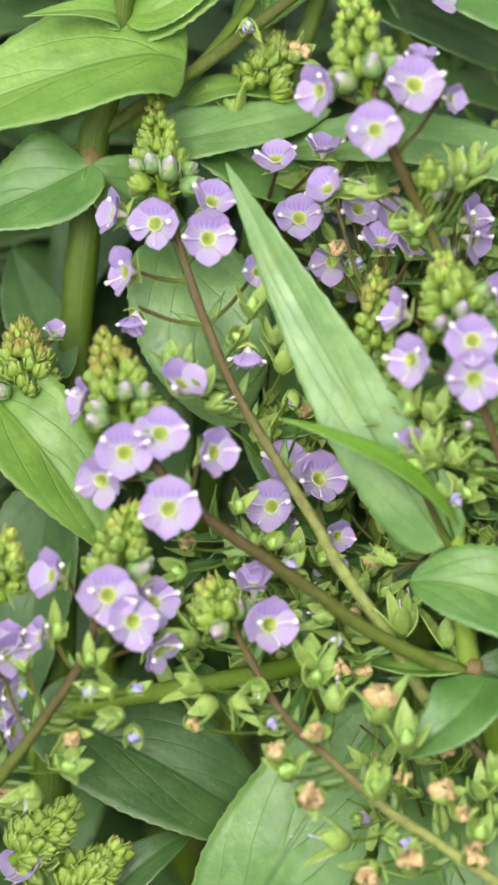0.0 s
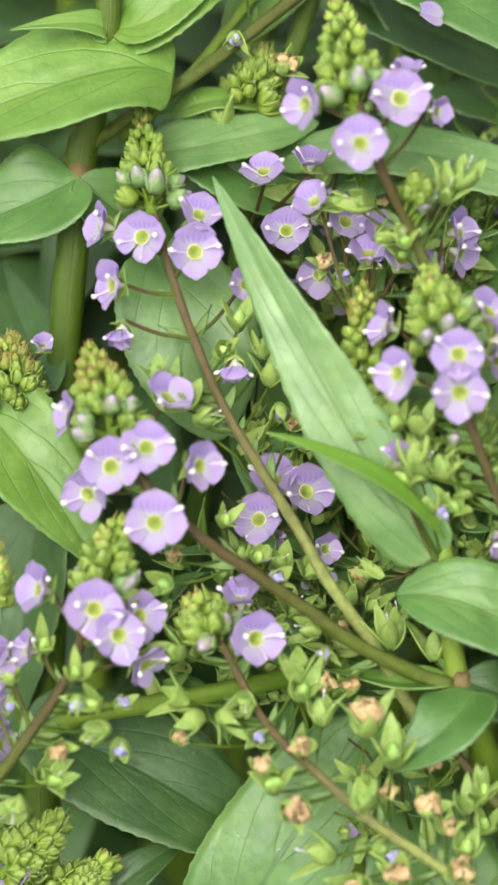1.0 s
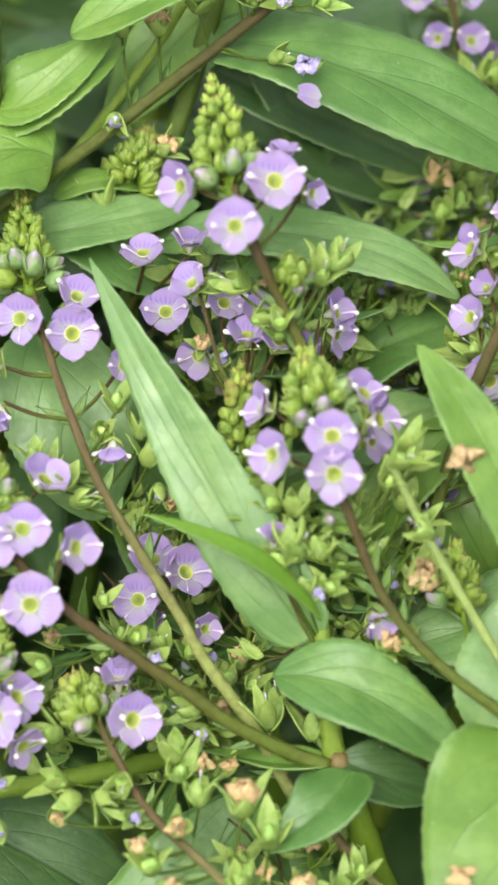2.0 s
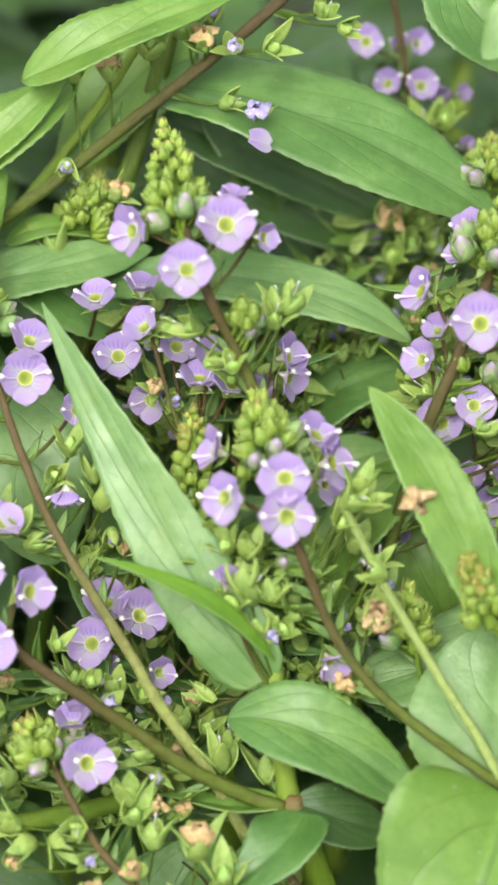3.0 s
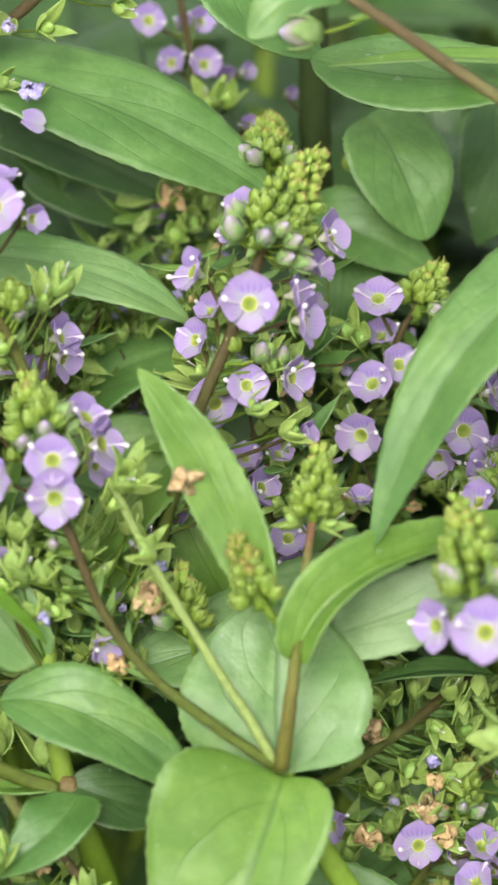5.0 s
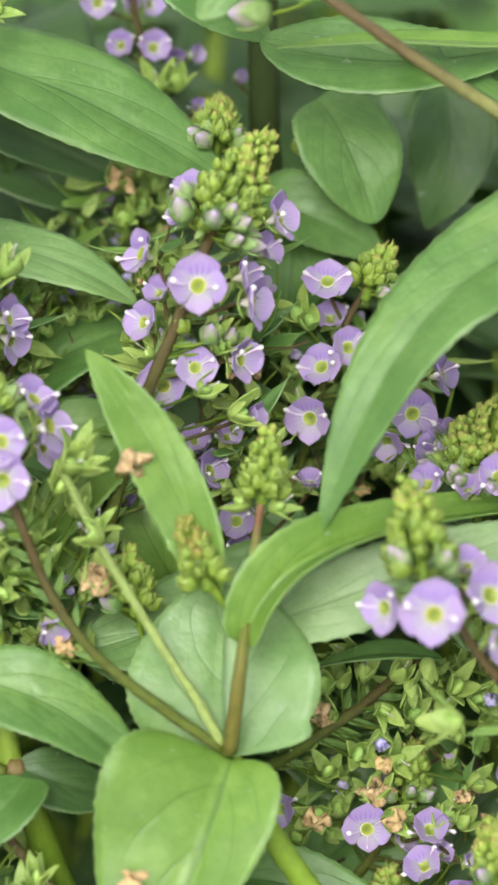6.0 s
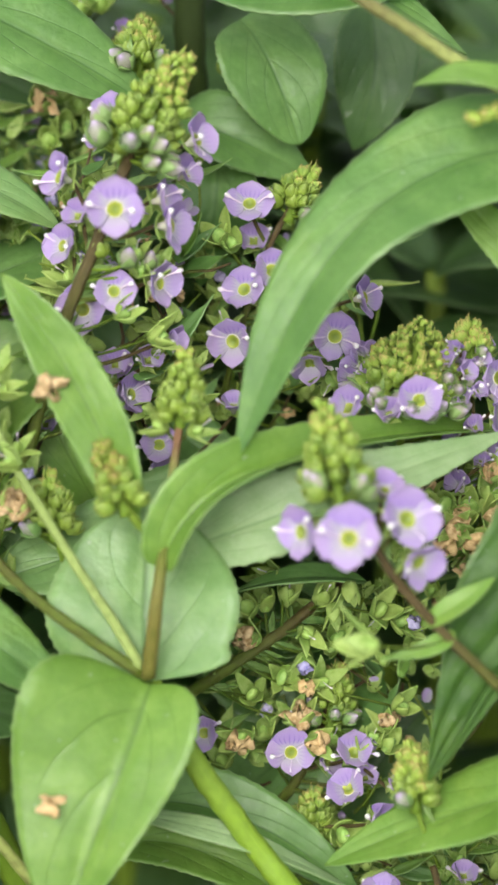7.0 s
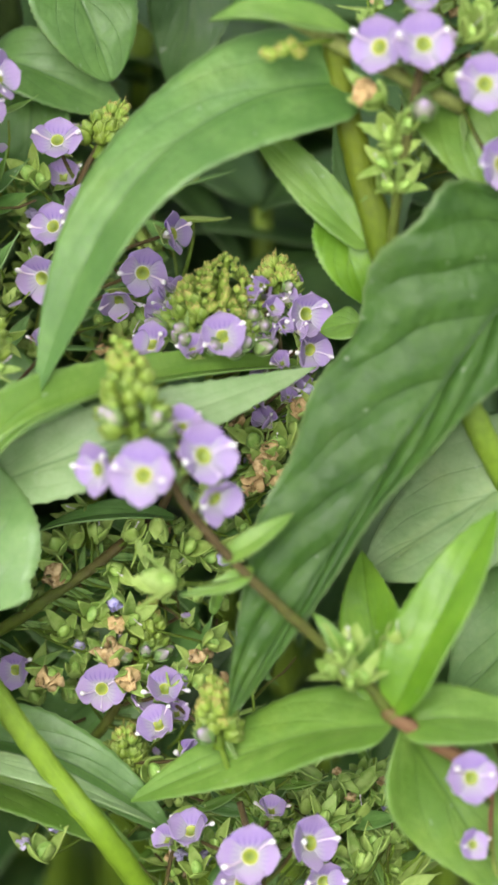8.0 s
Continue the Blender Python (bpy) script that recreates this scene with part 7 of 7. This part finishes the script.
tangle("tangled green calyces, pods and thin stalks in the shade", (-20.9, 0.4, -18.4), (-0.4, 16.9, -9.6), 90, 10, lilac=0.12)
tangle("tangled green calyces, pods and thin stalks in the shade", (11.9, -10.6, -14.6), (29.5, 20.5, -4.5), 110, 11, lilac=0.12)
tangle("tangled green calyces, pods and thin stalks in the shade", (30.2, -12.3, -24.8), (51.3, 13.9, -14.6), 90, 12, lilac=0.08)
tangle("tangled green calyces, pods and thin stalks in the shade", (-15.4, -70.7, -3.2), (2.6, -48.7, 5.7), 24, 13, tan=0.1)
tangle("tangled green calyces, pods and thin stalks in the shade", (71.7, 9.1, 0.6), (88.4, 33.9, 8.2), 70, 14, tan=0.08)
tangle("tangled green calyces, pods and thin stalks in the shade", (-5.0, 1.7, -24.8), (8.2, 15.5, -14.6), 90, 15, lilac=0.1)
tangle("tangled green calyces, pods and thin stalks in the shade", (56.9, -69.1, -10.8), (79.1, -60.7, -3.2), 110, 16, lilac=0.03)

# ---- fallen blooms lying on leaves ----
fallen_bloom("faded pale lilac bloom fallen on a green leaf", (-5.8, 39.4, -6.6), 1.15, "blue", 0, 30, 0)
fallen_bloom("limp white-lilac petals fallen on a green leaf", (-3.4, 35.8, -4.2), 1.0, "petal", 10, 50, 0)
fallen_bloom("dry tan bloom lying on a green leaf", (12.4, -5.6, 11.5), 0.95, "dry", 10, -30, 0)
fallen_bloom("dry pinkish bloom lying on a broad leaf", (12.4, -54.2, 15.8), 0.8, "dry", 0, 40, 0)

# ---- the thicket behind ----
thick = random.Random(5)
# nearest row wholly in the dark tone: its lack of light is painted in
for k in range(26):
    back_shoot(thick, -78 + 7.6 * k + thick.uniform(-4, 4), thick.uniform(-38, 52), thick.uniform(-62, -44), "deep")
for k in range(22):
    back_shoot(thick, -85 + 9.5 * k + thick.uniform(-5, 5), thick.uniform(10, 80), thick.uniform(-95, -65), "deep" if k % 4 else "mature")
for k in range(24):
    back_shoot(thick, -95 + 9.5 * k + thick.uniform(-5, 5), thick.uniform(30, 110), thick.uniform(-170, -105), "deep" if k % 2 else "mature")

undergrowth()
